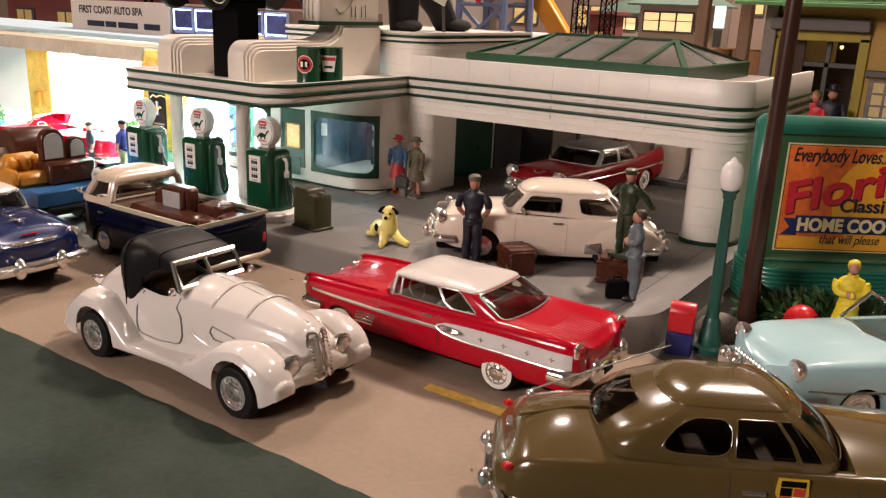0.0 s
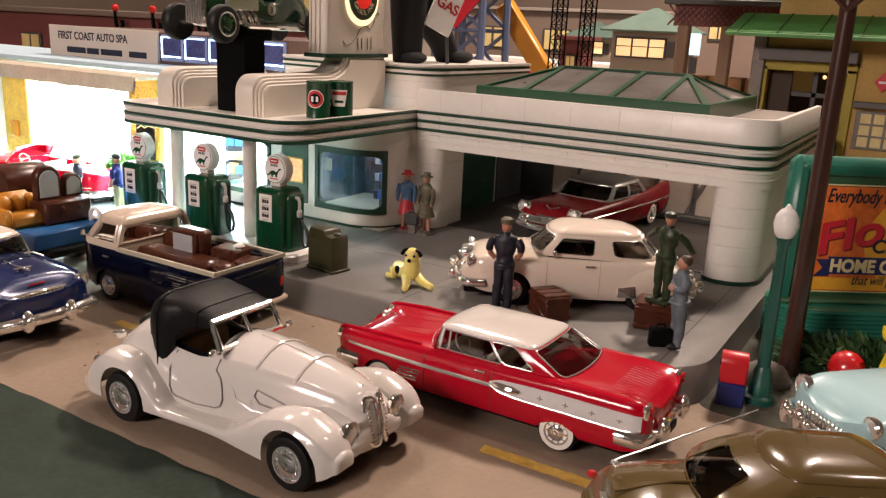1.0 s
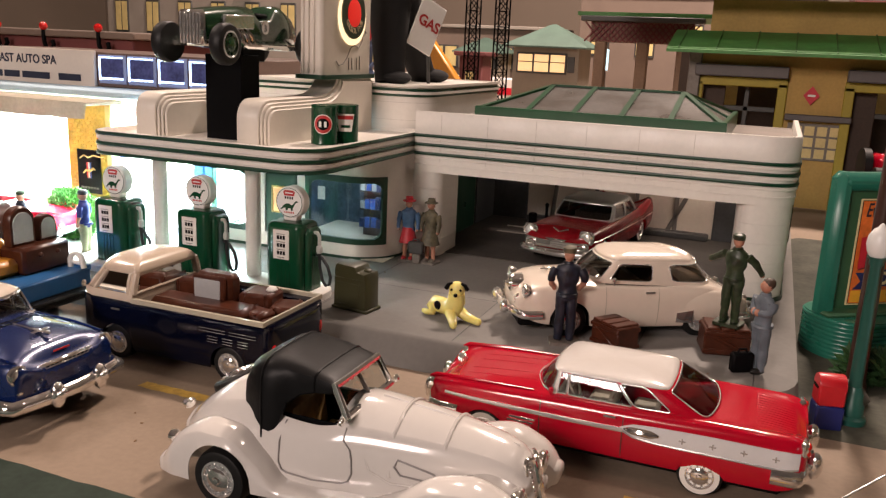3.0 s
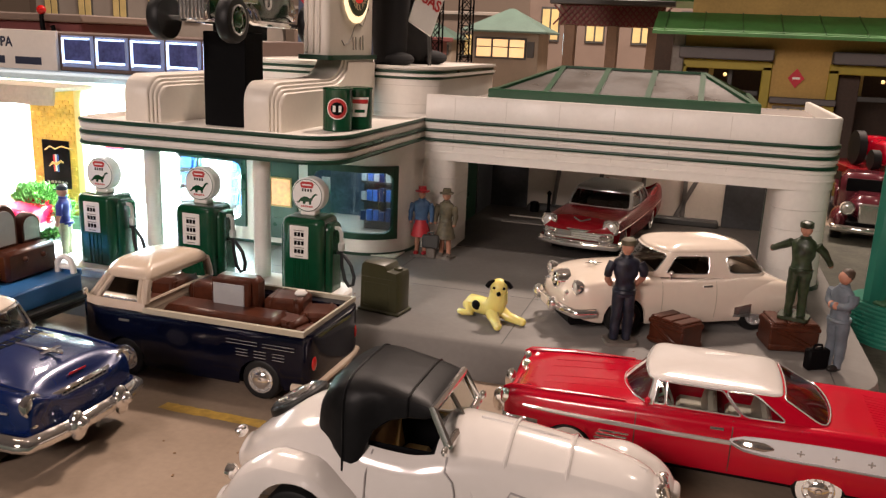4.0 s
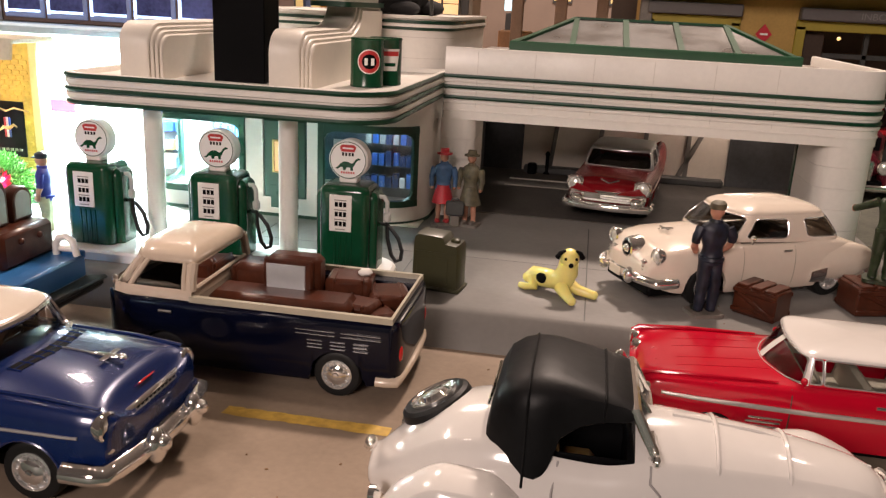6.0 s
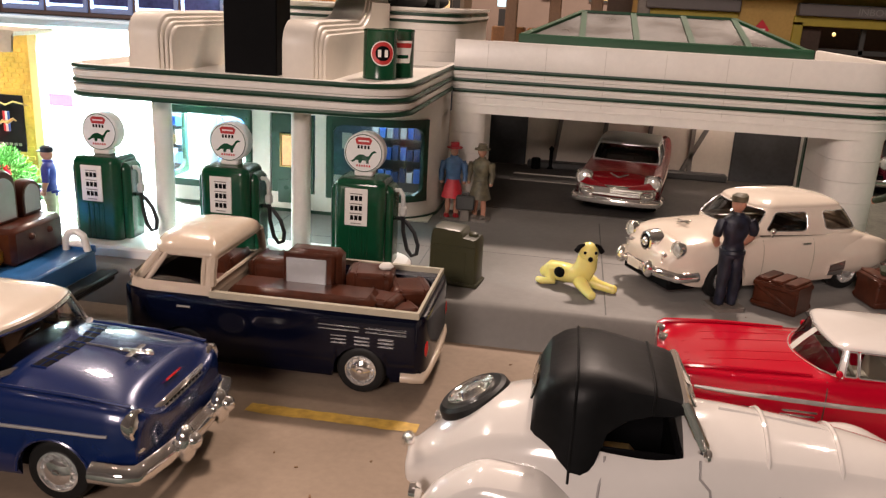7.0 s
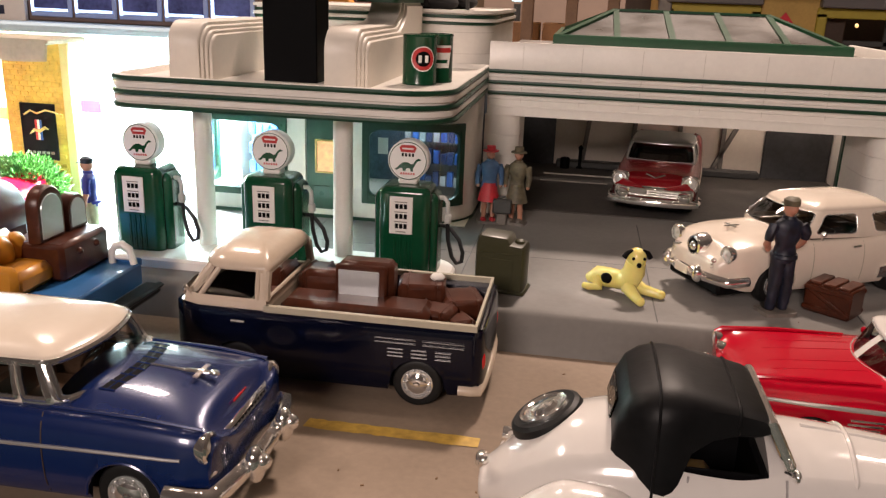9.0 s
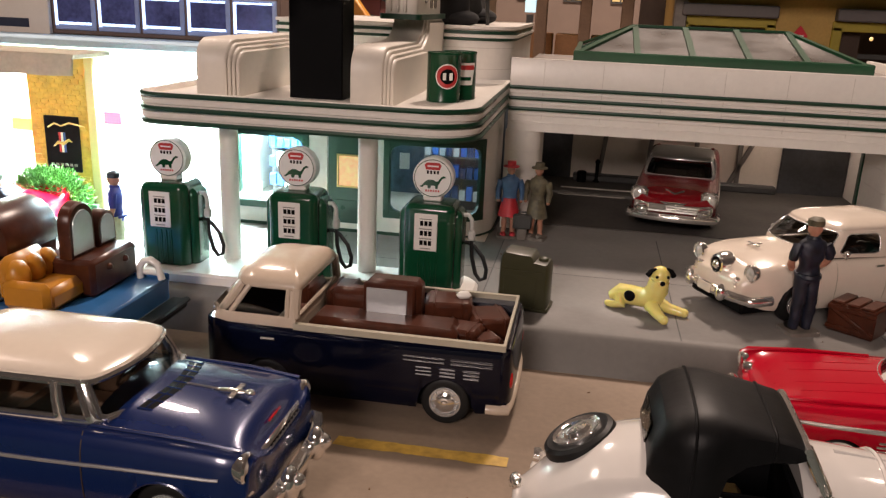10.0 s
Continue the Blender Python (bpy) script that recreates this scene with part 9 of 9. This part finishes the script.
lattice_tower("lattice_mast", -52.0, 118, 0.9, 32, BLACK, "thin black lattice mast", 2.2)
cr = thing("crane_boom", -64, 128, 0, 0, "yellow toy crane boom leaning across the yard", "crane")
part("boom", Geo().box((0, 0, 9), (3.2, 2.0, 24), 0.3, (0, -38, 0)), MUSTARD, cr)
part("base", Geo().box((5, 0, 1.5), (7, 5, 3), 0.3), DARK_PANEL, cr)


def far_house(x, y, w, d, h, wall, roof_mat, label, windows=4):
    b = thing("far_building", x, y, 0, 0, label, "building")
    part("wall", Geo().box((0, d / 2, h / 2), (w, d, h), 0.2), wall, b)
    part("cornice", Geo().box((0, d / 2, h + 0.4), (w + 2, d + 2, 0.9), 0.15), roof_mat, b)
    for i in range(windows):
        wx = -w / 2 + w * (i + 0.5) / windows
        win = part("window", Geo().box((wx, -0.15, h * 0.62), (w / windows * 0.42, 0.5, h * 0.3), 0.1), DARK_PANEL, b)
        part("pane", Geo().box((wx - w / windows * 0.1, -0.45, h * 0.62), (w / windows * 0.16, 0.15, h * 0.26)), WINDOW_CREAM, win)
        part("pane", Geo().box((wx + w / windows * 0.1, -0.45, h * 0.62), (w / windows * 0.16, 0.15, h * 0.26)), WINDOW_CREAM, win)
    return b


MAROON_WALL = material("maroon_board_wall", (0.16, 0.045, 0.045), 0.7, vary=0.15, grain=5)
PALE_PINK = material("pale_pink_plaster", (0.165, 0.122, 0.098), 0.7, vary=0.1, grain=6)
GREY_TRUNK = material("grey_card", (0.28, 0.25, 0.22), 0.7, vary=0.12, grain=6)
far_house(-118, 80, 62, 16, 13.5, MAROON_WALL, PALE_PINK, "maroon board shed with pale cornice", 5)
far_house(-100, 215, 60, 20, 20, PALE_PINK, GREY_TRUNK, "pale pink far building with dark windows", 3)
far_house(-35, 225, 60, 20, 30, PALE_PINK, MAROON_WALL, "tall pale far building", 5)
far_house(45, 200, 90, 20, 30, MAROON_WALL, GREY_TRUNK, "dark red far building", 7)
far_house(-170, 200, 70, 20, 32, GREY_TRUNK, MAROON_WALL, "grey far building with small windows", 6)
far_house(-72.0, 160, 5, 6, 13, MAROON_WALL, MAROON_WALL, "narrow maroon outbuilding beside the hut", 1)
wg = thing("rail_wagon", -88, 190, 0, 0, "white and red toy rail wagon on the far track", "rail wagon")
part("body", Geo().box((0, 0, 5.5), (46, 6, 5.0), 0.3), PAPER, wg)
part("stripe", Geo().box((0, -3.05, 5.0), (45.5, 0.1, 1.6)), POSTER_RED, wg)
for k in (-18, -10, 10, 18):
    part("wheel", Geo().lathe([(2.2, -0.4), (2.2, 0.4)], 18, (k, -2.6, 2.2), "y"), BLACK, wg)
part("underframe", Geo().box((0, 0, 2.7), (45, 3, 0.8)), BLACK, wg)
for hx in (-100.5, -91.5, -108.5):
    hk = thing("crane_hook", hx, 79.0, 11.4, 0, "black toy crane hook hanging from the shed cornice", "hook")
    part("hook", Geo().tube([(0, 0, 3.4), (0, 0, 1.4), (0.3, 0, 0.6), (1.1, 0, 0.4), (1.6, 0, 1.0), (1.4, 0, 1.6)], 0.28, 8), BLACK, hk)
    part("swivel", Geo().ball((0, 0, 3.3), 0.55, 10, 6), RED_LENS, hk)


def vintage_truck(x, y, yaw, paint_mat, label):
    t = thing("toy_truck", x, y, 0, yaw, label, "toy truck")
    part("cab", Geo().box((-0.6, 0, 3.2), (3.0, 4.0, 3.2), 0.5), paint_mat, t)
    part("bonnet", Geo().box((2.4, 0, 2.6), (3.6, 2.6, 1.9), 0.6), paint_mat, t)
    part("bed", Geo().box((-4.6, 0, 2.4), (5.4, 4.4, 1.6), 0.15), paint_mat, t)
    part("chassis", Geo().box((-1.2, 0, 1.3), (11, 3.0, 0.7), 0.1), BLACK, t)
    for s in (1, -1):
        part("fender", Geo().ball((2.8, s * 1.9, 1.5), (1.9, 0.65, 1.0), 18, 10), paint_mat, t)
        lamp_unit(t, "headlight", 4.2, s * 1.5, 2.6, 0.45)
        part("side_window", Geo().box((-0.5, s * 2.0, 3.9), (1.8, 0.08, 1.0), 0.03), BLACK, t)
    part("grille", Geo().box((4.25, 0, 2.3), (0.25, 1.5, 1.5), 0.2), CHROME, t)
    part("windscreen", Geo().box((0.92, 0, 3.9), (0.1, 3.2, 1.0), 0.03), BLACK, t)
    bumper(t, "front_bumper", 5.0, 2.3, 1.2, 0.5, CHROME, 0.8, 0.3, ())
    wheels(t, [(2.8, -2.3, -1), (-4.6, -2.3, -1), (2.8, 2.3, 1), (-4.6, 2.3, 1)], 1.05, 0.7, RUBBER, DARK_PANEL)


vintage_truck(-5.2, 68.5, -96, material("maroon_gloss", (0.09, 0.012, 0.02), 0.2, vary=0.1, coat=0.6), "dark maroon toy truck parked behind the garage")
rt = thing("toy_tractor", -3.6, 74.5, 0, -80, "red toy tractor on a red low loader behind the garage", "toy tractor")
part("loader_deck", Geo().box((0, 0, 4.2), (11, 5.0, 0.7), 0.1), MAROON_PAINT, rt)
part("loader_body", Geo().box((-1, 0, 2.1), (9, 4.0, 4.0), 0.2), DARK_PANEL, rt)
part("engine", Geo().box((1.2, 0, 6.0), (3.0, 1.6, 1.8), 0.3), RED_PAINT, rt)
part("seat_box", Geo().box((-1.4, 0, 6.2), (1.8, 1.8, 1.6), 0.3), RED_PAINT, rt)
for xx, s, rr_ in ((-1.4, 1.4, 1.4), (-1.4, -1.4, 1.4), (2.0, 1.2, 0.8), (2.0, -1.2, 0.8)):
    part("wheel", Geo().lathe([(rr_ * 0.4, -0.3), (rr_, -0.3), (rr_, 0.3), (rr_ * 0.4, 0.35)], 20, (xx, s, 4.6 + rr_), "y"), RUBBER, rt)
# green wall plaque on the garage's side
pl = thing("wall_plaque", -11.1, 53.6, 4.6, 0, "dark green stepped plaque on the garage's side wall", "wall plaque")
part("panel", Geo().box((-0.05, 0, 0), (0.3, 3.4, 2.4), 0.05).box((-0.05, 0, 0.3), (0.32, 2.2, 3.6), 0.05).box((-0.05, 0.2, -1.4), (0.3, 1.0, 2.6), 0.05), GREEN_TRIM, pl)
part("rim", Geo().box((0.1, 0, 0.2), (0.05, 1.6, 2.8), 0.02), GREEN_TRIM, pl)

# crumbs and fibres that lie on the road and the forecourt
rr = random.Random(12)
g = Geo()
for k in range(26):
    on_pad = k % 3 == 0
    cx, cy = (rr.uniform(-33, -12), rr.uniform(31, 42)) if on_pad else (rr.uniform(-48, -6), rr.uniform(15, 28.5))
    r = rr.uniform(0.02, 0.06)
    g.box((cx, cy, (1.362 if on_pad else 0.0) + r * 0.3), (r * rr.uniform(0.7, 2.6), r, r * 0.6), 0, (0, 0, rr.uniform(0, 180)))
tagged(part("crumbs", g, material("brown_crumb", (0.15, 0.085, 0.04), 0.8, vary=0.6, grain=6)), "small brown crumbs scattered on road and forecourt", "crumbs", "", "stuff")
